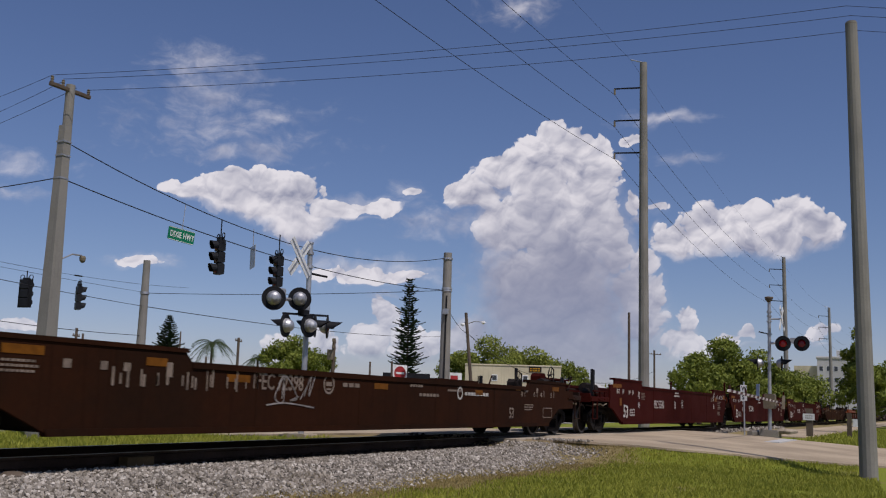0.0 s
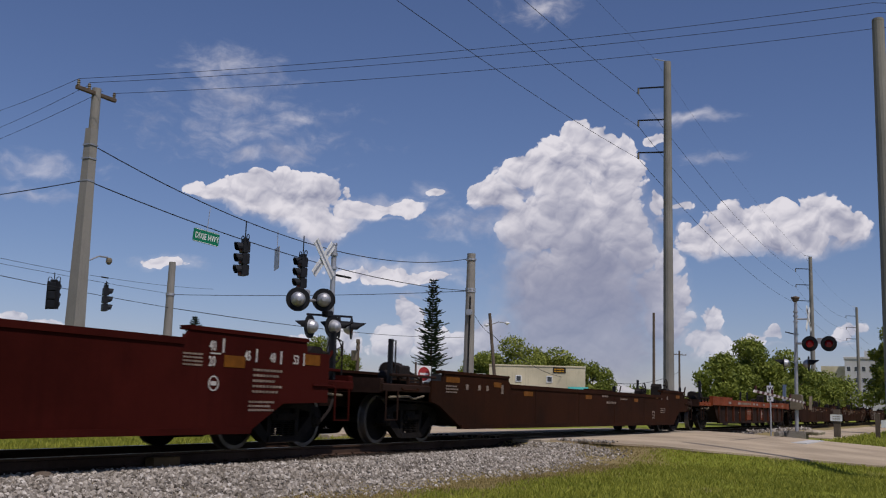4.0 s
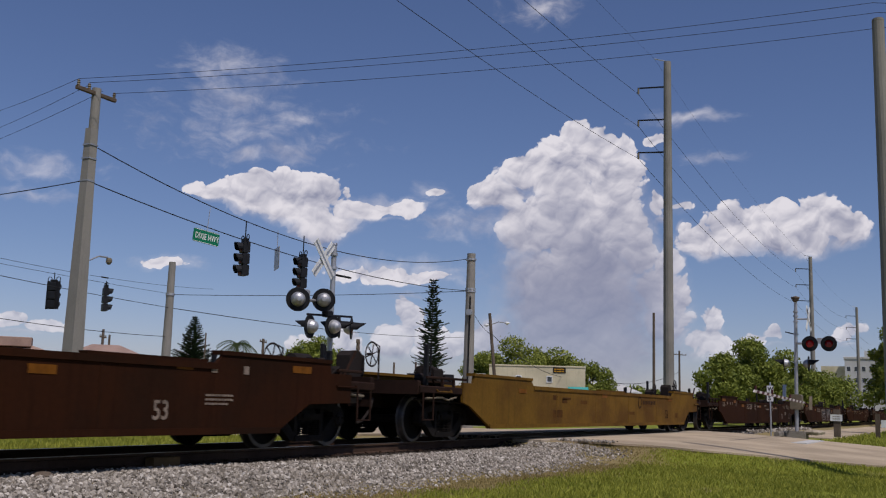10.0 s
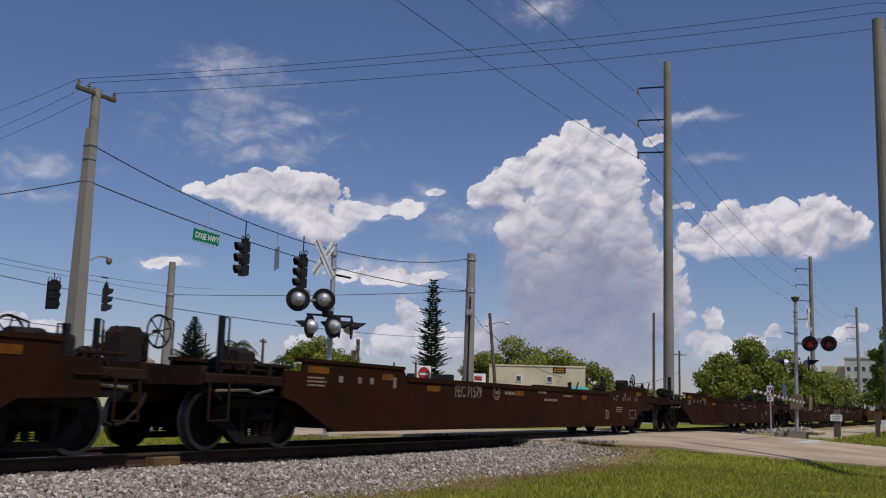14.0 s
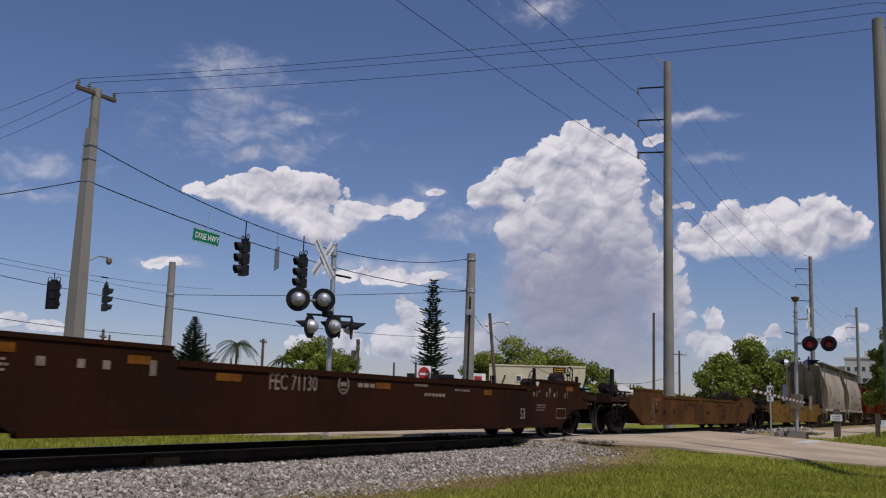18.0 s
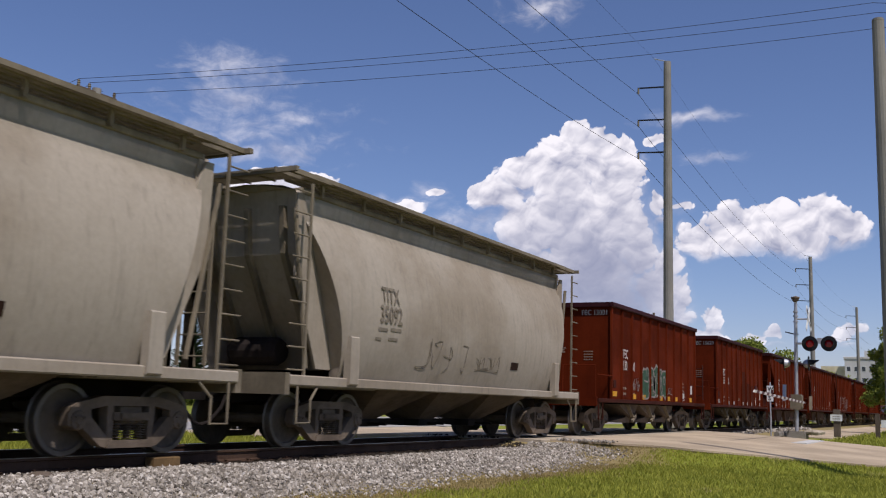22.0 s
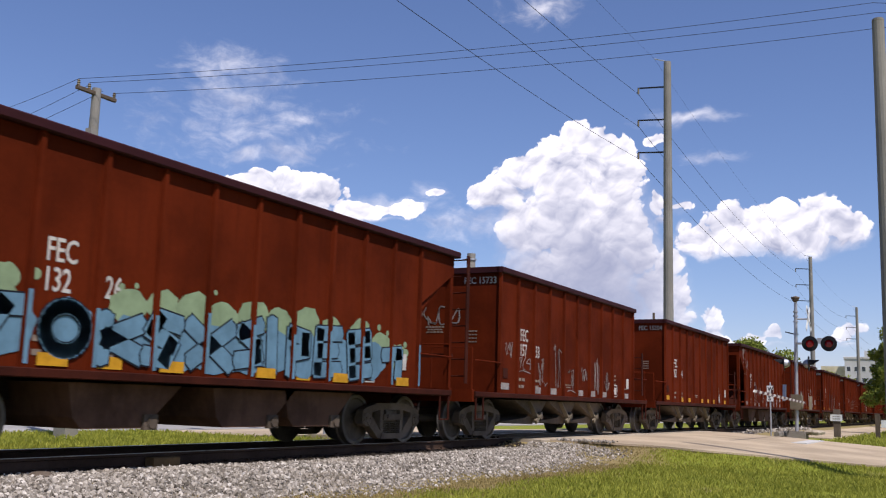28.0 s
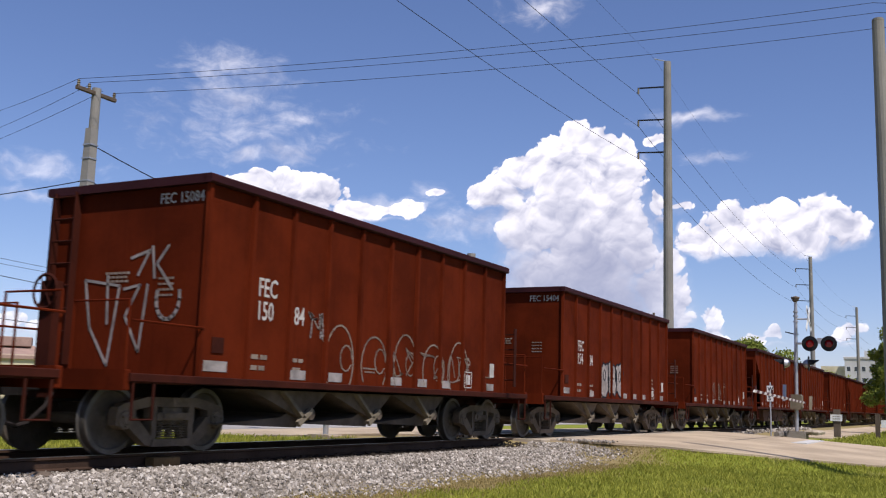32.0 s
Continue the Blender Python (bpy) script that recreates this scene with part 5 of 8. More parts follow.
                for i in range(3):
                    t = math.pi * i / 3 + 0.3
                    wh.tube((wx - 0.25 * math.cos(t), yw, zw - 0.25 * math.sin(t)), (wx + 0.25 * math.cos(t), yw, zw + 0.25 * math.sin(t)), 0.012, 0.012, 5)
                part("hand_wheel", wh, UNDER, bs)
                part("wheel_shaft", form().tube((wx, yw, zw), (wx, y0 + 0.02, zw), 0.03, 0.03, 6), UNDER, bs)
                part("guard_rail", rail_hoop([(wx + 0.36, y0 - 0.05, 1.12), (wx + 0.36, y0 - 0.05, zt + 0.15), (wx + 0.14, y0 - 0.05, zt + 0.2)], 0.015), UNDER, bs)
        else:
            part("end_deck", form().chip(*mid(-0.3 if e > 0 else 0.1, 2.6), -1.0, 1.0, 1.02, 1.15, 0.015).box(*mid(0.12, 2.6), -0.3, 0.3, 0.74, 1.02), SOOT, car)
            if e > 0:
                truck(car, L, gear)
                for sy in (-1, 1):
                    lo_hi = lambda p, q: (min(sy * p, sy * q), max(sy * p, sy * q))
                    part("stanchion", form().chip(L - 0.98, L - 0.90, *lo_hi(1.36, 1.28), 1.05, 2.19, 0.015), paint, car)
                    part("grab_rail", rail_hoop([(L - 0.90, sy * 1.32, 2.15), (L - 0.78, sy * 1.32, 2.15), (L - 0.78, sy * 1.32, 1.66), (L - 0.84, sy * 1.32, 1.62)], 0.014), paint, car)
                    for z in (0.92, 1.33):
                        part("rung", form().tube((b - 0.02, sy * 1.40, z), (L - 0.92, sy * 1.36, z), 0.017, 0.017, 6), DECAL_WORN if z > 0 else paint, car, "pale worn rung")
                    part("rung_post", form().chip(L - 0.95, L - 0.91, *lo_hi(1.38, 1.34), 0.80, 1.6, 0.01), SOOT, car)
                    part("deck_rail", form().chip(L - 0.85, L + 1.1, *lo_hi(1.20, 1.14), 1.60, 1.66, 0.012), BLACK, car)
                    for x in (-0.55, -0.1, 0.35, 0.8):
                        part("rail_post", form().chip(L + x, L + x + 0.06, *lo_hi(1.20, 1.14), 1.14, 1.60, 0.01), BLACK, car)
                    part("air_hose", form().pipe([(L - 0.75, sy * 1.2, 1.60), (L - 0.68, sy * 1.34, 1.45), (L - 0.55, sy * 1.36, 1.25), (L - 0.38, sy * 1.25, 1.12)], 0.025, 6), UNDER if sy > 0 else ORANGE, car)
                part("brake_cylinder", form().lathe([(0.0, -0.4), (0.15, -0.38), (0.16, 0.3), (0.09, 0.4), (0.0, 0.4)], "x", (L - 0.15, -0.72, 1.40), 12), paint, car)
                part("control_valve", form().chip(L + 0.3, L + 0.75, -1.0, -0.6, 1.15, 1.52, 0.05), UNDER, car)
                part("deck_box", form().chip(L - 1.3, L - 0.9, -1.25, -0.85, 1.15, 1.66, 0.05), SOOT, car)
            else:
                part("side_bearing", form().chip(0.0, 0.7, -1.34, -1.05, 0.98, 1.24, 0.03), SOOT, car)
                part("side_bearing", form().chip(0.0, 0.7, 1.05, 1.34, 0.98, 1.24, 0.03), SOOT, car)
    return car


def repaint(car, swaps):
    """Give a copied car other paints without touching the shared meshes."""
    for o in (car, *car.children_recursive):
        for slot in o.material_slots:
            if slot.material in swaps:
                to = swaps[slot.material]
                slot.link = "OBJECT"
                slot.material = to
    return car


# ---- the train, from its head to its tail; x of the leading coupling at 0 s ----
SPEED = 19.55
TRAIN = []


def couple(car, s):
    TRAIN.append((car, s))
    car.location = (s, 0, 0)
    return car


brown = couple(well_car(23.7, (0, 0, 0), BROWN, "dirty brown steel container well car with worn white stencils, empty", top=1.27, raised=1.45), 4.9)
WELLS = {"72398": brown}


def brown_copy(s, swaps=None, label=""):
    c = couple(copy_thing(brown, Matrix()), s)
    if swaps:
        repaint(c, swaps)
    if label:
        c["label"] = label
    return c


OTHERS = [("93", 93.3, None, ""), ("71763", 139.8, None, ""), ("f", 163.6, None, ""), ("g", 187.6, None, "dirty brown container well car with large pale graffiti"),
          ("h", 212.0, {BROWN: OCHRE}, "faded yellow container well car with rust streaks, empty"), ("72380", 236.0, None, ""), ("71958", 260.2, None, "dirty brown container well car with outlined pale graffiti"),
          ("71579", 284.0, None, ""), ("l", 308.3, None, ""), ("71774", 332.2, None, ""), ("71130", 356.0, None, ""),
          ("o", 380.0, {BROWN: RUSTY}, "rusted yellow-brown container well car, empty"), ("p", 403.95, {BROWN: OCHRE}, "faded yellow container well car with dark grime")]
for key, s, swaps, label in OTHERS:
    WELLS[key] = brown_copy(s, swaps, label)
# three units of one articulated car, sharing trucks
tri = "clean maroon container well car unit with bold white lettering"
WELLS["b"] = couple(well_car(22.5, (0, 0, 0), MAROON, tri, "coupler", "joint"), 28.6)
WELLS["c"] = couple(well_car(20.4, (0, 0, 0), MAROON, tri, "joint", "joint"), 51.1)
WELLS["a"] = couple(well_car(21.8, (0, 0, 0), MAROON, tri, "joint", "coupler"), 71.5)
WELLS["d"] = couple(well_car(22.5, (0, 0, 0), ORANGE, "faded orange container well car with dark ribbed sides, empty", ribs=True, top=1.29), 117.3)
grey = couple(covered_hopper((0, 0, 0)), 428.0)
grey2 = couple(copy_thing(grey, Matrix()), 442.15)
plain = "oxide red open-top hopper car with flat end sheets and white stencils"
slant = "oxide red open-top hopper car with slanting open ends"
first_flat = couple(hopper(False, plain, (0, 0, 0)), 456.4)
first_open = couple(hopper(True, slant, (0, 0, 0)), 456.4 + 2 * HP)
HOPPERS = {0: first_flat, 2: first_open}
for k in range(1, 25):
    if k not in HOPPERS:
        HOPPERS[k] = couple(copy_thing(first_open if k in (3, 4, 7, 10, 16, 19) else first_flat, Matrix()), 456.4 + HP * k)

# ---- poles, wires and signals ----
def cable(name, a, b, sag, r, label, category="cable", group="", n=20, mat=None):
    a, b = Vector(a), Vector(b)
    pts = []
    for i in range(n + 1):
        t = i / n
        p = a.lerp(b, t)
        p.z -= 4 * sag * t * (1 - t)
        pts.append(p)
    return tagged(part(name, form().pipe(pts, r, 5), mat or WIRE), label, category, group)


def tapered(x, y, z0, z1, r0, r1, lean=(0, 0), seg=14):
    s = form().tube((x, y, z0), (x + lean[0], y + lean[1], z1), r0, r1, seg)
    s.smooth = False
    return s


# strain pole of the traffic signals with the power pole close behind it
strain = thing("signal_pole", "thick square concrete pole that carries the traffic signal wires", "utility pole", at=(0, 0, 0))
sp = form()
sp.v = [(17.13 + dx * k, 8.35 + dy * k, z) for z, k in ((-0.4, 0.20), (7.32, 0.105)) for dx, dy in ((-1, -1), (1, -1), (1, 1), (-1, 1))]
sp.f = [(0, 1, 5, 4), (1, 2, 6, 5), (2, 3, 7, 6), (3, 0, 4, 7), (4, 5, 6, 7), (0, 3, 2, 1)]
part("shaft", sp, POLE, strain)
for z in (6.9, 5.98, 6.55):
    part("band", form().box(17.00, 17.26, 8.22, 8.48, z - 0.02, z + 0.02), ALU, strain)
power = thing("power_pole", "tall slim concrete power pole with a short crossarm", "utility pole")
part("shaft", tapered(17.72, 8.95, -0.4, 8.62, 0.20, 0.115), POLE, power)
arm = part("crossarm", form().chip(17.05, 18.35, 8.88, 8.98, 8.42, 8.52, 0.012), WOOD, power)
for x in (17.10, 17.45, 18.30):
    part("insulator", form().lathe([(0.0, 0.0), (0.045, 0.02), (0.03, 0.05), (0.05, 0.08), (0.03, 0.11), (0.045, 0.14), (0.0, 0.17)], "z", (x, 8.93, 8.52), 10), FRAMEGREY, arm)
lamp = thing("street_lamp", "small street lamp on a curved arm fixed to the pole", "street lamp")
part("arm", form().pipe([(17.5, 8.7, 3.85), (17.8, 8.8, 4.10), (18.2, 8.9, 4.27), (18.6, 9.0, 4.30)], 0.022, 6), ALU, lamp)
part("head", form().lathe([(0.0, 0.08), (0.06, 0.07), (0.085, 0.02), (0.075, -0.05), (0.04, -0.10), (0.0, -0.11)], "z", (18.65, 9.0, 4.22), 12), FRAMEGREY, lamp)

far_pole = thing("signal_pole", "plain grey concrete pole beyond the highway", "utility pole")
part("shaft", tapered(37.15, 24.3, -0.4, 7.35, 0.27, 0.17), POLE, far_pole)
part("band", form().lathe([(0.2, 5.66), (0.23, 5.66), (0.23, 5.78), (0.2, 5.78)], "z", (37.15, 24.3, 0), 12), ALU, far_pole)
mid_pole = thing("signal_pole", "grey concrete pole holding the ends of the signal wires", "utility pole")
part("shaft", tapered(40.4, 9.2, -0.4, 7.6, 0.27, 0.19), POLE, mid_pole)
for z in (7.32, 5.85, 5.95):
    part("band", form().lathe([(0.2, z - 0.04), (0.24, z - 0.04), (0.24, z + 0.04), (0.2, z + 0.04)], "z", (40.4, 9.2, 0), 12), ALU, mid_pole)
part("conduit", form().tube((40.12, 9.1, 1.0), (40.2, 9.1, 5.6), 0.035, 0.035, 6), BLACK, mid_pole)
part("service_box", form().chip(40.02, 40.2, 8.98, 9.2, 4.75, 5.0, 0.02), ALU, mid_pole)

near_pole = thing("power_pole", "tall weathered concrete power pole on the grass beside the road", "utility pole")
part("shaft", tapered(24.5, -9.34, -0.9, 10.08, 0.20, 0.135, (0.0, 0.05)), POLE, near_pole)
part("cap", form().lathe([(0.0, 0.03), (0.12, 0.02), (0.14, -0.05)], "z", (24.5, -9.29, 10.08), 12), FRAMEGREY, near_pole)

for i, (x, z) in enumerate(((17.10, 8.7), (17.45, 8.7), (18.30, 8.66))):
    end = (24.5, -9.2 - 0.1 * i, (10.52, 10.26, 9.87)[i])
    cable("power_line", (x, 8.93, z), end, 0.22, 0.0065, "thin power line strung between the poles", "power line", "power lines across the track")
    e = Vector(end)
    d = Vector((24.5 - 16.9, -9.2 - 8.9, 0)).normalized()
    cable("power_line", end, e + d * 26 + Vector((0, 0, -0.4)), 0.3, 0.0065, "thin power line leading on from the pole", "power line", "power lines across the track")
for i, (z, far) in enumerate(((8.7, (23.22, 20.0, 11.06)), (8.68, (23.29, 20.0, 10.44)), (8.6, (23.34, 20.0, 10.03)))):
    a = Vector((17.10 + 0.4 * i, 8.93, z))
    cable("power_line", a, a + (Vector(far) - a) * 2.6, 0.25, 0.0065, "thin power line leading away along the highway", "power line", "power lines along the highway")
cable("guy_wire", (17.05, 8.4, 5.98), Vector((17.05, 8.4, 5.98)).lerp(Vector((19.0, 14.0, 6.53)), 3.0), 0.12, 0.014, "dark signal cable leading away from the pole")
cable("span_wire", (17.42, 8.4, 6.90), (40.1, 9.2, 7.32), 1.12, 0.015, "upper steel wire that carries the traffic signals", "cable", "signal span wires", 28)
cable("span_wire", (17.40, 8.4, 5.98), (40.1, 9.2, 5.85), 0.52, 0.015, "lower steel wire that steadies the traffic signals", "cable", "signal span wires", 28)
cable("span_wire", (20.0, 19.0, 5.25), (37.15, 24.3, 5.75), 0.05, 0.008, "steel wire that carries the far traffic signals", "cable", "signal span wires")
cable("phone_line", (20.0, 17.4, 4.62), (37.15, 24.3, 5.06), 0.05, 0.013, "dark telephone line beyond the highway", "cable")
cable("span_wire", (37.15, 24.3, 5.72), (40.2, 9.2, 5.85), 0.12, 0.014, "steel wire between two concrete poles", "cable", "signal span wires")
cable("phone_line", (37.15, 24.3, 5.06), (102.3, 40.0, 8.3), 0.5, 0.02, "dark telephone line beyond the highway", "cable")
cable("phone_line", (24.0, 20.8, 3.42), (37.15, 24.3, 3.62), 0.1, 0.014, "dark telephone line beyond the highway", "cable")
cable("phone_line", (54.2, 14.5, 4.9), (90.0, 22.0, 3.6), 0.9, 0.02, "dark telephone line beyond the highway", "cable")
cable("phone_line", (90.0, 22.0, 3.6), (150.0, 28.0, 6.5), 1.2, 0.03, "dark telephone line beyond the highway", "cable")
cable("phone_line", (54.2, 14.5, 4.9), (40.4, 9.3, 5.3), 0.25, 0.014, "dark telephone line beyond the highway", "cable")

cable("phone_line", (20.6, 21.5, 5.95), (48.0, 31.0, 7.4), 0.35, 0.009, "thin telephone line beyond the highway", "cable")
for t in (0.06, 0.14, 0.44, 0.52):
    c = Vector((20.6, 21.5, 5.95)).lerp(Vector((48.0, 31.0, 7.4)), t) - Vector((0, 0, 4 * 0.35 * t * (1 - t)))
    d = Vector((27.4, 9.5, 1.45)).normalized() * 0.35
    tagged(part("cable_splice", form().tube(c - d, c + d, 0.035, 0.035, 6), WIRE), "dark splice case on the telephone line", "cable splice", "splices on the telephone line")


def signal_head(x, y, z, turn, hang, label):
    """A three-lamp signal with visors, a hanger and two wire clamps."""
    g = thing("traffic_signal", label, "traffic light", "traffic signals on wires", at=(x, y, z))
    g.rotation_euler = (0, 0, radians(turn))
    for i, zz in enumerate((0.18, -0.17, -0.52)):
        b = part("signal_section", form().chip(-0.17, 0.17, -0.11, 0.11, zz - 0.165, zz + 0.165, 0.03), SIGNAL, g)
        part("lens", form().lathe([(0.0, -0.16), (0.09, -0.15), (0.13, -0.12), (0.14, -0.11)], "y", (0, 0, zz), 16), DIALS, b, "dark unlit lens")
        v = form()
        n = 12
        for j in range(n):
            a0, a1 = radians(-35 + 250 * j / n), radians(-35 + 250 * (j + 1) / n)
            c0, s0, c1, s1 = math.cos(a0) * 0.155, math.sin(a0) * 0.155, math.cos(a1) * 0.155, math.sin(a1) * 0.155
            v.face([(c0, -0.11, zz + s0), (c1, -0.11, zz + s1), (c1 * 0.97, -0.11 - 0.22 * (0.75 + 0.25 * math.sin(a1)), zz + s1 * 0.97), (c0 * 0.97, -0.11 - 0.22 * (0.75 + 0.25 * math.sin(a0)), zz + s0 * 0.97)])
        part("visor", v, SIGNAL, b)
    part("hanger", form().tube((0, 0, 0.34), (0, 0, 0.34 + hang), 0.02, 0.02, 6).chip(-0.12, 0.12, -0.08, 0.08, 0.34, 0.46, 0.02), SIGNAL, g)
    for sx in (-0.2, 0.2):
        part("wire_clamp", form().lathe([(0.085, -0.012), (0.105, -0.012), (0.105, 0.012), (0.085, 0.012), (0.085, -0.012)], "y", (sx, 0, 0.48), 14), WIRE, g)
    return g


signal_head(23.62, 8.6, 5.12, -118, 0.65, "dark three-lamp traffic signal hanging from two wires")
signal_head(26.9, 8.8, 5.12, -118, 0.75, "dark three-lamp traffic signal hanging behind the crossbuck")
back = signal_head(27.45, 21.3, 4.72, 101, 0.4, "dark traffic signal with a wide back plate over the highway")
part("back_plate", form().box(-0.31, 0.31, 0.0, 0.02, -0.72, 0.40), SIGNAL, back)
signal_head(31.25, 22.47, 4.98, 60, 0.3, "dark traffic signal over the highway, seen from its side")

road_sign = thing("street_name_sign", "green street name sign with white letters on the signal wire", "street sign", at=(21.75, 8.5, 5.32))
road_sign.rotation_euler = (0, radians(5), radians(-14))
road_sign.scale = (0.74, 1, 0.92)
board = part("board", form().prism([(-0.56, -0.21), (0.56, -0.21), (0.60, -0.17), (0.60, 0.17), (0.56, 0.21), (-0.56, 0.21), (-0.60, 0.17), (-0.60, -0.17)], "y", -0.008, 0.008), GREEN, road_sign)
edge = form()
for u, w in ((-0.20, -0.185), (0.185, 0.20)):
    edge.box(-0.57, 0.57, -0.011, -0.009, u, w)
part("border", edge, WHITE, board)
lettering("DIXIE HWY", 0.27, WHITE, board, side_pose(-0.52, -0.011, -0.095), 0.80, 0.012)
part("hanger", form().tube((0, 0, 0.21), (0, 0, 0.98), 0.014, 0.014, 6), ALU, road_sign)
plate = thing("lane_sign", "narrow grey traffic sign hanging from the wire, seen obliquely", "traffic sign", at=(25.36, 8.7, 5.22))
plate.rotation_euler = (0, radians(3), radians(52))
part("board", form().box(-0.30, 0.30, -0.006, 0.006, -0.36, 0.36), ALU, plate)
part("board_stripe", form().box(-0.05, 0.05, -0.010, -0.007, -0.34, 0.34), BLACK, plate)
part("hanger", form().tube((0, 0, 0.36), (0, 0, 0.92), 0.014, 0.014, 6), ALU, plate)

# transmission line beside the track
for i, (x, y, top, r) in enumerate(((57.9, 4.8, 21.9, 0.27), (132.7, 6.7, 20.6, 0.27), (192.0, 6.9, 19.9, 0.27), (-22.0, 3.6, 21.9, 0.27))):
    p = thing("transmission_pole", "very tall slender concrete transmission pole with three short arms", "utility pole", "transmission poles along the track")
    part("shaft", tapered(x, y, -0.5, top, r + 0.06, r - 0.05, seg=12), POLE, p)
    for k, dz in enumerate((1.54, 3.6, 5.65)):
        a = part("arm", form().tube((x, y, top - dz - 0.05), (x, y + 1.85, top - dz + 0.08), 0.055, 0.045, 6), BLACK, p)
        part("insulator", form().tube((x, y + 1.82, top - dz - 0.30), (x, y + 1.82, top - dz + 0.06), 0.06, 0.06, 6), FRAMEGREY, a)
    part("ground_arm", form().tube((x, y, top + 0.02), (x, y + 0.8, top + 0.30), 0.03, 0.03, 6), ALU, p)
T = [(-22.0, 3.6, 21.9), (57.9, 4.8, 21.9), (132.7, 6.7, 20.6), (192.0, 6.9, 19.9), (262.0, 8.0, 19.5)]
for (xa, ya, ta), (xb, yb, tb), sg in zip(T, T[1:], (1.5, 1.2, 1.2, 1.2)):
    for dz in (1.84, 3.9, 5.95):
        cable("transmission_line", (xa, ya + 1.82, ta - dz), (xb, yb + 1.82, tb - dz), sg, 0.013, "dark high-voltage line strung along the railway", "power line", "transmission lines", 30)
    cable("transmission_line", (xa, ya + 0.8, ta + 0.3), (xb, yb + 0.8, tb + 0.3), sg * 0.8, 0.006, "thin ground wire above the high-voltage lines", "power line", "transmission lines", 30)


# ---- railway crossing signals ----
def flasher(parent, x, y, z, turn, lit=None):
    """A crossing lamp: round backing, housing, visor and lens; the lens looks along -y before it is turned."""
    at = Matrix.Translation((x, y, z)) @ pose(0, 0, 0, 0, 0, turn)
    b = part("backing_disc", form().lathe([(0.0, 0.01), (0.30, 0.01), (0.305, 0.0), (0.30, -0.01), (0.0, -0.012)], "y", (0, 0, 0), 24), BLACK, parent, at=at)
    part("housing", form().lathe([(0.0, 0.23), (0.06, 0.225), (0.13, 0.18), (0.175, 0.09), (0.19, 0.01)], "y", (0, 0, 0), 20), ALU, b, "dull silver lamp housing")
    part("lens", form().lathe([(0.0, -0.05), (0.08, -0.045), (0.13, -0.03), (0.15, -0.012)], "y", (0, 0, 0), 20), lit or DIALS, b, "red lens")
    part("rim", form().lathe([(0.27, 0.018), (0.305, 0.016), (0.31, -0.016), (0.27, -0.016)], "y", (0, 0, 0), 24), BLACK, b)
    v = form()
    for j in range(12):
        a0, a1 = radians(-10 + 200 * j / 12), radians(-10 + 200 * (j + 1) / 12)
        c0, s0, c1, s1 = math.cos(a0) * 0.17, math.sin(a0) * 0.17, math.cos(a1) * 0.17, math.sin(a1) * 0.17
        k0, k1 = -0.16 - 0.26 * max(0.0, math.sin(a0)), -0.16 - 0.26 * max(0.0, math.sin(a1))
        v.face([(c0, -0.01, s0), (c1, -0.01, s1), (c1 * 0.96, k1, s1 * 0.9), (c0 * 0.96, k0, s0 * 0.9)])
    part("visor", v, BLACK, b)
    return b


def crossbuck(parent, x, y, z, turn, label):
    at = Matrix.Translation((x, y, z)) @ pose(0, 0, 0, 0, 0, turn)
    for i, a in enumerate((48, -48)):
        blade = part("blade", form().prism([(-0.61, -0.115), (0.61, -0.115), (0.61, 0.115), (-0.61, 0.115)], "y", -0.006, 0.006), WHITE, parent, label, at @ Matrix.Translation((0, -0.015 + 0.03 * i, 0)) @ pose(0, 0, 0, 0, a, 0))
        if i == 0:
            bars([(-0.5, -0.06, 0.36, 0.12), (0.14, -0.06, 0.36, 0.12)], BLACK, blade, Matrix(((1, 0, 0, 0), (0, 0, -1, -0.007), (0, 1, 0, 0), (0, 0, 0, 1))))
        part("back_strip", form().box(-0.60, 0.60, 0.007, 0.010, -0.03, 0.03), ALU, blade)


mast = thing("crossing_signal", "aluminium railway crossing signal mast with crossbuck and lamp pairs", "crossing signal")
part("mast", form().tube((22.3, 4.4, -0.3), (22.3, 4.4, 5.0), 0.075, 0.07, 14), ALU, mast)
part("mast_cap", form().lathe([(0.0, 0.05), (0.08, 0.03), (0.085, -0.02)], "z", (22.3, 4.4, 5.0), 12), ALU, mast)
crossbuck(mast, 21.78, 4.36, 4.52, 178, "weathered white crossbuck blade")
for z in (4.72, 4.35, 3.42, 2.88):
    part("clamp", form().lathe([(0.075, -0.04), (0.10, -0.04), (0.10, 0.04), (0.075, 0.04)], "z", (22.3, 4.4, z), 12), ALU, mast)
part("lamp_arm", form().tube((20.45, 4.42, 3.30), (22.3, 4.42, 3.42), 0.045, 0.045, 8), ALU, mast)
part("side_peg", form().tube((22.3, 4.4, 4.17), (23.1, 4.35, 4.17), 0.03, 0.03, 6), BLACK, mast)
flasher(mast, 20.52, 4.22, 3.30, 132)
flasher(mast, 21.66, 4.22, 3.40, 128)
part("cross_arm", form().tube((21.2, 4.4, 2.98), (23.35, 4.42, 3.10), 0.03, 0.03, 8), BLACK, mast)
flasher(mast, 21.20, 4.30, 2.66, 190)
flasher(mast, 22.06, 4.16, 2.72, 172)
flasher(mast, 22.62, 4.34, 2.76, 28)
flasher(mast, 23.32, 4.40, 2.78, 27)
part("junction_box", form().chip(20.95, 21.2, 4.34, 4.5, 3.44, 3.62, 0.03), ALU, mast, "small silver junction box")
part("junction_box", form().chip(22.0, 22.25, 4.3, 4.5, 2.98, 3.16, 0.03), BLACK, mast)
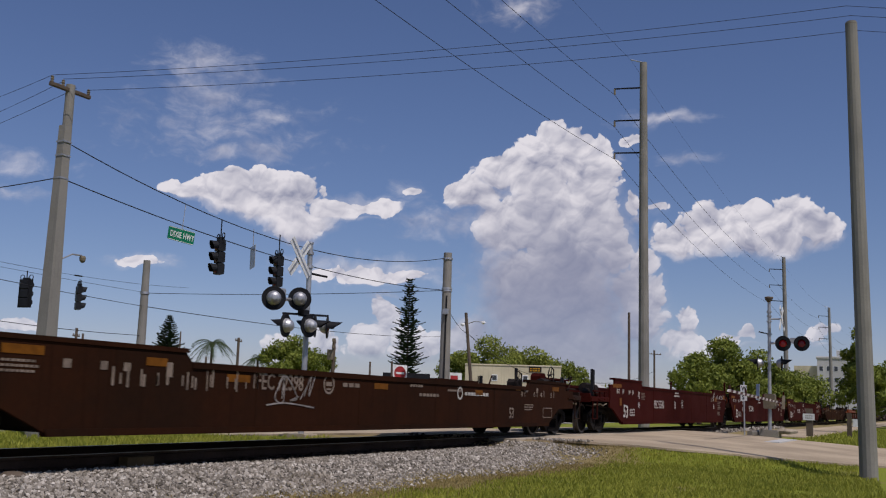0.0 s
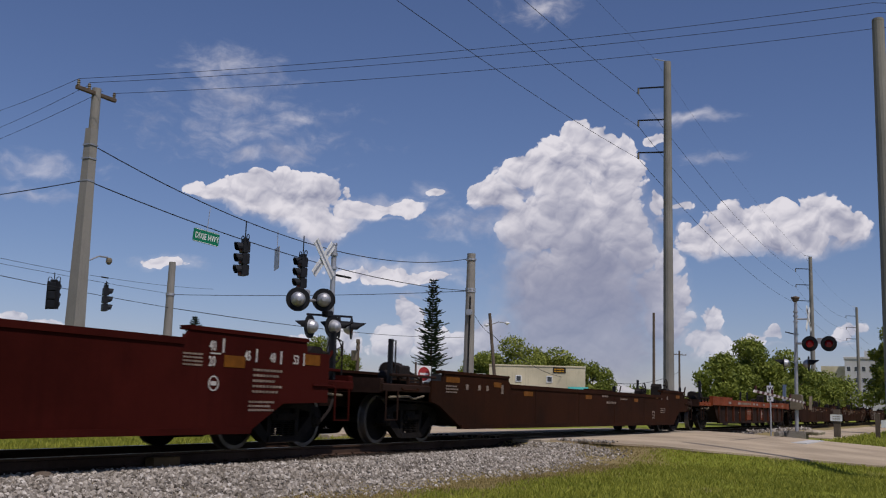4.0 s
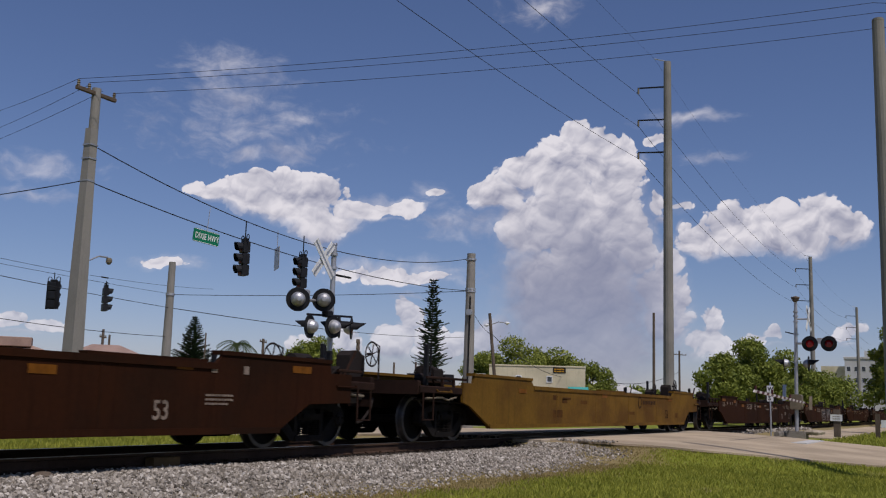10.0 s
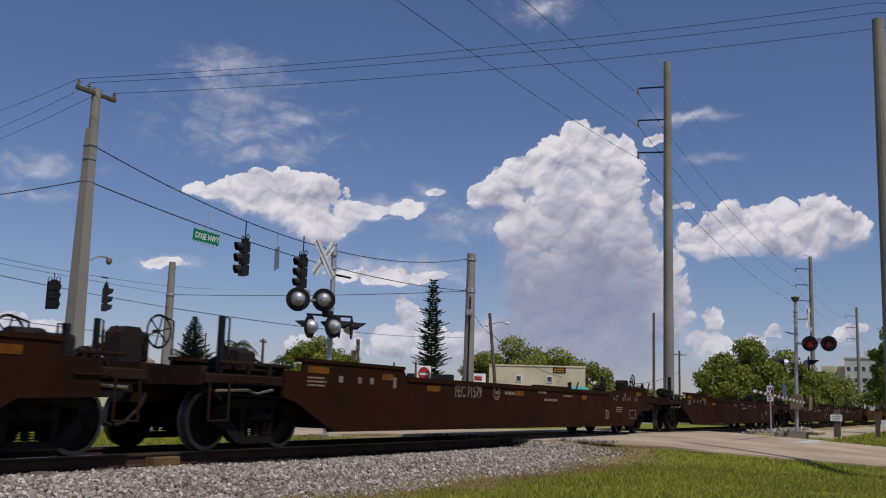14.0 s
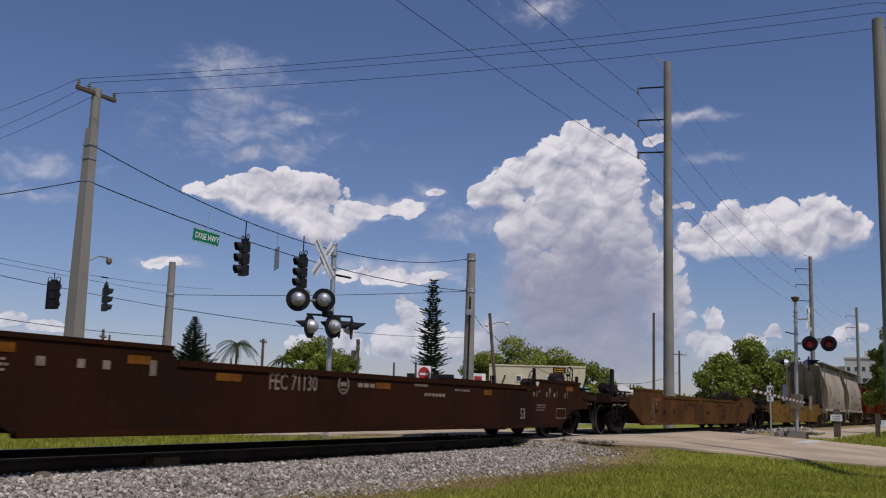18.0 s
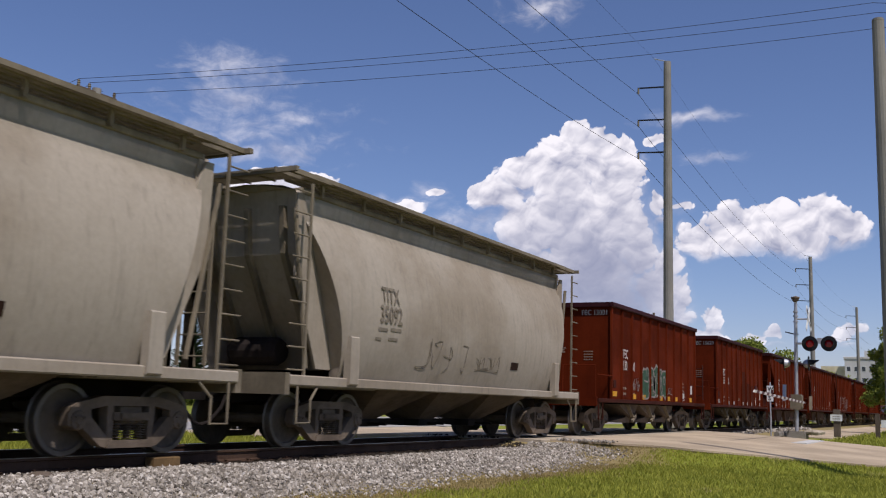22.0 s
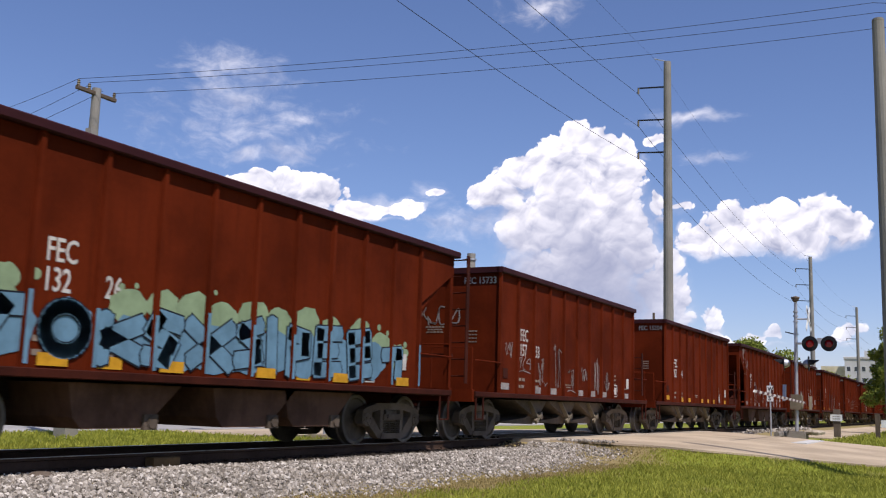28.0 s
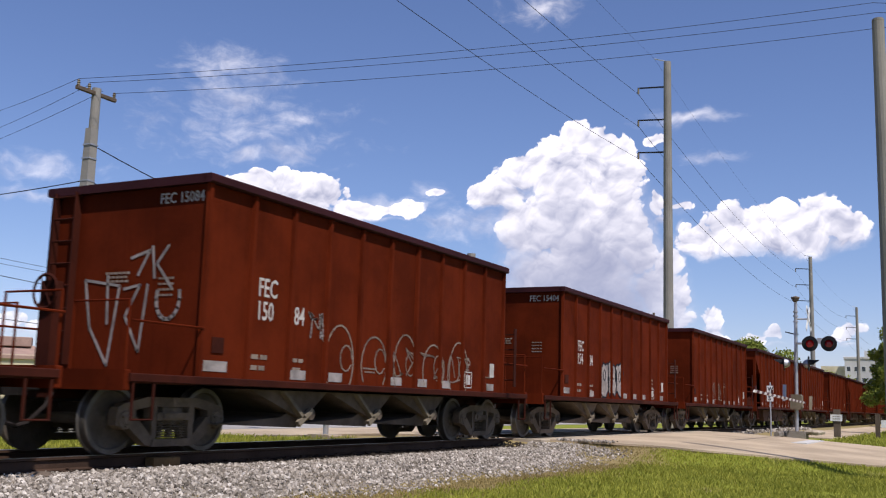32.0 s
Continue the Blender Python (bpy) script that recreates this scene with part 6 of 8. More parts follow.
part("gate_box", form().chip(22.05, 22.55, 4.15, 4.65, 0.5, 1.2, 0.04), ALU, mast)
part("footing", form().chip(21.95, 22.65, 4.05, 4.75, -0.5, -0.12, 0.03), CONCRETE, mast)

near = thing("crossing_signal", "railway crossing signal with red lamps, lowered gate and concrete footing", "crossing signal")
part("mast", form().tube((42.5, -4.56, 0.0), (42.5, -4.63, 5.30), 0.075, 0.065, 14), ALU, near)
bell = part("bell", form().lathe([(0.0, -0.13), (0.05, -0.13), (0.12, -0.06), (0.17, 0.03), (0.175, 0.07), (0.16, 0.09), (0.05, 0.11), (0.0, 0.12)], "z", (42.46, -4.63, 5.42), 16), TRUCK, near, "dull bowl-shaped warning bell")
part("bell_bracket", form().tube((42.5, -4.63, 5.2), (42.45, -4.63, 5.4), 0.04, 0.04, 6), ALU, bell)
crossbuck(near, 42.46, -5.12, 4.60, -3, "white crossbuck blade seen edge-on")
part("crossbuck_bracket", form().tube((42.5, -4.63, 4.6), (42.5, -5.1, 4.6), 0.03, 0.03, 6), ALU, near)
for z in (4.9, 4.72, 4.5, 3.98):
    part("clamp", form().lathe([(0.07, -0.03), (0.10, -0.03), (0.10, 0.03), (0.07, 0.03)], "z", (42.5, -4.62, z), 12), ALU, near)
part("side_peg", form().tube((42.5, -4.6, 3.98), (42.5, -4.2, 4.08), 0.025, 0.025, 6), BLACK, near)
part("lamp_arm", form().tube((42.5, -4.6, 3.6), (42.5, -6.0, 3.68), 0.045, 0.045, 8).box(42.4, 42.6, -5.62, -5.42, 3.6, 3.82), ALU, near)
flasher(near, 42.38, -5.16, 3.59, -84, RED_ON)
flasher(near, 42.38, -5.88, 3.59, -84, RED_DIM)
flasher(near, 42.6, -4.12, 2.80, 186)
flasher(near, 42.75, -5.05, 2.80, 2)
mech = part("gate_mechanism", form().chip(42.3, 42.75, -4.80, -4.35, 0.95, 1.55, 0.05), FRAMEGREY, near, "silver gate motor box")
part("counterweight", form().prism([(42.7, 0.95), (42.82, 0.95), (42.98, 1.5), (42.86, 1.5)], "y", -5.12, -5.02), FRAMEGREY, mech)
part("counterweight", form().prism([(42.7, 1.3), (42.9, 1.3), (43.0, 1.95), (42.85, 1.95)], "y", -4.12, -4.0), ALU, mech)
a, b = Vector((42.4, -4.92, 1.22)), Vector((31.4, -4.98, 1.44))
for i in range(26):
    p, q = a.lerp(b, i / 26), a.lerp(b, (i + 0.985) / 26)
    seg = form()
    k = 0.14
    seg.v = [(u.x + (sl if w > 0 else 0), u.y + dy, u.z + w * 0.040) for u in (p, q) for dy in (-0.02, 0.02) for w, sl in ((-1, 0), (1, k))]
    seg.f = [(0, 1, 3, 2), (4, 6, 7, 5), (0, 4, 5, 1), (2, 3, 7, 6), (0, 2, 6, 4), (1, 5, 7, 3)]
    part("gate_arm_stripe", seg, DECAL if i % 2 else RED_FADED, near, "" if i else "faded red and white striped gate arm")
for t in (0.35, 0.7, 0.97):
    p = a.lerp(b, t)
    part("gate_lamp", form().tube((p.x, p.y, p.z + 0.05), (p.x, p.y, p.z + 0.17), 0.035, 0.035, 8), RED_FADED, near)
part("footing", form().chip(42.1, 42.9, -4.95, -4.2, -0.3, 0.10, 0.05), BED, near, "cracked concrete footing")
for i in range(9):
    r = 0.16 + 0.07 * random.random()
    tagged(part("rubble", form().lathe([(0.0, -r * 0.5), (r, -r * 0.35), (r * 1.15, 0.02), (r * 0.7, r * 0.45), (0.0, r * 0.5)], "z", (41.6 + 1.9 * random.random(), -5.4 + 0.5 * random.random(), 0.06), 7), CONCRETE), "broken lump of concrete beside the signal footing", "rubble", "rubble at the signal")

ws = thing("whistle_sign", "small white whistle sign of two plates on a post", "railway sign")
part("post", form().tube((40.0, -3.99, -0.1), (40.0, -3.99, 1.95), 0.03, 0.03, 8), ALU, ws)
for z in (1.56, 1.22):
    b = part("plate", form().box(39.95, 39.965, -4.11, -3.87, z, z + 0.26), WHITE, ws)
    if z > 1.3:
        lettering("W", 0.24, BLACK, b, end_pose(39.948, -3.905, z + 0.05), 0.8, 0.03)
    else:
        lettering("S", 0.24, BLACK, b, end_pose(39.948, -3.925, z + 0.05), 0.8, 0.03)
post = thing("wooden_post", "short brown wooden post with a small white notice", "post")
part("post", form().chip(45.9, 46.15, -5.82, -5.56, -0.15, 1.02, 0.02), WOOD, post)
nb = part("notice", form().box(45.86, 45.88, -5.92, -5.44, 0.52, 0.80), WHITE, post, "small white notice")
bars([(-0.15, 0.17, 0.3, 0.03), (-0.15, 0.08, 0.3, 0.03)], FRAMEGREY, nb, end_pose(45.857, -5.69, 0.52))
post = thing("wooden_post", "short weathered wooden post on the verge", "post")
part("post", form().chip(51.9, 52.1, -6.92, -6.72, -0.3, 0.9, 0.02), WOOD, post)
part("notice", form().box(51.86, 51.88, -7.25, -6.98, 0.25, 0.6), WHITE, post, "small white notice")

# ---- across the highway ----
dne = thing("no_entry_sign", "white square traffic sign with a red disc and white bar", "traffic sign", at=(41.98, 12.37, 0))
dne.rotation_euler = (0, 0, radians(-28))
part("post", form().tube((0, 0.03, -0.3), (0, 0.03, 2.4), 0.03, 0.03, 8), ALU, dne)
b = part("board", form().box(-0.40, 0.40, -0.01, 0.0, 1.75, 2.52), WHITE, dne)
part("disc", form().lathe([(0.0, -0.016), (0.33, -0.016), (0.33, -0.011)], "y", (0, 0, 2.13), 24), REDSIGN, b)
part("bar", form().box(-0.24, 0.24, -0.02, -0.017, 2.08, 2.18), WHITE, b)
view = thing("banner_sign", "small white banner with red lettering on two posts", "sign", at=(46.8, 11.75, 0))
view.rotation_euler = (0, 0, radians(-28))
b = part("board", form().box(-0.42, 0.42, -0.01, 0.01, 1.78, 2.35), WHITE, view)
bars([(-0.32, 1.98, 0.62, 0.22)], REDSIGN, b, side_pose(0, -0.014, 0))
for x in (-0.38, 0.38):
    part("post", form().tube((x, 0.03, -0.3), (x, 0.03, 2.3), 0.03, 0.03, 6), ALU, view)


def wood_pole(x, y, top, r, label, arms=(), lean=(0, 0)):
    p = thing("power_pole", label, "utility pole", "wooden poles beyond the highway")
    part("shaft", tapered(x, y, -0.4, top, r * 1.25, r, lean, 10), WOOD, p)
    for z, w, turn in arms:
        c, s = math.cos(radians(turn)) * w / 2, math.sin(radians(turn)) * w / 2
        a = part("crossarm", form().tube((x + lean[0] - c, y + lean[1] - s, z), (x + lean[0] + c, y + lean[1] + s, z), 0.06, 0.06, 6), WOOD, p)
        for t in (-0.9, -0.4, 0.4, 0.9):
            part("insulator", form().tube((x + lean[0] + c * t, y + lean[1] + s * t, z), (x + lean[0] + c * t, y + lean[1] + s * t, z + 0.2), 0.05, 0.05, 6), FRAMEGREY, a)
    return p


p = wood_pole(54.6, 14.2, 6.2, 0.09, "thin leaning dark pole with two street lamps", (), (-0.55, 0.45))
for d, name in ((Vector((0.45, -0.9, 0.15)), "lamp_arm"), (Vector((-0.05, 0.22, 0.0)), "lamp_arm")):
    o = Vector((54.1, 14.62, 5.5))
    la = part(name, form().pipe([o, o + d * 0.5 + Vector((0, 0, 0.12)), o + d], 0.03, 6), ALU, p)
    part("lamp_head", form().lathe([(0.0, 0.08), (0.12, 0.06), (0.17, -0.03), (0.0, -0.14)], "z", tuple(o + d), 10), WHITE, la)
tee = wood_pole(58.74, 26.98, 5.0, 0.11, "brown wooden power pole with two crossarms", ((4.75, 1.5, 25), (4.3, 1.4, 25)))
part("transformer", form().tube((58.5, 27.1, 3.5), (58.5, 27.1, 4.2), 0.22, 0.22, 10), FRAMEGREY, tee)
wood_pole(74.58, 47.74, 6.2, 0.12, "distant wooden power pole with a crossarm", ((5.9, 1.9, 20),))
wood_pole(64.91, 58.27, 6.4, 0.12, "distant wooden power pole with a crossarm", ((5.7, 1.2, 20),))
wood_pole(66.0, 58.6, 6.0, 0.10, "distant wooden power pole", ())
wood_pole(120.0, 23.45, 12.5, 0.15, "tall dark wooden pole beyond the highway", ())
wood_pole(150.0, 28.1, 9.6, 0.14, "dark wooden pole with a street lamp arm", ((9.0, 3.2, -25),))
wood_pole(112.0, 29.5, 5.0, 0.12, "distant dark wooden utility pole", ())
wood_pole(58.0, 37.6, 3.6, 0.07, "thin dark distant metal pole", ())
wood_pole(54.2, 21.3, 3.2, 0.06, "thin dark distant metal pole", ())
wood_pole(55.4, 20.4, 3.3, 0.06, "thin dark distant metal pole", ())
wood_pole(72.0, 52.5, 6.6, 0.07, "thin distant pole beside a pine", ())


def window(parent, m, w, h):
    f = part("window", form().box(-w / 2, w / 2, -0.05, 0.03, -h / 2, h / 2), WHITE, parent, at=m)
    part("pane", form().box(-w / 2 + 0.07, w / 2 - 0.07, -0.056, -0.05, -h / 2 + 0.07, h / 2 - 0.07), DARKGLASS, f)


shop = thing("shop_building", "low flat-roofed cream stucco building with two small windows", "building", at=(78.4, 21.6, 0))
shop.rotation_euler = (0, 0, radians(-67.5))
part("wall", form().box(-4.05, 4.05, 0, 7, -0.4, 4.02), CREAM, shop)
part("parapet", form().chip(-4.1, 4.1, -0.06, 7.05, 4.02, 4.14, 0.02), CREAM, shop)
for x in (-1.55, 1.05):
    window(shop, Matrix.Translation((x, 0, 3.0)), 0.5, 0.55)
b = part("wall_sign", form().box(1.35, 2.4, -0.05, -0.01, 3.55, 4.0), BLACK, shop, "dark hand-painted sign")
bars([(1.42, 3.62, 0.9, 0.1), (1.42, 3.8, 0.9, 0.1)], YELLOW, b, side_pose(0, -0.052, 0))
part("awning", form().prism([(-0.7, 1.95), (0.0, 2.35), (0.0, 2.42), (-0.72, 2.02)], "x", 2.6, 4.3), TEAL, shop, "teal awning")
part("door", form().box(-3.2, -2.2, -0.05, 0.02, -0.2, 1.9), WHITE, shop)

house = thing("roofed_house", "low house with hipped reddish-brown clay roofs beyond the highway", "building", at=(57.0, 50.0, 0))
house.rotation_euler = (0, 0, radians(-42))


def hip(x0, x1, y0, y1, z0, z1, ridge):
    s = form()
    c = (y0 + y1) / 2
    s.v = [(x0, y0, z0), (x1, y0, z0), (x1, y1, z0), (x0, y1, z0), (x0 + ridge, c, z1), (x1 - ridge, c, z1), (x0, y0, z0 - 0.25), (x1, y0, z0 - 0.25), (x1, y1, z0 - 0.25), (x0, y1, z0 - 0.25)]
    s.f = [(0, 1, 5, 4), (1, 2, 5), (2, 3, 4, 5), (3, 0, 4), (0, 6, 7, 1), (1, 7, 8, 2), (2, 8, 9, 3), (3, 9, 6, 0), (6, 9, 8, 7)]
    return s


part("wall", form().box(-16, 3.4, 0.5, 9.5, -0.4, 3.5), CREAM, house)
part("roof", hip(-3.2, 4.2, 0.0, 10, 3.45, 4.75, 2.6), TILE, house)
part("roof", hip(-16.5, -2.4, 0.3, 11, 3.4, 4.9, 4.4), TILE, house)
part("roof_box", form().chip(-8.6, -5.2, 2.5, 5.0, 4.2, 4.95, 0.05), TILE, house)
part("chimney", form().chip(-2.6, -2.0, 4.0, 4.6, 4.2, 5.2, 0.03), TILE, house)
for x in (-14, -10.5, -7, 0.0):
    window(house, Matrix.Translation((x, 0.5, 1.7)), 1.3, 1.1)

flats = thing("apartment_block", "distant pale apartment block with rows of windows", "building", at=(262.0, 11.0, 0))
flats.rotation_euler = (0, 0, radians(-86))
part("wall", form().box(-5.5, 6.5, 0, 12, -0.4, 14.2), OFFWHITE, flats)
part("parapet", form().chip(-5.7, 6.7, -0.2, 12, 14.2, 14.8, 0.1), OFFWHITE, flats)
part("roof_house", form().chip(-1.0, 2.5, 2, 6, 14.8, 16.4, 0.1), OFFWHITE, flats)
for zz in (6.4, 9.1, 11.8):
    for i in range(7):
        window(flats, Matrix.Translation((-4.6 + i * 1.7, 0, zz)), 0.95, 1.25)
part("side_wing", form().box(-11.0, -5.5, 1.5, 12, -0.4, 12.5), CREAM, flats)

shed = thing("low_shed", "long low pale shed roof far along the highway", "building", at=(118.0, 30.0, 0))
shed.rotation_euler = (0, 0, radians(-72))
part("wall", form().box(-6, 5, 0, 6, -0.4, 2.6), OFFWHITE, shed)
part("roof", hip(-6.4, 5.4, -0.4, 6.4, 2.7, 3.9, 3.0), OFFWHITE, shed)
wallb = thing("hedge_wall", "low dark fence wall behind the signs across the highway", "wall", at=(61.6, 22.3, 0))
wallb.rotation_euler = (0, 0, radians(-60))
part("panel", form().box(-2.0, 1.3, 0, 0.15, -0.4, 2.75), BLACK, wallb)


# ---- trees ----
def leaf_cloud(rng, lobes, n, size, squash=0.8, hollow=0.42):
    """Small leaf blades spread through the shell of several lobes; lobes are (centre, radius)."""
    vol = np.array([r ** 2 for _, r in lobes])
    pick = rng.choice(len(lobes), n, p=vol / vol.sum())
    centre = np.array([c for c, _ in lobes])[pick]
    r = np.array([q for _, q in lobes])[pick]

    def unit(v):
        return v / np.maximum(1e-6, np.linalg.norm(v, axis=1, keepdims=True))
    d = unit(rng.normal(size=(n, 3)))
    rad = r * (hollow + (1.08 - hollow) * rng.random(n) ** 0.6) * np.where(rng.random(n) < 0.22, rng.uniform(1.0, 1.34, n), 1.0)
    at = centre + d * rad[:, None] * np.array((1, 1, squash))
    u = unit(rng.normal(size=(n, 3)))
    w = unit(np.cross(u, d + rng.normal(size=(n, 3)) * 0.6))
    s = (size * rng.uniform(0.6, 1.4, n))[:, None]
    vs = np.stack((at - u * s, at - w * s * 0.45, at + u * s, at + w * s * 0.45), axis=1).reshape(-1, 3).tolist()
    fs = [(4 * k, 4 * k + 1, 4 * k + 2, 4 * k + 3) for k in range(n)]
    f = form()
    f.v, f.f = vs, fs
    return f


def broad_tree(x, y, height, spread_, seed, mat, label, n=9000, size=0.16, low=0.30, lean=0.0):
    rng = np.random.default_rng(seed)
    t = thing("tree", label, "tree", at=(x, y, -0.3))
    trunk = form().tube((0, 0, 0), (0.1, 0.05, height * 0.38), height * 0.035, height * 0.024, 9)
    part("trunk", trunk, BARK, t)
    lobes = []
    for i in range(30):
        a = rng.uniform(0, 6.283)
        rr = spread_ * math.sqrt(rng.random()) * 0.86
        top = 1.0 - 0.45 * (rr / spread_) ** 2
        cz = height * (low + (top - low) * rng.uniform(0.30, 0.90))
        r = spread_ * rng.uniform(0.17, 0.32)
        lobes.append(((rr * math.cos(a), rr * math.sin(a), min(cz, height - r * 0.75)), r))
    lobes.append(((0.0, 0.0, height - spread_ * 0.27), spread_ * 0.32))
    for (cx, cy, cz), r in lobes[:8]:
        part("limb", form().tube((0.1, 0.05, height * 0.34), (cx * 0.8, cy * 0.8, cz), height * 0.016, height * 0.006, 6), BARK, t)
    part("crown", leaf_cloud(rng, lobes, n, size), mat, t)
    return t


def norfolk_pine(x, y, height, width, seed, label, n_levels=26):
    """Straight trunk with whorls of short upswept boughs."""
    rng = np.random.default_rng(seed)
    t = thing("pine_tree", label, "tree", at=(x, y, -0.3))
    part("trunk", form().tube((0, 0, 0), (0, 0, height), height * 0.013, 0.03, 8), BARK, t)
    s = form()
    leaf = form()
    for k in range(n_levels):
        z = height * (0.16 + 0.84 * (k / n_levels) ** 0.95)
        frac = (height - z) / height
        reach = width * (0.25 + 0.75 * min(1.0, frac * 2.2)) * rng.uniform(0.5, 1.25) if width < 3 else width * frac * rng.uniform(0.8, 1.1) + 0.15
        for j in range(6):
            a = 6.283 * (j / 6) + rng.uniform(-0.3, 0.3)
            r = reach * rng.uniform(0.75, 1.1)
            c, q = math.cos(a), math.sin(a)
            s.tube((0, 0, z), (c * r, q * r, z + r * 0.22), 0.03, 0.012, 4)
            for m in range(13):
                u = (m + 1) / 13
                px, py, pz = c * r * u, q * r * u, z + r * 0.22 * u * u
                L = 0.30 * reach * (1.1 - 0.5 * u) + 0.1
                for side in (-1, 1):
                    e = rng.uniform(0.6, 1.2) * L * 0.8
                    w = 0.07 + 0.03 * height / 10
                    ex, ey, ez = px + (-q * side * 0.7 + c * 0.6) * e, py + (c * side * 0.7 + q * 0.6) * e, pz + rng.uniform(-0.15, 0.35) * e
                    leaf.face([(px, py, pz - w), (px + c * w, py + q * w, pz + w), (ex, ey, ez)])
    part("boughs", s, BARK, t)
    part("crown", leaf, NEEDLE, t)
    return t


def palm_tree(x, y, height, seed, label):
    rng = np.random.default_rng(seed)
    t = thing("palm_tree", label, "tree", at=(x, y, -0.3))
    part("trunk", form().tube((0, 0, 0), (0.15, 0.1, height), 0.16, 0.11, 9), BARK, t)
    for k in range(26):
        a, up = rng.uniform(0, 6.283), rng.uniform(-0.3, 1.0)
        L = rng.uniform(1.9, 2.6)
        f = form()
        pts = []
        for i in range(8):
            u = i / 7
            pts.append(Vector((0.15 + math.cos(a) * L * u, 0.1 + math.sin(a) * L * u, height + up * L * u * 0.8 - 1.1 * L * u * u * 0.75)))
        f.pipe(pts, 0.02, 4)
        side = Vector((-math.sin(a), math.cos(a), 0))
        for i in range(1, 8):
            for j in range(3):
                p = pts[i - 1].lerp(pts[i], j / 3)
                d = (pts[i] - pts[i - 1]).normalized()
                for sgn in (-1, 1):
                    e = p + side * sgn * 0.42 * math.sin(math.pi * (0.15 + 0.75 * i / 8)) + d * 0.22 - Vector((0, 0, 0.16))
                    f.face([p - d * 0.03, p + d * 0.03, e])
        part("frond", f, PALM, t)
    return t


broad_tree(83.0, 5.2, 7.1, 3.4, 31, LEAF, "round leafy green tree beyond the crossing", 16000, 0.14, 0.08)
broad_tree(79.3, 6.2, 5.7, 2.6, 47, LEAF, "smaller leafy green tree beyond the crossing", 8000, 0.14, 0.06)
broad_tree(104.0, 5.6, 7.3, 3.7, 32, LEAF, "leafy green tree behind the crossing signal", 11000, 0.17, 0.06)
broad_tree(94.0, 5.4, 5.8, 3.2, 48, LEAF, "low spreading green tree beside the track", 9000, 0.16, 0.04)
broad_tree(123.0, 6.4, 6.3, 4.2, 33, LEAF, "dark green tree beside the track", 9000, 0.20, 0.04)
broad_tree(145.0, 6.8, 6.8, 4.6, 50, LEAF, "dark green tree beside the track", 8000, 0.22, 0.04)
broad_tree(98.0, -7.2, 6.2, 3.4, 34, LEAF, "dark green tree in front of the far track", 9000, 0.17, 0.05)
broad_tree(112.0, -7.4, 7.0, 3.8, 35, LEAF, "dark green tree in front of the far track", 8000, 0.18, 0.05)
broad_tree(65.0, -6.6, 6.4, 1.7, 36, LEAF, "tall leafy tree on the verge past the crossing", 7000, 0.12, 0.1)
broad_tree(74.4, 41.2, 6.7, 3.6, 37, LEAF, "wide green tree beyond the highway", 14000, 0.14, 0.1)
broad_tree(74.6, 37.6, 5.0, 1.8, 38, LEAF, "green tree beyond the highway", 5000, 0.14, 0.1)
broad_tree(73.6, 43.4, 5.6, 2.2, 39, LEAF, "green tree beyond the highway", 6000, 0.14, 0.1)
broad_tree(88.6, 28.4, 7.7, 4.2, 40, LEAF_YELLOW, "wide sunlit yellow-green tree behind the shop", 20000, 0.14, 0.15)
broad_tree(90.6, 24.6, 6.7, 4.0, 41, LEAF_YELLOW, "wide sunlit yellow-green tree behind the shop", 18000, 0.14, 0.15)
broad_tree(87.2, 30.8, 6.1, 2.5, 49, LEAF, "green tree behind the shop's corner", 8000, 0.14, 0.12)
broad_tree(93.0, 21.8, 5.5, 2.4, 42, LEAF, "green tree at the corner of the shop", 7000, 0.14, 0.1)
norfolk_pine(122.0, 55.6, 18.3, 2.15, 43, "tall narrow dark green pine with ragged boughs", 44)
norfolk_pine(81.5, 62.5, 9.5, 4.2, 44, "small cone-shaped dark green pine", 34)
palm_tree(76.95, 52.8, 6.2, 45, "palm tree with drooping green fronds")
palm_tree(82.0, 51.0, 5.0, 46, "palm tree with drooping green fronds")


def far_woods(rng_seed, spots, label):
    rng = np.random.default_rng(rng_seed)
    lobes = []
    for x, y, h, r in spots:
        for _ in range(7):
            lobes.append(((x + rng.uniform(-r, r), y + rng.uniform(-r, r), h * rng.uniform(0.25, 0.75)), r * rng.uniform(0.35, 0.6)))
    f = leaf_cloud(rng, lobes, 14000, 0.32, 0.8, 0.4)
    return tagged(part("far_trees", f, LEAF), label, "trees", kind="stuff")


far_woods(51, [(120, 30, 3.2, 3), (126, 26, 3.4, 3), (133, 24, 3.0, 3), (140, 20, 3.6, 3), (150, 16, 3.4, 3.5), (128, 34, 3.0, 3)], "low distant green shrubs and trees along the highway")
far_woods(52, [(128, -12, 7, 4.5), (140, -12, 7, 4.5), (152, -13, 8, 5), (168, -14, 8, 5), (165, 11, 7, 5), (182, 12, 8, 5), (150, 12, 6, 4.5)], "dense distant green trees where the railway vanishes")
far_woods(53, [(84, 60, 3, 3), (92, 58, 3, 3), (98, 55, 3.5, 3), (104, 48, 3, 3), (60, 62, 3, 3), (112, 44, 3.4, 3), (120, 48, 3.5, 3)], "low distant green trees beyond the highway")

# ---- stencils and paint on the cars ----
SIDE = -1.434        # just off a well car's side
PANEL = -HY - 0.004  # just off a hopper's side sheet


def body_of(car, name="side_sheet"):
    return [c for c in car.children if c.name.startswith(name) and (name != "side_sheet" or c.data.vertices[0].co.y < 0)][0]


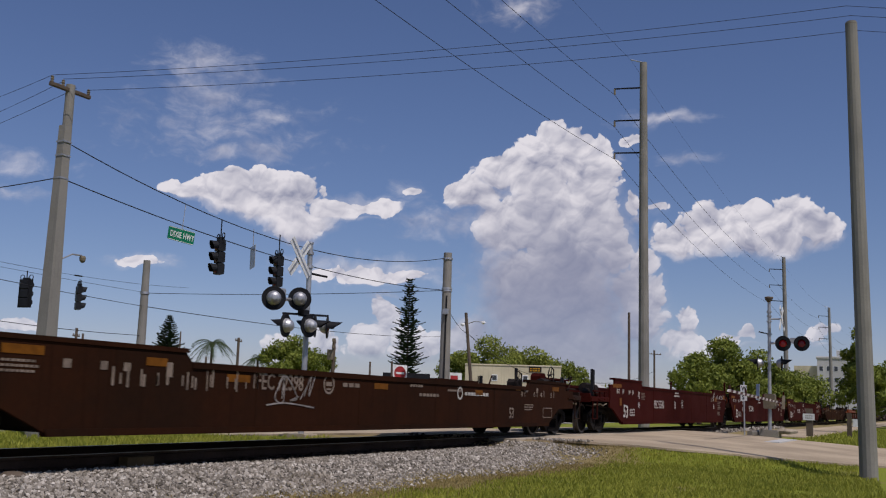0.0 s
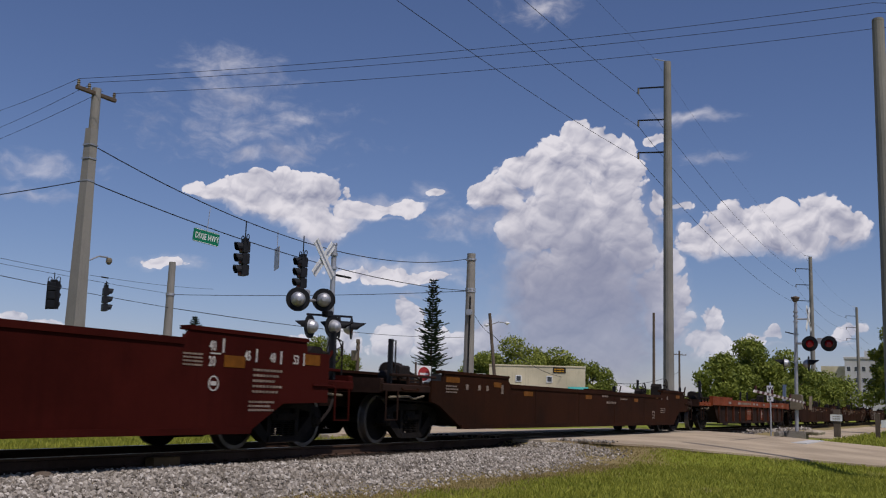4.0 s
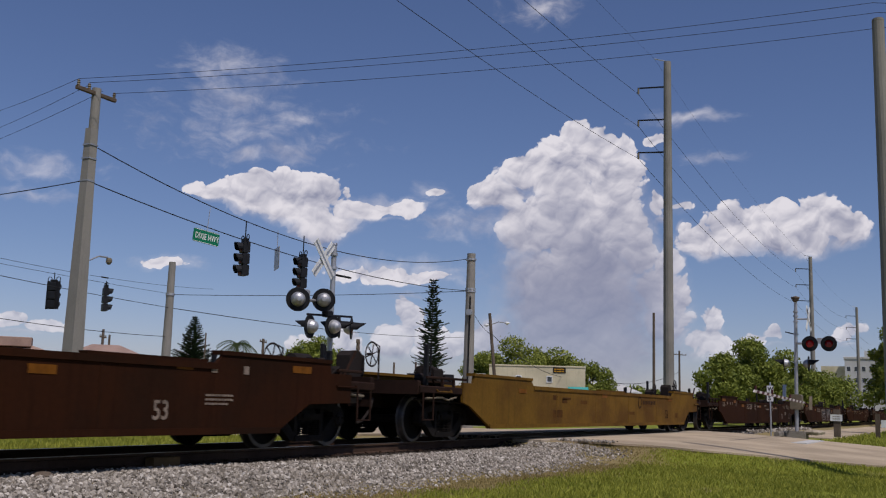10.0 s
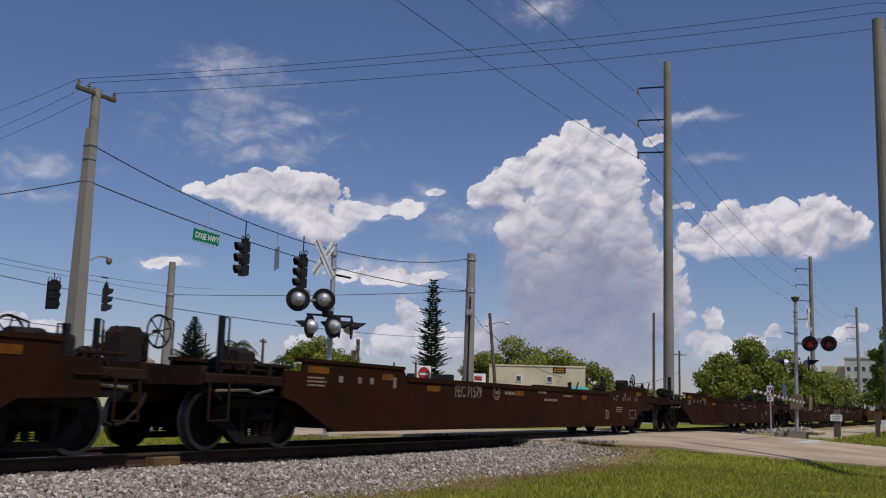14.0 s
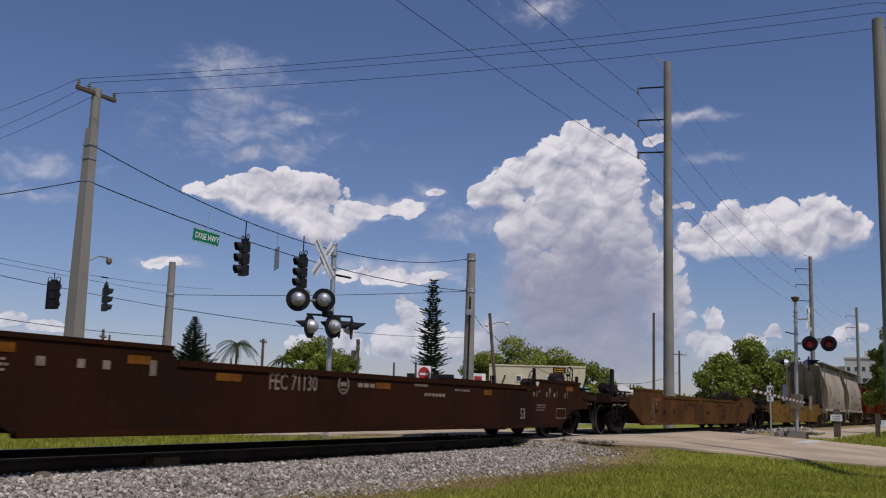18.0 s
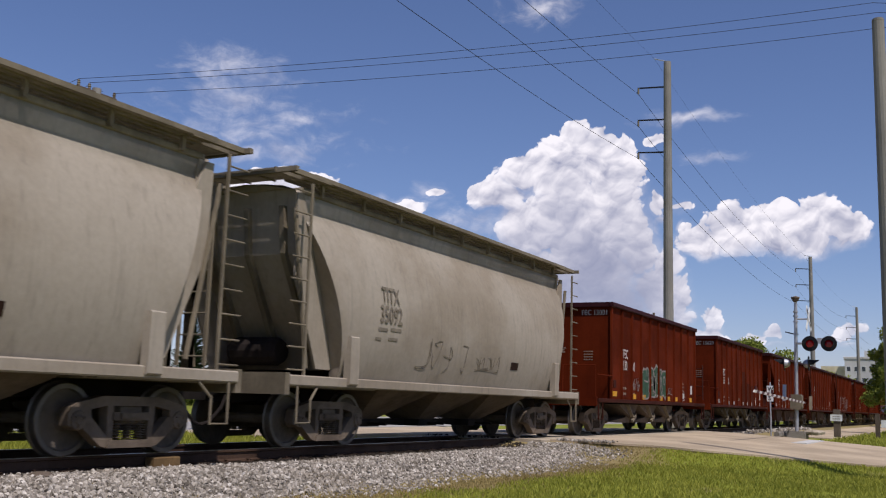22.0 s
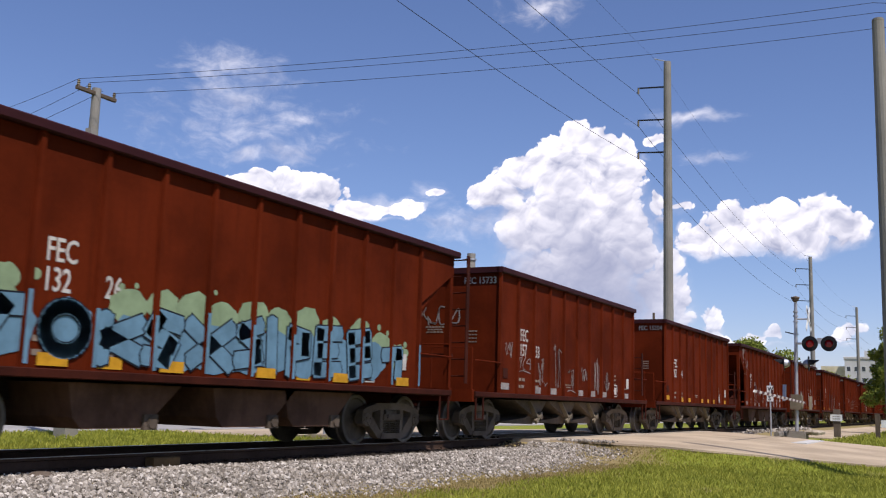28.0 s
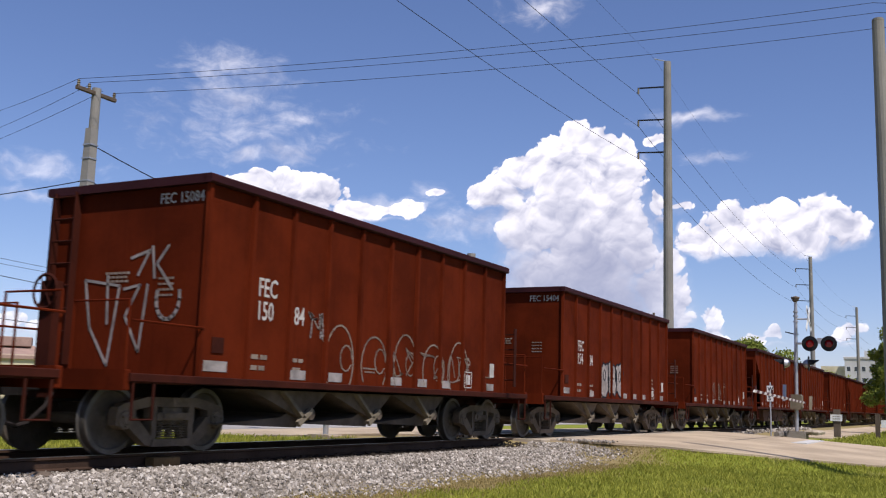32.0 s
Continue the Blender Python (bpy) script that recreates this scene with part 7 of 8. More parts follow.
def scribble(body, x, z, w, h, seed, mat=None, width=0.03, m=None, name="graffiti", letters=5):
    """Sprayed writing that cannot be read: runs of hooks and loops."""
    rng = random.Random(seed)
    s = form()
    cw = w / letters
    for i in range(letters):
        x0, x1 = x + cw * (i - 0.12), x + cw * (i + 1.12)
        keys = [(rng.uniform(x0, x1), z + h * rng.choice((0.02, 0.12, 0.5, 0.85, 1.0)) + h * rng.uniform(-0.08, 0.08)) for _ in range(5)]
        stroke(s, flowing(keys), width * rng.uniform(0.6, 0.85))
    if rng.random() < 0.5:
        stroke(s, flowing([(x, z - h * 0.12), (x + w * 0.4, z - h * 0.05), (x + w, z - h * 0.18)]), width * 0.8)
    return tagged(part(name, s, mat or SPRAY, body, "", m or side_pose(0, PANEL, 0)), kind="stuff")


def flowing(keys, n=6):
    """A curve that swings through points of a plane."""
    out = []
    for i in range(len(keys) - 1):
        a, b, c, d = keys[max(i - 1, 0)], keys[i], keys[i + 1], keys[min(i + 2, len(keys) - 1)]
        for j in range(n):
            t = j / n
            out.append(tuple(0.5 * (2 * q + (r - p) * t + (2 * p - 5 * q + 4 * r - u) * t * t + (3 * q - p - 3 * r + u) * t ** 3) for p, q, r, u in zip(a, b, c, d)))
    return out + [keys[-1]]


def bubble(body, x, z, w, h, seed, fill, line, m, width=0.05):
    """One fat sprayed letter: a rounded filled shape, its outline and an inner mark."""
    rng = random.Random(seed)
    pts = []
    for i in range(18):
        a = 2 * math.pi * i / 18
        r = 0.5 * (1 + 0.14 * math.sin(2 * a + rng.uniform(0, 6)) + 0.08 * math.sin(3 * a + rng.uniform(0, 6)))
        pts.append((x + w * (0.5 + r * math.copysign(abs(math.cos(a)) ** 0.7, math.cos(a))), z + h * (0.5 + r * math.copysign(abs(math.sin(a)) ** 0.7, math.sin(a)))))
    if fill:
        part("graffiti", form().prism(pts, "z", 0, 0.002), fill, body, "", m)
    s = form()
    stroke(s, pts + pts[:1], width, 0.005)
    cx, cz = x + w * 0.5, z + h * 0.5
    k = rng.randrange(3)
    if k == 0:
        stroke(s, arc(cx, cz + h * 0.1, w * 0.14, h * 0.16, 0, 360, 9), width * 0.8, 0.005)
    elif k == 1:
        stroke(s, [(cx, z + h * 0.12), (cx - w * 0.04, cz)], width * 0.8, 0.005)
        stroke(s, arc(cx + w * 0.02, cz + h * 0.2, w * 0.14, h * 0.1, -60, 200, 7), width * 0.8, 0.005)
    else:
        stroke(s, [(cx - w * 0.2, cz + h * 0.05), (cx + w * 0.18, cz + h * 0.02)], width * 0.8, 0.005)
        stroke(s, [(cx + w * 0.05, z + h * 0.9), (cx + w * 0.1, cz + h * 0.2)], width * 0.8, 0.005)
    tagged(part("graffiti_outline", s, line, body, "", m), kind="stuff")


def well_marks(car, L, number, z0=0.93, x0=8.1, size=0.36, mat=DECAL_WORN, d=0.0, big="53", emblem=True):
    b = body_of(car)
    m = side_pose(0, SIDE, 0)
    if number:
        lettering(number, size, mat, b, side_pose(x0, SIDE, z0), 0.80, 0.010)
    if emblem:
        r = 0.17
        s = form().lathe([(r * 0.80, 0.0), (r, 0.0), (r, 0.003), (r * 0.80, 0.003), (r * 0.8, 0.0)], "z", (0, 0, 0), 20).box(-0.09, 0.09, -0.03, 0.04, 0, 0.003).box(-0.07, 0.07, -0.1, -0.07, 0, 0.003)
        part("emblem", s, mat, b, "worn round emblem", side_pose(x0 + 2.05, SIDE, z0 + 0.13))
        bars([(x0 + 2.5, z0 + 0.10, 0.6, 0.07)], mat, b, m)
    if big:
        lettering(big, 0.36, mat, b, side_pose(L - 6.0, SIDE, 0.48 + d), 0.85, 0.015)
    for x, w, z in () if mat is DECAL else ((2.9, 0.6, 1.22), (5.2, 0.4, 1.18), (6.9, 0.55, 1.02), (11.2, 0.5, 1.02), (L - 8.0, 0.4, 1.0), (L - 5.6, 0.32, 1.15), (L - 3.0, 0.5, 1.2)):
        part("reflector", form().box(0, w, 0, 0.11, 0, 0.003), AMBER, b, at=side_pose(x, SIDE, z + d))
    rows = [(2.9, 1.13 + d, 0.5, 0.03), (2.9, 1.07 + d, 0.55, 0.03), (2.9, 1.01 + d, 0.5, 0.03), (3.8, 1.09 + d, 0.16, 0.11), (4.4, 1.09 + d, 0.15, 0.11), (4.8, 1.09 + d, 0.15, 0.11), (5.6, 1.04 + d, 0.15, 0.2)]
    rows += [(L - 4.2, 1.13 + d, 0.15, 0.12), (L - 4.9, 1.13 + d, 0.15, 0.12), (L - 5.0, 0.8, 0.6, 0.03), (L - 5.0, 0.74, 0.6, 0.03), (L - 5.0, 0.68, 0.5, 0.03), (L - 9.4, 1.05 + d, 0.7, 0.04), (12.6, 1.10 + d, 0.55, 0.05), (13.0, 0.92 + d, 0.9, 0.06)]
    if mat is not DECAL:
        bars(rows, mat, b, m)
    if emblem:
        for x, word in ((18.45, "40"), (19.30, "45"), (19.80, "48"), (20.55, "53")):
            lettering(word, 0.17, mat, b, side_pose(x, SIDE, 1.02 + d), 0.72, 0.012)
            part("stencil", form().box(0, 0.03, 0, 0.17, 0, 0.003), mat, b, "", side_pose(x + 0.24, SIDE, 1.02 + d))
        s = form().box(0, 0.66, 0, 0.02, 0, 0.003).box(0, 0.66, 0.24, 0.26, 0, 0.003).box(0, 0.02, 0, 0.26, 0, 0.003).box(0.64, 0.66, 0, 0.26, 0, 0.003)
        part("stencil_box", s, mat, b, "", side_pose(20.0, SIDE, 0.49))
    return b


b = well_marks(WELLS["72398"], 23.7, "FEC 72398", x0=7.6)
scribble(b, 7.9, 0.75, 1.3, 0.5, 5, SPRAY, 0.03, side_pose(0, SIDE - 0.003, 0), letters=3)
rng = random.Random(6)
for j in range(4):
    worn = form()
    for i in range(5):
        x = 4.6 + j * 0.75 + rng.uniform(0, 0.7)
        worn.box(x, x + rng.uniform(0.02, 0.05), 0.86 + rng.uniform(0, 0.08), 1.02 + rng.uniform(0, 0.16), 0, 0.002)
    part("graffiti", worn, DECAL_WORN, b, "peeling white paint", side_pose(0, SIDE - 0.003, 0))
part("emblem", form().lathe([(0.10, 0), (0.14, 0), (0.14, 0.003), (0.1, 0.003)], "z", (0, 0, 0), 16), DECAL, b, "worn round emblem", side_pose(14.9, SIDE, 1.02))
bars([(15.15, 0.98, 1.3, 0.07)], DECAL, b, side_pose(0, SIDE, 0))
for key, x0, d in (("b", 7.7, 0.30), ("c", 5.2, 0.30), ("a", 5.2, 0.30)):
    car = WELLS[key]
    L = {"b": 22.5, "c": 20.4, "a": 21.8}[key]
    b = well_marks(car, L, "FEC 55540", 0.83, x0, 0.40, DECAL, d, "", False)
    f = 2.35 if key == "b" else 0.0
    e = L - (20.4 if key == "c" else 22.5 if key == "b" else 21.8) + (L - 22.5)
    tilt = Matrix(((1, 0.16, 0, 0), (0, 1, 0, 0), (0, 0, 1, 0), (0, 0, 0, 1)))
    lettering("53", 0.56, DECAL, b, side_pose(f + 1.38, SIDE, 0.52) @ tilt, 0.82, 0.02)
    s = form().box(0, 0.58, 0, 0.02, 0, 0.003).box(0, 0.58, 0.21, 0.23, 0, 0.003).box(0, 0.02, 0, 0.23, 0, 0.003).box(0.56, 0.58, 0, 0.23, 0, 0.003)
    for r in range(3):
        s.box(0.06, 0.52 - 0.06 * r, 0.045 + 0.055 * r, 0.07 + 0.055 * r, 0, 0.003)
    part("stencil_box", s, DECAL, b, "", side_pose(f + 2.16, SIDE, 0.55))
    lettering("125 T", 0.20, DECAL, b, side_pose(f + 0.63, SIDE, 1.27), 0.72, 0.015)
    for x, word in ((1.30, "53"), (2.05, "48"), (2.47, "45")):
        part("stencil", form().box(0, 0.035, 0, 0.16, 0, 0.003), DECAL, b, "", side_pose(f + x, SIDE, 1.25))
        lettering(word, 0.16, DECAL, b, side_pose(f + x + 0.06, SIDE, 1.29), 0.75, 0.012)
    part("stencil", form().box(0, 0.035, 0, 0.18, 0, 0.003), DECAL, b, "", side_pose(f + 3.22, SIDE, 1.20))
    lettering("40", 0.15, DECAL, b, side_pose(f + 3.28, SIDE, 1.28), 0.75, 0.012)
    lettering("20", 0.15, DECAL, b, side_pose(f + 3.28, SIDE, 1.14), 0.75, 0.012)
    bars([(f + 3.6, 1.32 - 0.05 * r, 0.5 - 0.07 * (r % 2), 0.025) for r in range(5)], DECAL_WORN, b, side_pose(0, SIDE, 0))
    part("stencil_ring", form().lathe([(0.085, 0), (0.105, 0), (0.105, 0.003), (0.085, 0.003), (0.085, 0)], "z", (0, 0, 0), 18).box(-0.05, 0.05, -0.03, 0.03, 0, 0.003), DECAL, b, "", side_pose(f + 3.3, SIDE, 0.92))
    part("card_holder", form().box(0, 0.2, 0, 0.24, 0, 0.006), AMBER, b, "pale yellow card", side_pose(f + 0.98, SIDE, 0.88))
    # the rear end's row of length marks
    o = L - 22.5
    for x, word in ((19.02, "45"), (19.62, "48"), (20.22, "53")):
        lettering(word, 0.20, DECAL, b, side_pose(o + x - 0.02, SIDE, 1.34), 0.72, 0.015)
        part("stencil", form().box(0, 0.035, 0, 0.2, 0, 0.003), DECAL, b, "", side_pose(o + x + 0.24, SIDE, 1.32))
    lettering("40", 0.20, DECAL, b, side_pose(o + 18.22, SIDE, 1.44), 0.72, 0.015)
    lettering("20", 0.20, DECAL, b, side_pose(o + 18.22, SIDE, 1.22), 0.72, 0.015)
    part("stencil", form().box(0, 0.035, 0, 0.2, 0, 0.003), DECAL, b, "", side_pose(o + 18.5, SIDE, 1.42))
    part("stencil", form().box(0, 0.22, 0, 0.02, 0, 0.003), DECAL, b, "", side_pose(o + 18.24, SIDE, 1.39))
    bars([(o + 19.22, 1.19 - 0.08 * r, 0.72 - 0.09 * (r % 3), 0.035) for r in range(5)] + [(o + 19.15, 0.72 - 0.06 * r, 0.62 - 0.1 * (r % 2), 0.03) for r in range(3)] + [(o + 17.7, 1.36 - 0.05 * r, 0.4, 0.025) for r in range(4)], DECAL_WORN, b, side_pose(0, SIDE, 0))
    part("stencil_ring", form().lathe([(0.09, 0), (0.11, 0), (0.11, 0.003), (0.09, 0.003), (0.09, 0)], "z", (0, 0, 0), 18).box(-0.06, 0.06, -0.03, 0.03, 0, 0.003), DECAL, b, "", side_pose(o + 18.35, SIDE, 0.98))
    for x, w in ((18.55, 0.46), (20.5, 0.42)):
        part("reflector", form().box(0, w, 0, 0.17, 0, 0.003), AMBER, b, at=side_pose(o + x, SIDE, 1.22 if x < 19 else 1.34))
    part("reflector", form().box(0, 0.95, 0, 0.12, 0, 0.003), AMBER, b, at=side_pose(f + 0.22, SIDE, 1.45))
    bars([(x0 + 3.2, 1.42, 0.6, 0.05), (x0 + 3.05, 1.30, 0.9, 0.06)], DECAL, b, side_pose(0, SIDE, 0))
    if key != "c":
        lettering(key.upper(), 0.42, DECAL, b, side_pose(x0 + 3.1, SIDE, 0.83), 0.85, 0.015)
        s = form().box(0, 0.22, 0, 0.015, 0, 0.003).box(0, 0.22, 0.285, 0.30, 0, 0.003).box(0, 0.015, 0, 0.3, 0, 0.003).box(0.205, 0.22, 0, 0.3, 0, 0.003).box(0.05, 0.17, 0.08, 0.12, 0, 0.003).box(0.05, 0.17, 0.18, 0.22, 0, 0.003)
        part("stencil_box", s, DECAL, b, "", side_pose(x0 + 4.3, SIDE, 0.88))
for key, num in (("93", ""), ("71763", "FEC 71763"), ("f", "FEC 72603"), ("g", ""), ("72380", "FEC 72369"), ("71958", "FEC 71958"), ("71579", "FEC 71579"), ("l", ""), ("71774", "FEC 71774"), ("71130", "FEC 71130")):
    b = well_marks(WELLS[key], 23.7, num, emblem=bool(num))
    if key in ("72380", "71774"):
        part("emblem", form().lathe([(0.09, 0), (0.13, 0), (0.13, 0.003), (0.09, 0.003)], "z", (0, 0, 0), 16), DECAL_WORN, b, "worn round emblem", side_pose(14.9, SIDE, 1.02))
        bars([(15.1, 0.98, 1.1, 0.06)], DECAL_WORN, b, side_pose(0, SIDE, 0))
    if key == "f":
        scribble(b, 6.35, 0.80, 1.5, 0.36, 64, DECAL_WORN, 0.03, side_pose(0, SIDE - 0.001, 0), letters=6)
        scribble(b, 3.6, 0.78, 1.3, 0.4, 65, DECAL_WORN, 0.04, side_pose(0, SIDE - 0.001, 0), letters=4)
    if key == "g":
        for i, (x, w) in enumerate(((6.9, 0.75), (7.55, 0.75), (8.2, 0.7), (8.8, 0.7))):
            bubble(b, x, 0.40, w, 0.72, 60 + i, None, SPRAY, side_pose(0, SIDE - 0.001, 0), 0.055)
        scribble(b, 4.6, 0.5, 0.9, 0.4, 66, SPRAY, 0.03, side_pose(0, SIDE - 0.001, 0), letters=3)
        scribble(b, 9.9, 0.6, 1.3, 0.4, 67, SPRAY, 0.03, side_pose(0, SIDE - 0.001, 0), letters=4)
        stroke_l = form()
        stroke(stroke_l, [(12.1, 1.05), (12.0, 0.55)], 0.10)
        stroke(stroke_l, [(11.98, 0.47), (11.97, 0.40)], 0.10)
        part("graffiti", stroke_l, SPRAY, b, "", side_pose(0, SIDE - 0.001, 0))
        s = form().lathe([(0.13, 0), (0.19, 0), (0.19, 0.003), (0.13, 0.003)], "z", (0, 0, 0), 18)
        part("emblem", s, DECAL, b, "worn round emblem", side_pose(12.9, SIDE, 1.0))
        bars([(13.2, 0.96, 1.6, 0.10)], DECAL, b, side_pose(0, SIDE, 0))
    if key == "71958":
        for j, x0 in enumerate((10.3, 12.9)):
            for i in range(3):
                bubble(b, x0 + i * 0.62, 0.80, 0.66, 0.42, 70 + i + 5 * j, SPRAY_BLACK, SPRAY, side_pose(0, SIDE - 0.001, 0), 0.035)
                bubble(b, x0 + i * 0.62, 0.34, 0.66, 0.46, 80 + i + 5 * j, None, SPRAY, side_pose(0, SIDE - 0.001, 0), 0.035)
        scribble(b, 15.1, 0.4, 0.8, 0.5, 77, SPRAY, 0.025, side_pose(0, SIDE - 0.001, 0), letters=3)
for key in ("h", "o", "p"):
    b = body_of(WELLS[key])
    lettering("53", 0.40, RUST_MARK, b, side_pose(17.9, SIDE, 0.50), 0.85, 0.015)
    x0 = 14.9 if key == "h" else 9.2
    part("emblem", form().lathe([(0.14, 0), (0.2, 0), (0.2, 0.003), (0.14, 0.003)], "z", (0, 0, 0), 18), RUST_MARK, b, "dark round emblem", side_pose(x0, SIDE, 1.0))
    bars([(x0 + 0.32, 0.94, 1.5, 0.12)], RUST_MARK, b, side_pose(0, SIDE, 0))
    rng = random.Random(key)
    for i in range(9):
        x, z = rng.uniform(4.0, 19.5), rng.uniform(0.45, 1.0)
        part("paint_patch", form().box(x, x + rng.uniform(0.25, 0.8), z, z + rng.uniform(0.05, 0.2), 0, 0.0015), RUSTY if key != "o" else BROWN, b, "rusty scraped patch", side_pose(0, SIDE, 0))
    for x in (5.2, 11.2, 18.3):
        part("reflector", form().box(0, 0.45, 0, 0.10, 0, 0.003), AMBER, b, "", side_pose(x, SIDE, 1.08))
    if key == "o":
        scribble(b, 4.6, 0.45, 0.6, 0.75, 91, SPRAY, 0.02, side_pose(0, SIDE - 0.001, 0), letters=2)
# the orange ribbed car
b = body_of(WELLS["d"])
m = side_pose(0, -1.404, 0)
part("paint_patch", form().box(9.58, 10.90, 0.42, 0.94, 0, 0.003), ORANGE, b, "faded orange panel", m)
part("paint_patch", form().box(13.08, 13.86, 0.42, 0.94, 0, 0.003), ORANGE, b, "faded orange panel", m)
bars([(9.65, 0.78, 1.0, 0.05), (9.65, 0.68, 0.8, 0.04), (7.6, 0.72, 0.5, 0.06)], DECAL_WORN, b, side_pose(0, -1.408, 0))
part("emblem", form().lathe([(0.16, 0), (0.21, 0), (0.21, 0.003), (0.16, 0.003)], "z", (0, 0, 0), 18).box(-0.08, 0.08, -0.06, 0.07, 0, 0.003), DECAL, b, "worn round emblem", side_pose(13.47, -1.408, 0.72))
s = form().box(0, 0.6, 0, 0.025, 0, 0.003).box(0, 0.6, 0.16, 0.18, 0, 0.003).box(0, 0.6, 0.315, 0.34, 0, 0.003).box(0, 0.025, 0, 0.34, 0, 0.003).box(0.28, 0.30, 0, 0.34, 0, 0.003).box(0.575, 0.6, 0, 0.34, 0, 0.003)
part("stencil_box", s, DECAL_WORN, b, "", side_pose(15.87, -1.408, 0.53))
for x, w in ((5.2, 0.5), (7.2, 0.5), (10.63, 0.5), (11.48, 0.42), (13.27, 0.48), (15.18, 0.58), (17.0, 0.5), (18.8, 0.5)):
    part("reflector", form().box(0, w, 0, 0.10, 0, 0.003), SPRAY, b, "dirty white reflector patch", side_pose(x, -1.504, 1.11))
bars([(7.9, 1.12, 2.3, 0.09), (15.95, 1.12, 0.9, 0.06)], DECAL_WORN, b, side_pose(0, -1.504, 0))

# covered hoppers
def shell_half(z):
    t = (z - 1.14) / 3.06
    return 1.02 + 0.50 * math.sin(math.pi * min(1.0, 0.16 + t * 0.92)) ** 0.75


def on_shell(ob, z0, lift):
    """Lay writing on the curved body side."""
    ob.data = ob.data.copy()
    for v in ob.data.vertices:
        v.co.z += shell_half(z0 + v.co.y) + lift
    return ob


FADED = material("faded_grey_stencil", (0.200, 0.168, 0.125), 0.75, grain=(10, 0.35), stain=(3, 0.3), bump=(30, 0.05))
for car, num in ((grey, "35058"), (grey2, "35092")):
    b = body_of(car, "body_shell")
    on_shell(lettering("TITX", 0.40, FADED, b, side_pose(3.22, 0, 2.58), 0.72, 0.015), 2.58, 0.022)
    on_shell(lettering(num, 0.44, FADED, b, side_pose(3.15, 0, 2.21), 0.72, 0.02), 2.21, 0.016)
    for x, z, w, h in ((3.12, 2.05, 0.32, 0.06), (3.55, 2.07, 0.38, 0.06), (3.05, 1.88, 0.2, 0.05), (3.5, 1.90, 0.32, 0.05)):
        on_shell(part("stencil", form().box(0, w, 0, h, 0, 0.003), FADED, b, "", side_pose(x, 0, z)), z, 0.006)
    on_shell(scribble(b, 4.7, 1.45, 2.2, 0.55, 95, FADED, 0.022, side_pose(0, 0, 0), letters=4), 0.0, 0.006)
    on_shell(scribble(b, 7.25, 1.55, 1.2, 0.26, 97, FADED, 0.016, side_pose(0, 0, 0), letters=6), 0.0, 0.006)
    on_shell(part("stencil_box", form().box(0, 0.4, 0, 0.17, 0, 0.003), SOOT, b, "", side_pose(9.08, 0, 1.6)), 1.6, 0.006)

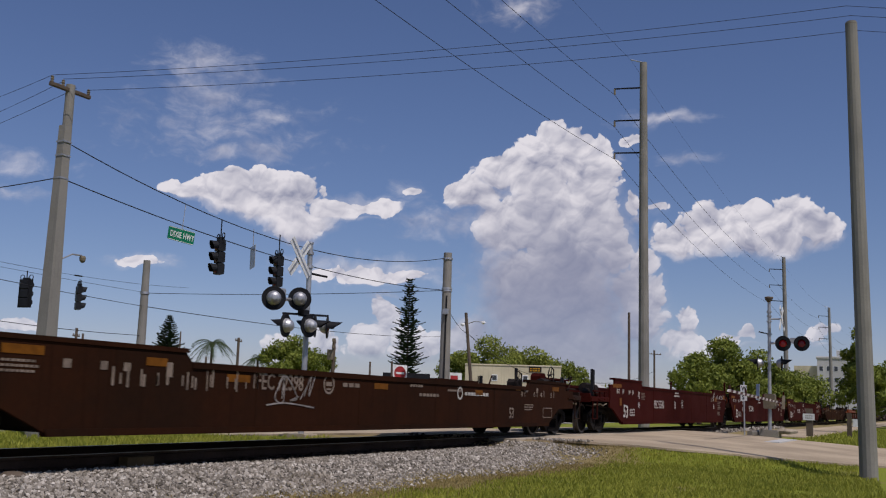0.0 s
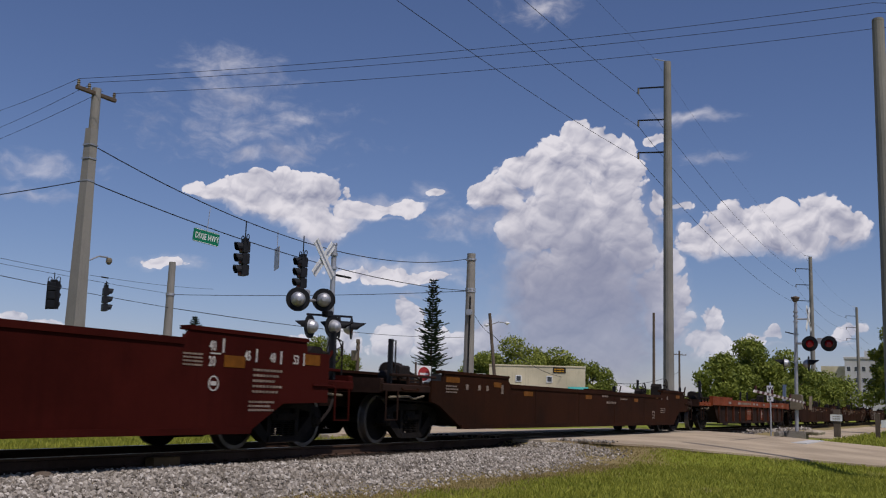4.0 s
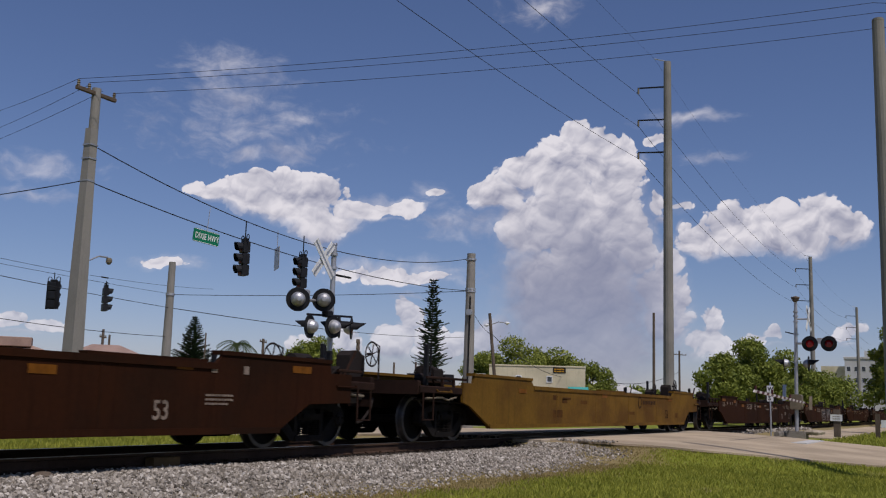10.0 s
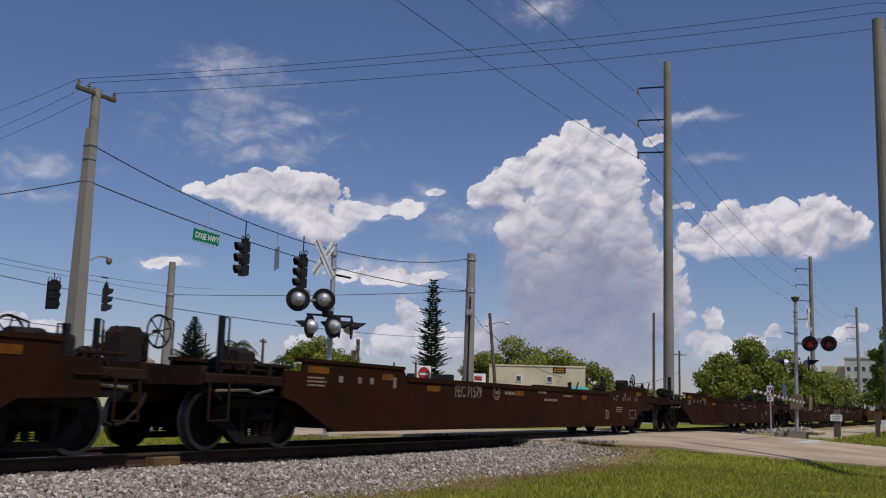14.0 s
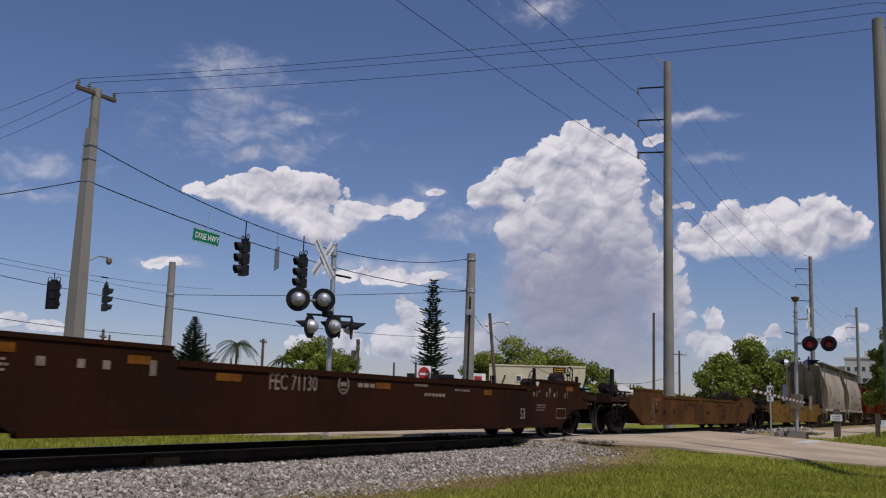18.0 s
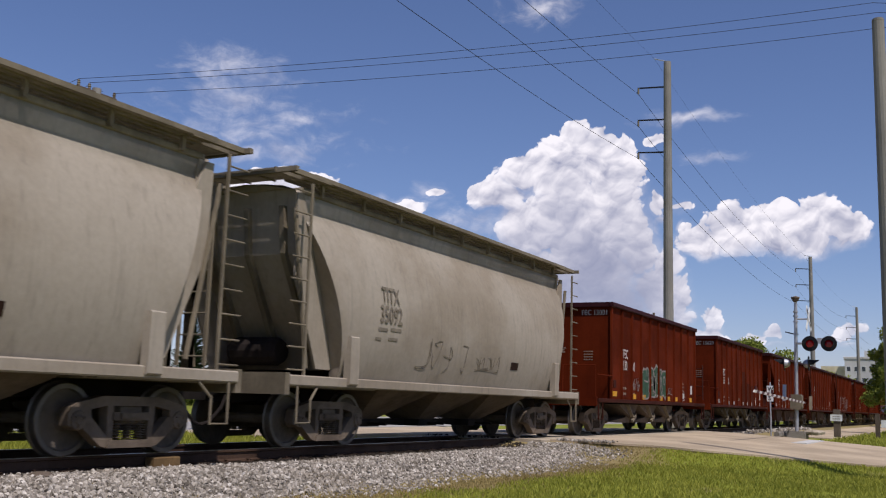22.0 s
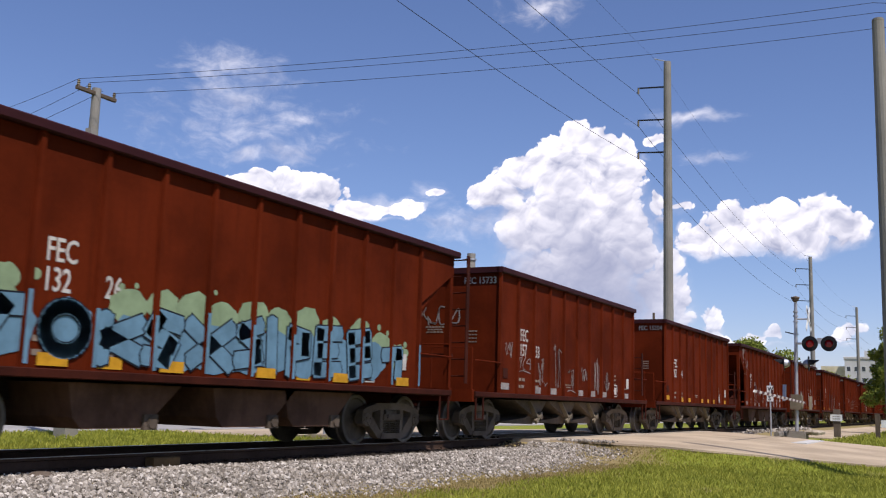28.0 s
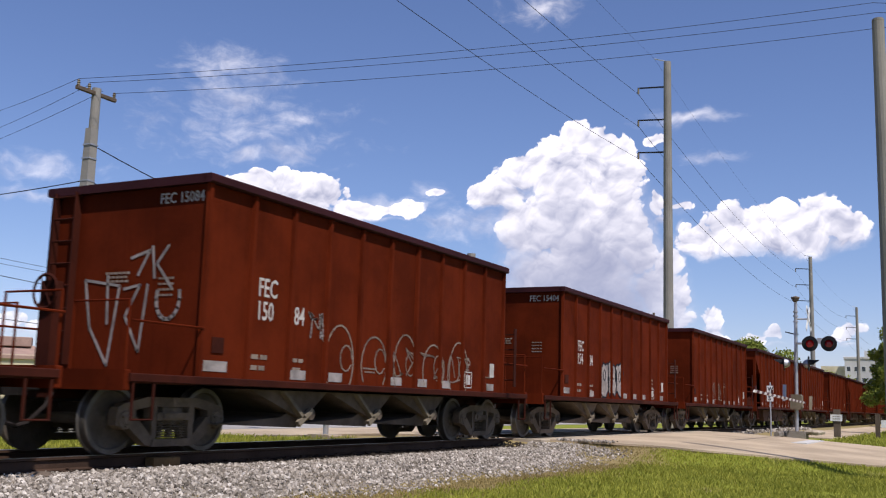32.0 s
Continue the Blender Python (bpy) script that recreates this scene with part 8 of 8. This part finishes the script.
# open hoppers: numbers on side and end, reflectors, small stencils
NUMBERS = {0: "13001", 1: "15620", 2: "16100", 3: "13178", 4: "13152", 5: "15700", 6: "15540", 7: "13226", 8: "15733", 9: "15204", 10: "13120", 11: "15874", 12: "15386", 13: "15084", 14: "15404"}
OPEN = (2, 3, 4, 7, 10, 16, 19)
for k, car in HOPPERS.items():
    b = body_of(car)
    m = side_pose(0, PANEL, 0)
    num = NUMBERS.get(k)
    if num:
        lettering("FEC", 0.40, DECAL, b, side_pose(3.06, PANEL, 2.30), 0.70, 0.010)
        lettering(num[:3], 0.40, DECAL, b, side_pose(3.04, PANEL, 1.95), 0.70, 0.010)
        lettering(num[3:], 0.40, DECAL, b, side_pose(3.98, PANEL, 1.95), 0.70, 0.010)
        face = 0.74 if k in OPEN else HB0 - 0.005
        lettering("FEC " + num if k not in OPEN else "FEC", 0.22, DECAL, b, end_pose(face, -0.62, 3.52 if k not in OPEN else 3.56), 0.85, 0.008)
        if k in OPEN:
            lettering(num, 0.20, DECAL, b, end_pose(face, -0.62, 3.38), 0.85, 0.008)
    bars([(2.98, 1.36, 0.42, 0.07), (2.98, 1.20, 0.36, 0.07), (4.0, 1.36, 0.3, 0.06), (4.0, 1.22, 0.26, 0.06)], DECAL_WORN, b, m)
    bars([(6.05, 1.34, 0.45, 0.03), (6.1, 1.28, 0.35, 0.03), (10.05, 1.7, 0.16, 0.05), (10.05, 1.58, 0.16, 0.05), (10.05, 1.46, 0.16, 0.05), (11.0, 1.36, 0.3, 0.03)], DECAL_WORN, b, m)
    s = form().box(0, 0.34, 0, 0.02, 0, 0.003).box(0, 0.34, 0.32, 0.34, 0, 0.003).box(0, 0.02, 0, 0.34, 0, 0.003).box(0.32, 0.34, 0, 0.34, 0, 0.003).box(0.07, 0.27, 0.07, 0.27, 0, 0.002)
    part("stencil_box", s, DECAL, b, "", side_pose(9.98, PANEL, 1.12))
    rm = YELLOW if k in (0, 7, 9, 11, 12) else SPRAY
    for x, w in ((1.95, 0.5), (3.95, 0.4), (5.0, 0.4), (7.0, 0.38), (8.0, 0.36), (9.0, 0.34), (11.05, 0.36)):
        part("reflector", form().box(0, w, 0, 0.15, 0, 0.003), rm, b, "", side_pose(x, PANEL, 1.09 if x > 2 else 1.14))
    part("card_holder", form().box(0, 0.25, 0, 0.22, 0, 0.012), OXIDE_DARK, b, "", side_pose(2.1, PANEL, 1.40))
    part("card_holder", form().box(0, 0.2, 0, 0.3, 0, 0.012), DECAL, b, "", side_pose(11.2, PANEL, 1.38))
    if k not in OPEN:
        bars([(0.0, 2.52, 0.5, 0.035), (0.05, 2.46, 0.4, 0.035), (0.02, 2.40, 0.46, 0.035), (1.05, 2.42, 0.3, 0.03), (1.05, 2.34, 0.3, 0.03), (1.05, 2.26, 0.3, 0.03), (1.05, 2.18, 0.3, 0.03)], DECAL_WORN, b, end_pose(HB0 - 0.005, 0.35, 0))

b = body_of(HOPPERS[0])
m = side_pose(0, PANEL, 0)
for i, (x, w) in enumerate(((4.95, 1.0), (5.75, 0.75), (6.3, 1.0), (7.15, 0.9))):
    bubble(b, x, 1.12 + 0.03 * i, w, 1.05 - 0.12 * (i % 2), 101 + i, SPRAY_DARK, SPRAY, m, 0.055)
scribble(b, 3.95, 1.35, 0.75, 0.35, 105, SPRAY, 0.035, m, letters=5)
scribble(b, 8.0, 1.35, 0.6, 0.2, 106, SPRAY, 0.03, m, letters=3)
b = body_of(HOPPERS[1])
for x0, x1, z1 in ((6.87, 7.80, 2.62), (7.87, 8.78, 2.10), (8.90, 9.76, 2.02)):
    part("paint_patch", form().box(x0, x1, 1.07, z1, 0, 0.002), PATCH, b, "dull purple-brown repainted panel", m)
scribble(b, 10.6, 1.9, 0.62, 0.4, 121, DECAL_WORN, 0.03, m, letters=3)
b = body_of(HOPPERS[2])
scribble(b, 5.1, 1.25, 0.5, 0.3, 107, DECAL_WORN, 0.03, m, letters=2)
scribble(b, 7.2, 1.25, 0.5, 0.35, 108, DECAL_WORN, 0.03, m, letters=2)
b = body_of(HOPPERS[3])
scribble(b, 5.1, 1.3, 4.2, 0.75, 109, OXIDE_DARK, 0.05, m, letters=7)
b = body_of(HOPPERS[4])
for i in range(6):
    bubble(b, 4.4 + i * 0.85, 1.15, 0.75, 1.0, 110 + i, None, SPRAY, m, 0.07)
b = body_of(HOPPERS[7])

def fat_letter(body, lines, x, z, w, h, layer):
    """One wild-style sprayed letter: wide pale strokes over a black outline."""
    for width, mat, lift, name in ((0.29, SPRAY_BLACK, 0.0, "graffiti_outline"), (0.245, SPRAY_BLUE, 0.0022, "graffiti")):
        s = form()
        for ln in lines:
            width = width * (0.72 if ln is RING else 1.0)
            stroke(s, [(x + u * w, z + v * h) for u, v in ln], width)
            for u, v in ln:
                s.lathe([(0, 0), (width / 2, 0), (width / 2, 0.003), (0, 0.003)], "z", (x + u * w, z + v * h, 0), 12)
        part(name, s, mat, body, "", side_pose(0, PANEL - 0.0045 * layer - lift, 0))


RING = [(0.5 + 0.5 * math.cos(0.3142 * i), 0.5 + 0.5 * math.sin(0.3142 * i)) for i in range(21)]
GLYPHS = [[[(0.0, 0.9), (0.9, 0.95)], [(0.6, 0.9), (0.2, 0.05)]], [RING], [[(0.1, 0.0), (0.15, 1.0)], [(0.95, 0.95), (0.2, 0.5), (0.95, 0.1)]],
          [[(0.95, 0.9), (0.3, 1.0), (0.1, 0.7), (0.8, 0.4), (0.6, 0.05), (0.0, 0.1)]], [[(0.05, 1.0), (0.95, 0.0)], [(0.95, 1.0), (0.1, 0.05)]],
          [[(0.9, 1.0), (0.2, 0.8), (0.8, 0.5), (0.9, 0.2), (0.1, 0.1)]], [[(0.3, 1.0), (0.4, 0.0)]], [[(0.1, 0.0), (0.1, 1.0), (0.8, 0.9), (0.8, 0.55), (0.2, 0.45)]],
          [[(0.9, 1.0), (0.15, 0.95), (0.1, 0.0), (0.9, 0.05)], [(0.2, 0.5), (0.75, 0.55)]], [[(0.9, 0.1), (0.2, 0.0), (0.1, 0.9), (0.8, 1.0), (0.85, 0.55), (0.2, 0.45)]], [[(0.1, 0.7), (0.9, 0.8), (0.85, 0.1)]]]
SPOTS = [(2.1, 0.75), (3.12, 0.6), (3.92, 0.7), (4.75, 0.55), (5.5, 0.9), (6.5, 0.55), (7.2, 0.35), (7.75, 0.55), (8.45, 0.75), (9.4, 0.75), (10.55, 0.65)]
for i, (x, z, r) in enumerate(((2.35, 1.85, 0.40), (2.55, 2.05, 0.2), (4.4, 1.9, 0.32), (5.0, 1.95, 0.30), (5.6, 1.95, 0.36), (6.2, 1.85, 0.36), (6.9, 1.98, 0.36), (7.5, 1.95, 0.30), (8.2, 1.98, 0.38), (8.9, 1.92, 0.32), (9.8, 1.95, 0.34), (10.5, 1.75, 0.36), (11.1, 1.6, 0.34), (3.5, 1.6, 0.4), (6.0, 1.45, 0.5), (4.5, 1.5, 0.4), (7.4, 1.5, 0.45), (9.1, 1.5, 0.5), (10.2, 1.5, 0.45), (2.6, 1.5, 0.42), (5.3, 1.45, 0.5), (6.7, 1.5, 0.5), (8.2, 1.5, 0.5))):
    rng = random.Random(300 + i)
    pts = [(x + r * (1 + rng.uniform(-0.15, 0.12)) * math.cos(a), z + r * (0.72 + rng.uniform(-0.1, 0.1)) * math.sin(a)) for a in (2 * math.pi * j / 18 for j in range(18))]
    part("graffiti", form().prism(pts, "z", 0, 0.002), SPRAY_BLUE if i > 12 else SPRAY_MINT, b, "", side_pose(0, PANEL - 0.0002 * i, 0))
for i, (x, z, r) in enumerate(((2.95, 2.12, 0.07), (4.25, 2.12, 0.05), (4.5, 2.16, 0.04), (6.0, 2.24, 0.04), (10.4, 2.1, 0.06), (10.7, 2.02, 0.05), (11.35, 1.85, 0.06), (11.4, 1.7, 0.08))):
    part("graffiti", form().lathe([(0, 0), (r, 0), (r, 0.002), (0, 0.002)], "z", (x, z, 0), 10), SPRAY_MINT, b, "", m)
for i, (x, w) in enumerate(SPOTS):
    fat_letter(b, GLYPHS[i], x, 1.25 + 0.02 * math.sin(i * 1.7), w, 0.50 + 0.06 * math.sin(i * 2.3 + 0.5) + (0.12 if i > 4 else 0.0), 2 + (i % 2) * 1.2)
for i in range(11):
    x = HB0 + (HB1 - HB0) / 10 * i
    part("graffiti", form().box(x - 0.030, x + 0.030, 1.10, 1.86 + 0.08 * math.sin(i * 1.9), 0, 0.003), SPRAY_BLUE, b, "", side_pose(0, -HY - 0.064, 0))
for x in (3.05, 5.0, 7.0, 9.0, 11.05):
    part("reflector", form().box(0, 0.44, 0, 0.15, 0, 0.003), YELLOW, b, "", side_pose(x, PANEL - 0.016, 1.09))
b = body_of(HOPPERS[8])
for i, (x, z, w, h) in enumerate(((3.0, 1.62, 0.7, 0.35), (2.2, 1.9, 0.4, 0.3), (4.2, 1.3, 0.6, 0.6), (5.15, 1.2, 0.6, 1.1), (6.2, 1.25, 0.6, 0.5), (7.2, 1.5, 0.5, 0.3), (8.3, 1.2, 0.4, 0.9), (9.2, 1.3, 0.4, 0.5))):
    scribble(b, x, z, w, h, 150 + i, SPRAY, 0.028, m, letters=3)
scribble(b, 0.2, 2.6, 1.2, 0.4, 160, SPRAY, 0.04, end_pose(HB0 - 0.006, 0.9, 0), letters=5)
b = body_of(HOPPERS[10])
for i, (x, z, w, h) in enumerate(((3.95, 1.45, 0.5, 0.7), (4.7, 1.25, 0.5, 0.45), (5.3, 1.6, 0.55, 0.4), (6.3, 1.5, 0.45, 0.25), (7.2, 1.2, 0.45, 0.3), (8.2, 1.2, 0.5, 0.3), (9.2, 1.2, 0.4, 0.35), (10.6, 1.2, 0.3, 0.6))):
    scribble(b, x, z, w, h, 170 + i, SPRAY, 0.026, m, letters=3)
for i, (x, z, w, h) in enumerate(((1.18, 3.22, 0.5, 0.42), (1.50, 3.08, 0.5, 0.5), (1.86, 2.92, 0.42, 0.5), (2.15, 2.86, 0.5, 0.36), (1.75, 2.58, 0.55, 0.3))):
    scribble(b, x, z, w, h, 180 + i, SPRAY, 0.032, side_pose(0, PANEL - 0.062, 0) if x < 1.2 else m, letters=2)
b = body_of(HOPPERS[11])
for i in range(2):
    bubble(b, 4.9 + i * 0.6, 1.2, 0.6, 0.95, 190 + i, SPRAY, SPRAY_BLACK, m, 0.035)
scribble(b, 8.35, 1.35, 0.24, 0.95, 191, SPRAY, 0.03, m, letters=1)
scribble(b, 8.62, 1.5, 0.26, 0.7, 192, SPRAY, 0.03, m, letters=1)
scribble(b, 9.3, 2.05, 0.62, 0.28, 193, SPRAY, 0.03, m, letters=4)
bars([(6.95, 1.5 - 0.07 * r, 0.55 - 0.08 * (r % 2), 0.035) for r in range(3)], DECAL_WORN, b, m)
b = body_of(HOPPERS[12])
part("paint_patch", form().box(4.95, 5.8, 1.1, 2.3, 0, 0.002), OXIDE_DARK, b, "dark paint patch", m)
part("paint_patch", form().box(6.0, 8.6, 1.1, 2.25, 0, 0.002), OXIDE_DARK, b, "dark paint patch", m)
scribble(b, 6.9, 1.15, 1.6, 0.9, 195, SPRAY, 0.035, side_pose(0, PANEL - 0.003, 0), letters=4)
b = body_of(HOPPERS[13])
s = form()
for i in range(5):
    stroke(s, arc(5.3 + i * 1.1, 1.42, 0.42, 0.62 - 0.12 * (i % 2), 215, -40, 14), 0.03)
    stroke(s, arc(5.5 + i * 1.1, 1.5, 0.18, 0.22, 0, 330, 10), 0.025)
part("graffiti", s, DECAL_WORN, b, "", m)
scribble(b, 7.0, 1.25, 3.2, 0.5, 196, DECAL_WORN, 0.035, m, letters=6)
scribble(b, 4.35, 1.75, 0.5, 0.4, 197, SPRAY, 0.04, m, letters=3)
e = end_pose(HB0 - 0.006, 0, 0)
s = form()
for pts in ([(-0.75, 2.45), (-0.6, 1.75), (-0.2, 1.2), (-0.05, 2.35), (-0.75, 2.45)], [(-0.3, 2.5), (-0.25, 1.8)], [(0.05, 2.3), (0.35, 2.35), (0.1, 1.9), (0.4, 1.4), (0.5, 2.35)], [(0.15, 2.75), (0.5, 2.85), (0.3, 2.5)], [(0.55, 2.9), (0.62, 2.45)], [(0.85, 2.9), (0.65, 2.65), (0.95, 2.3)]):
    stroke(s, pts, 0.042)
stroke(s, arc(0.9, 2.15, 0.22, 0.3, 160, 380, 9), 0.055)
part("graffiti", s, SPRAY, b, "pale sprayed letters", e)
b = body_of(HOPPERS[14])
for i in range(3):
    bubble(b, 4.9 + i * 0.7, 1.15, 0.75, 0.95, 200 + i, SPRAY, SPRAY_BLACK, m, 0.05)
for k in (5, 6, 15, 17):
    b = body_of(HOPPERS[k])
    scribble(b, 5.0, 1.3, 2.5, 0.6, 210 + k, DECAL_WORN, 0.03, m, letters=6)


# ---- movement ----
TYRE = 0.457


def roll_wheels(car, s):
    """Turn the wheels of a car while it passes the camera."""
    for truck_part in car.children:
        if not truck_part.name.startswith("truck"):
            continue
        for w in truck_part.children:
            if not w.name.startswith("wheel"):
                continue
            base = w.matrix_basis.copy()
            place = Matrix.Translation(base.translation)
            turn = place.inverted() @ base
            x = s + truck_part.location.x + base.translation.x
            t0, t1 = (x - 36.0) / SPEED, (x - 4.0) / SPEED
            if t1 < 0 or t0 > 32:
                continue
            t0, t1 = max(t0, 0.0), min(t1, 32.0)
            n = max(1, math.ceil((t1 - t0) * SPEED / TYRE / 1.4))
            times = [t0 + (t1 - t0) * i / n for i in range(n + 1)]
            rows = [(t, place @ Matrix.Rotation((x - SPEED * t) / TYRE, 4, "Y") @ turn) for t in times]
            if t0 > 0:
                rows.insert(0, (0.0, rows[0][1]))
            if t1 < 32:
                rows.append((32.0, rows[-1][1]))
            walk(w, rows)


def motions():
    for car, s in TRAIN:
        walk(car, [(t, pose(s - SPEED * t, 0, 0)) for t in (0.0, 8.0, 16.0, 24.0, 32.0)])
        roll_wheels(car, s)


motions()
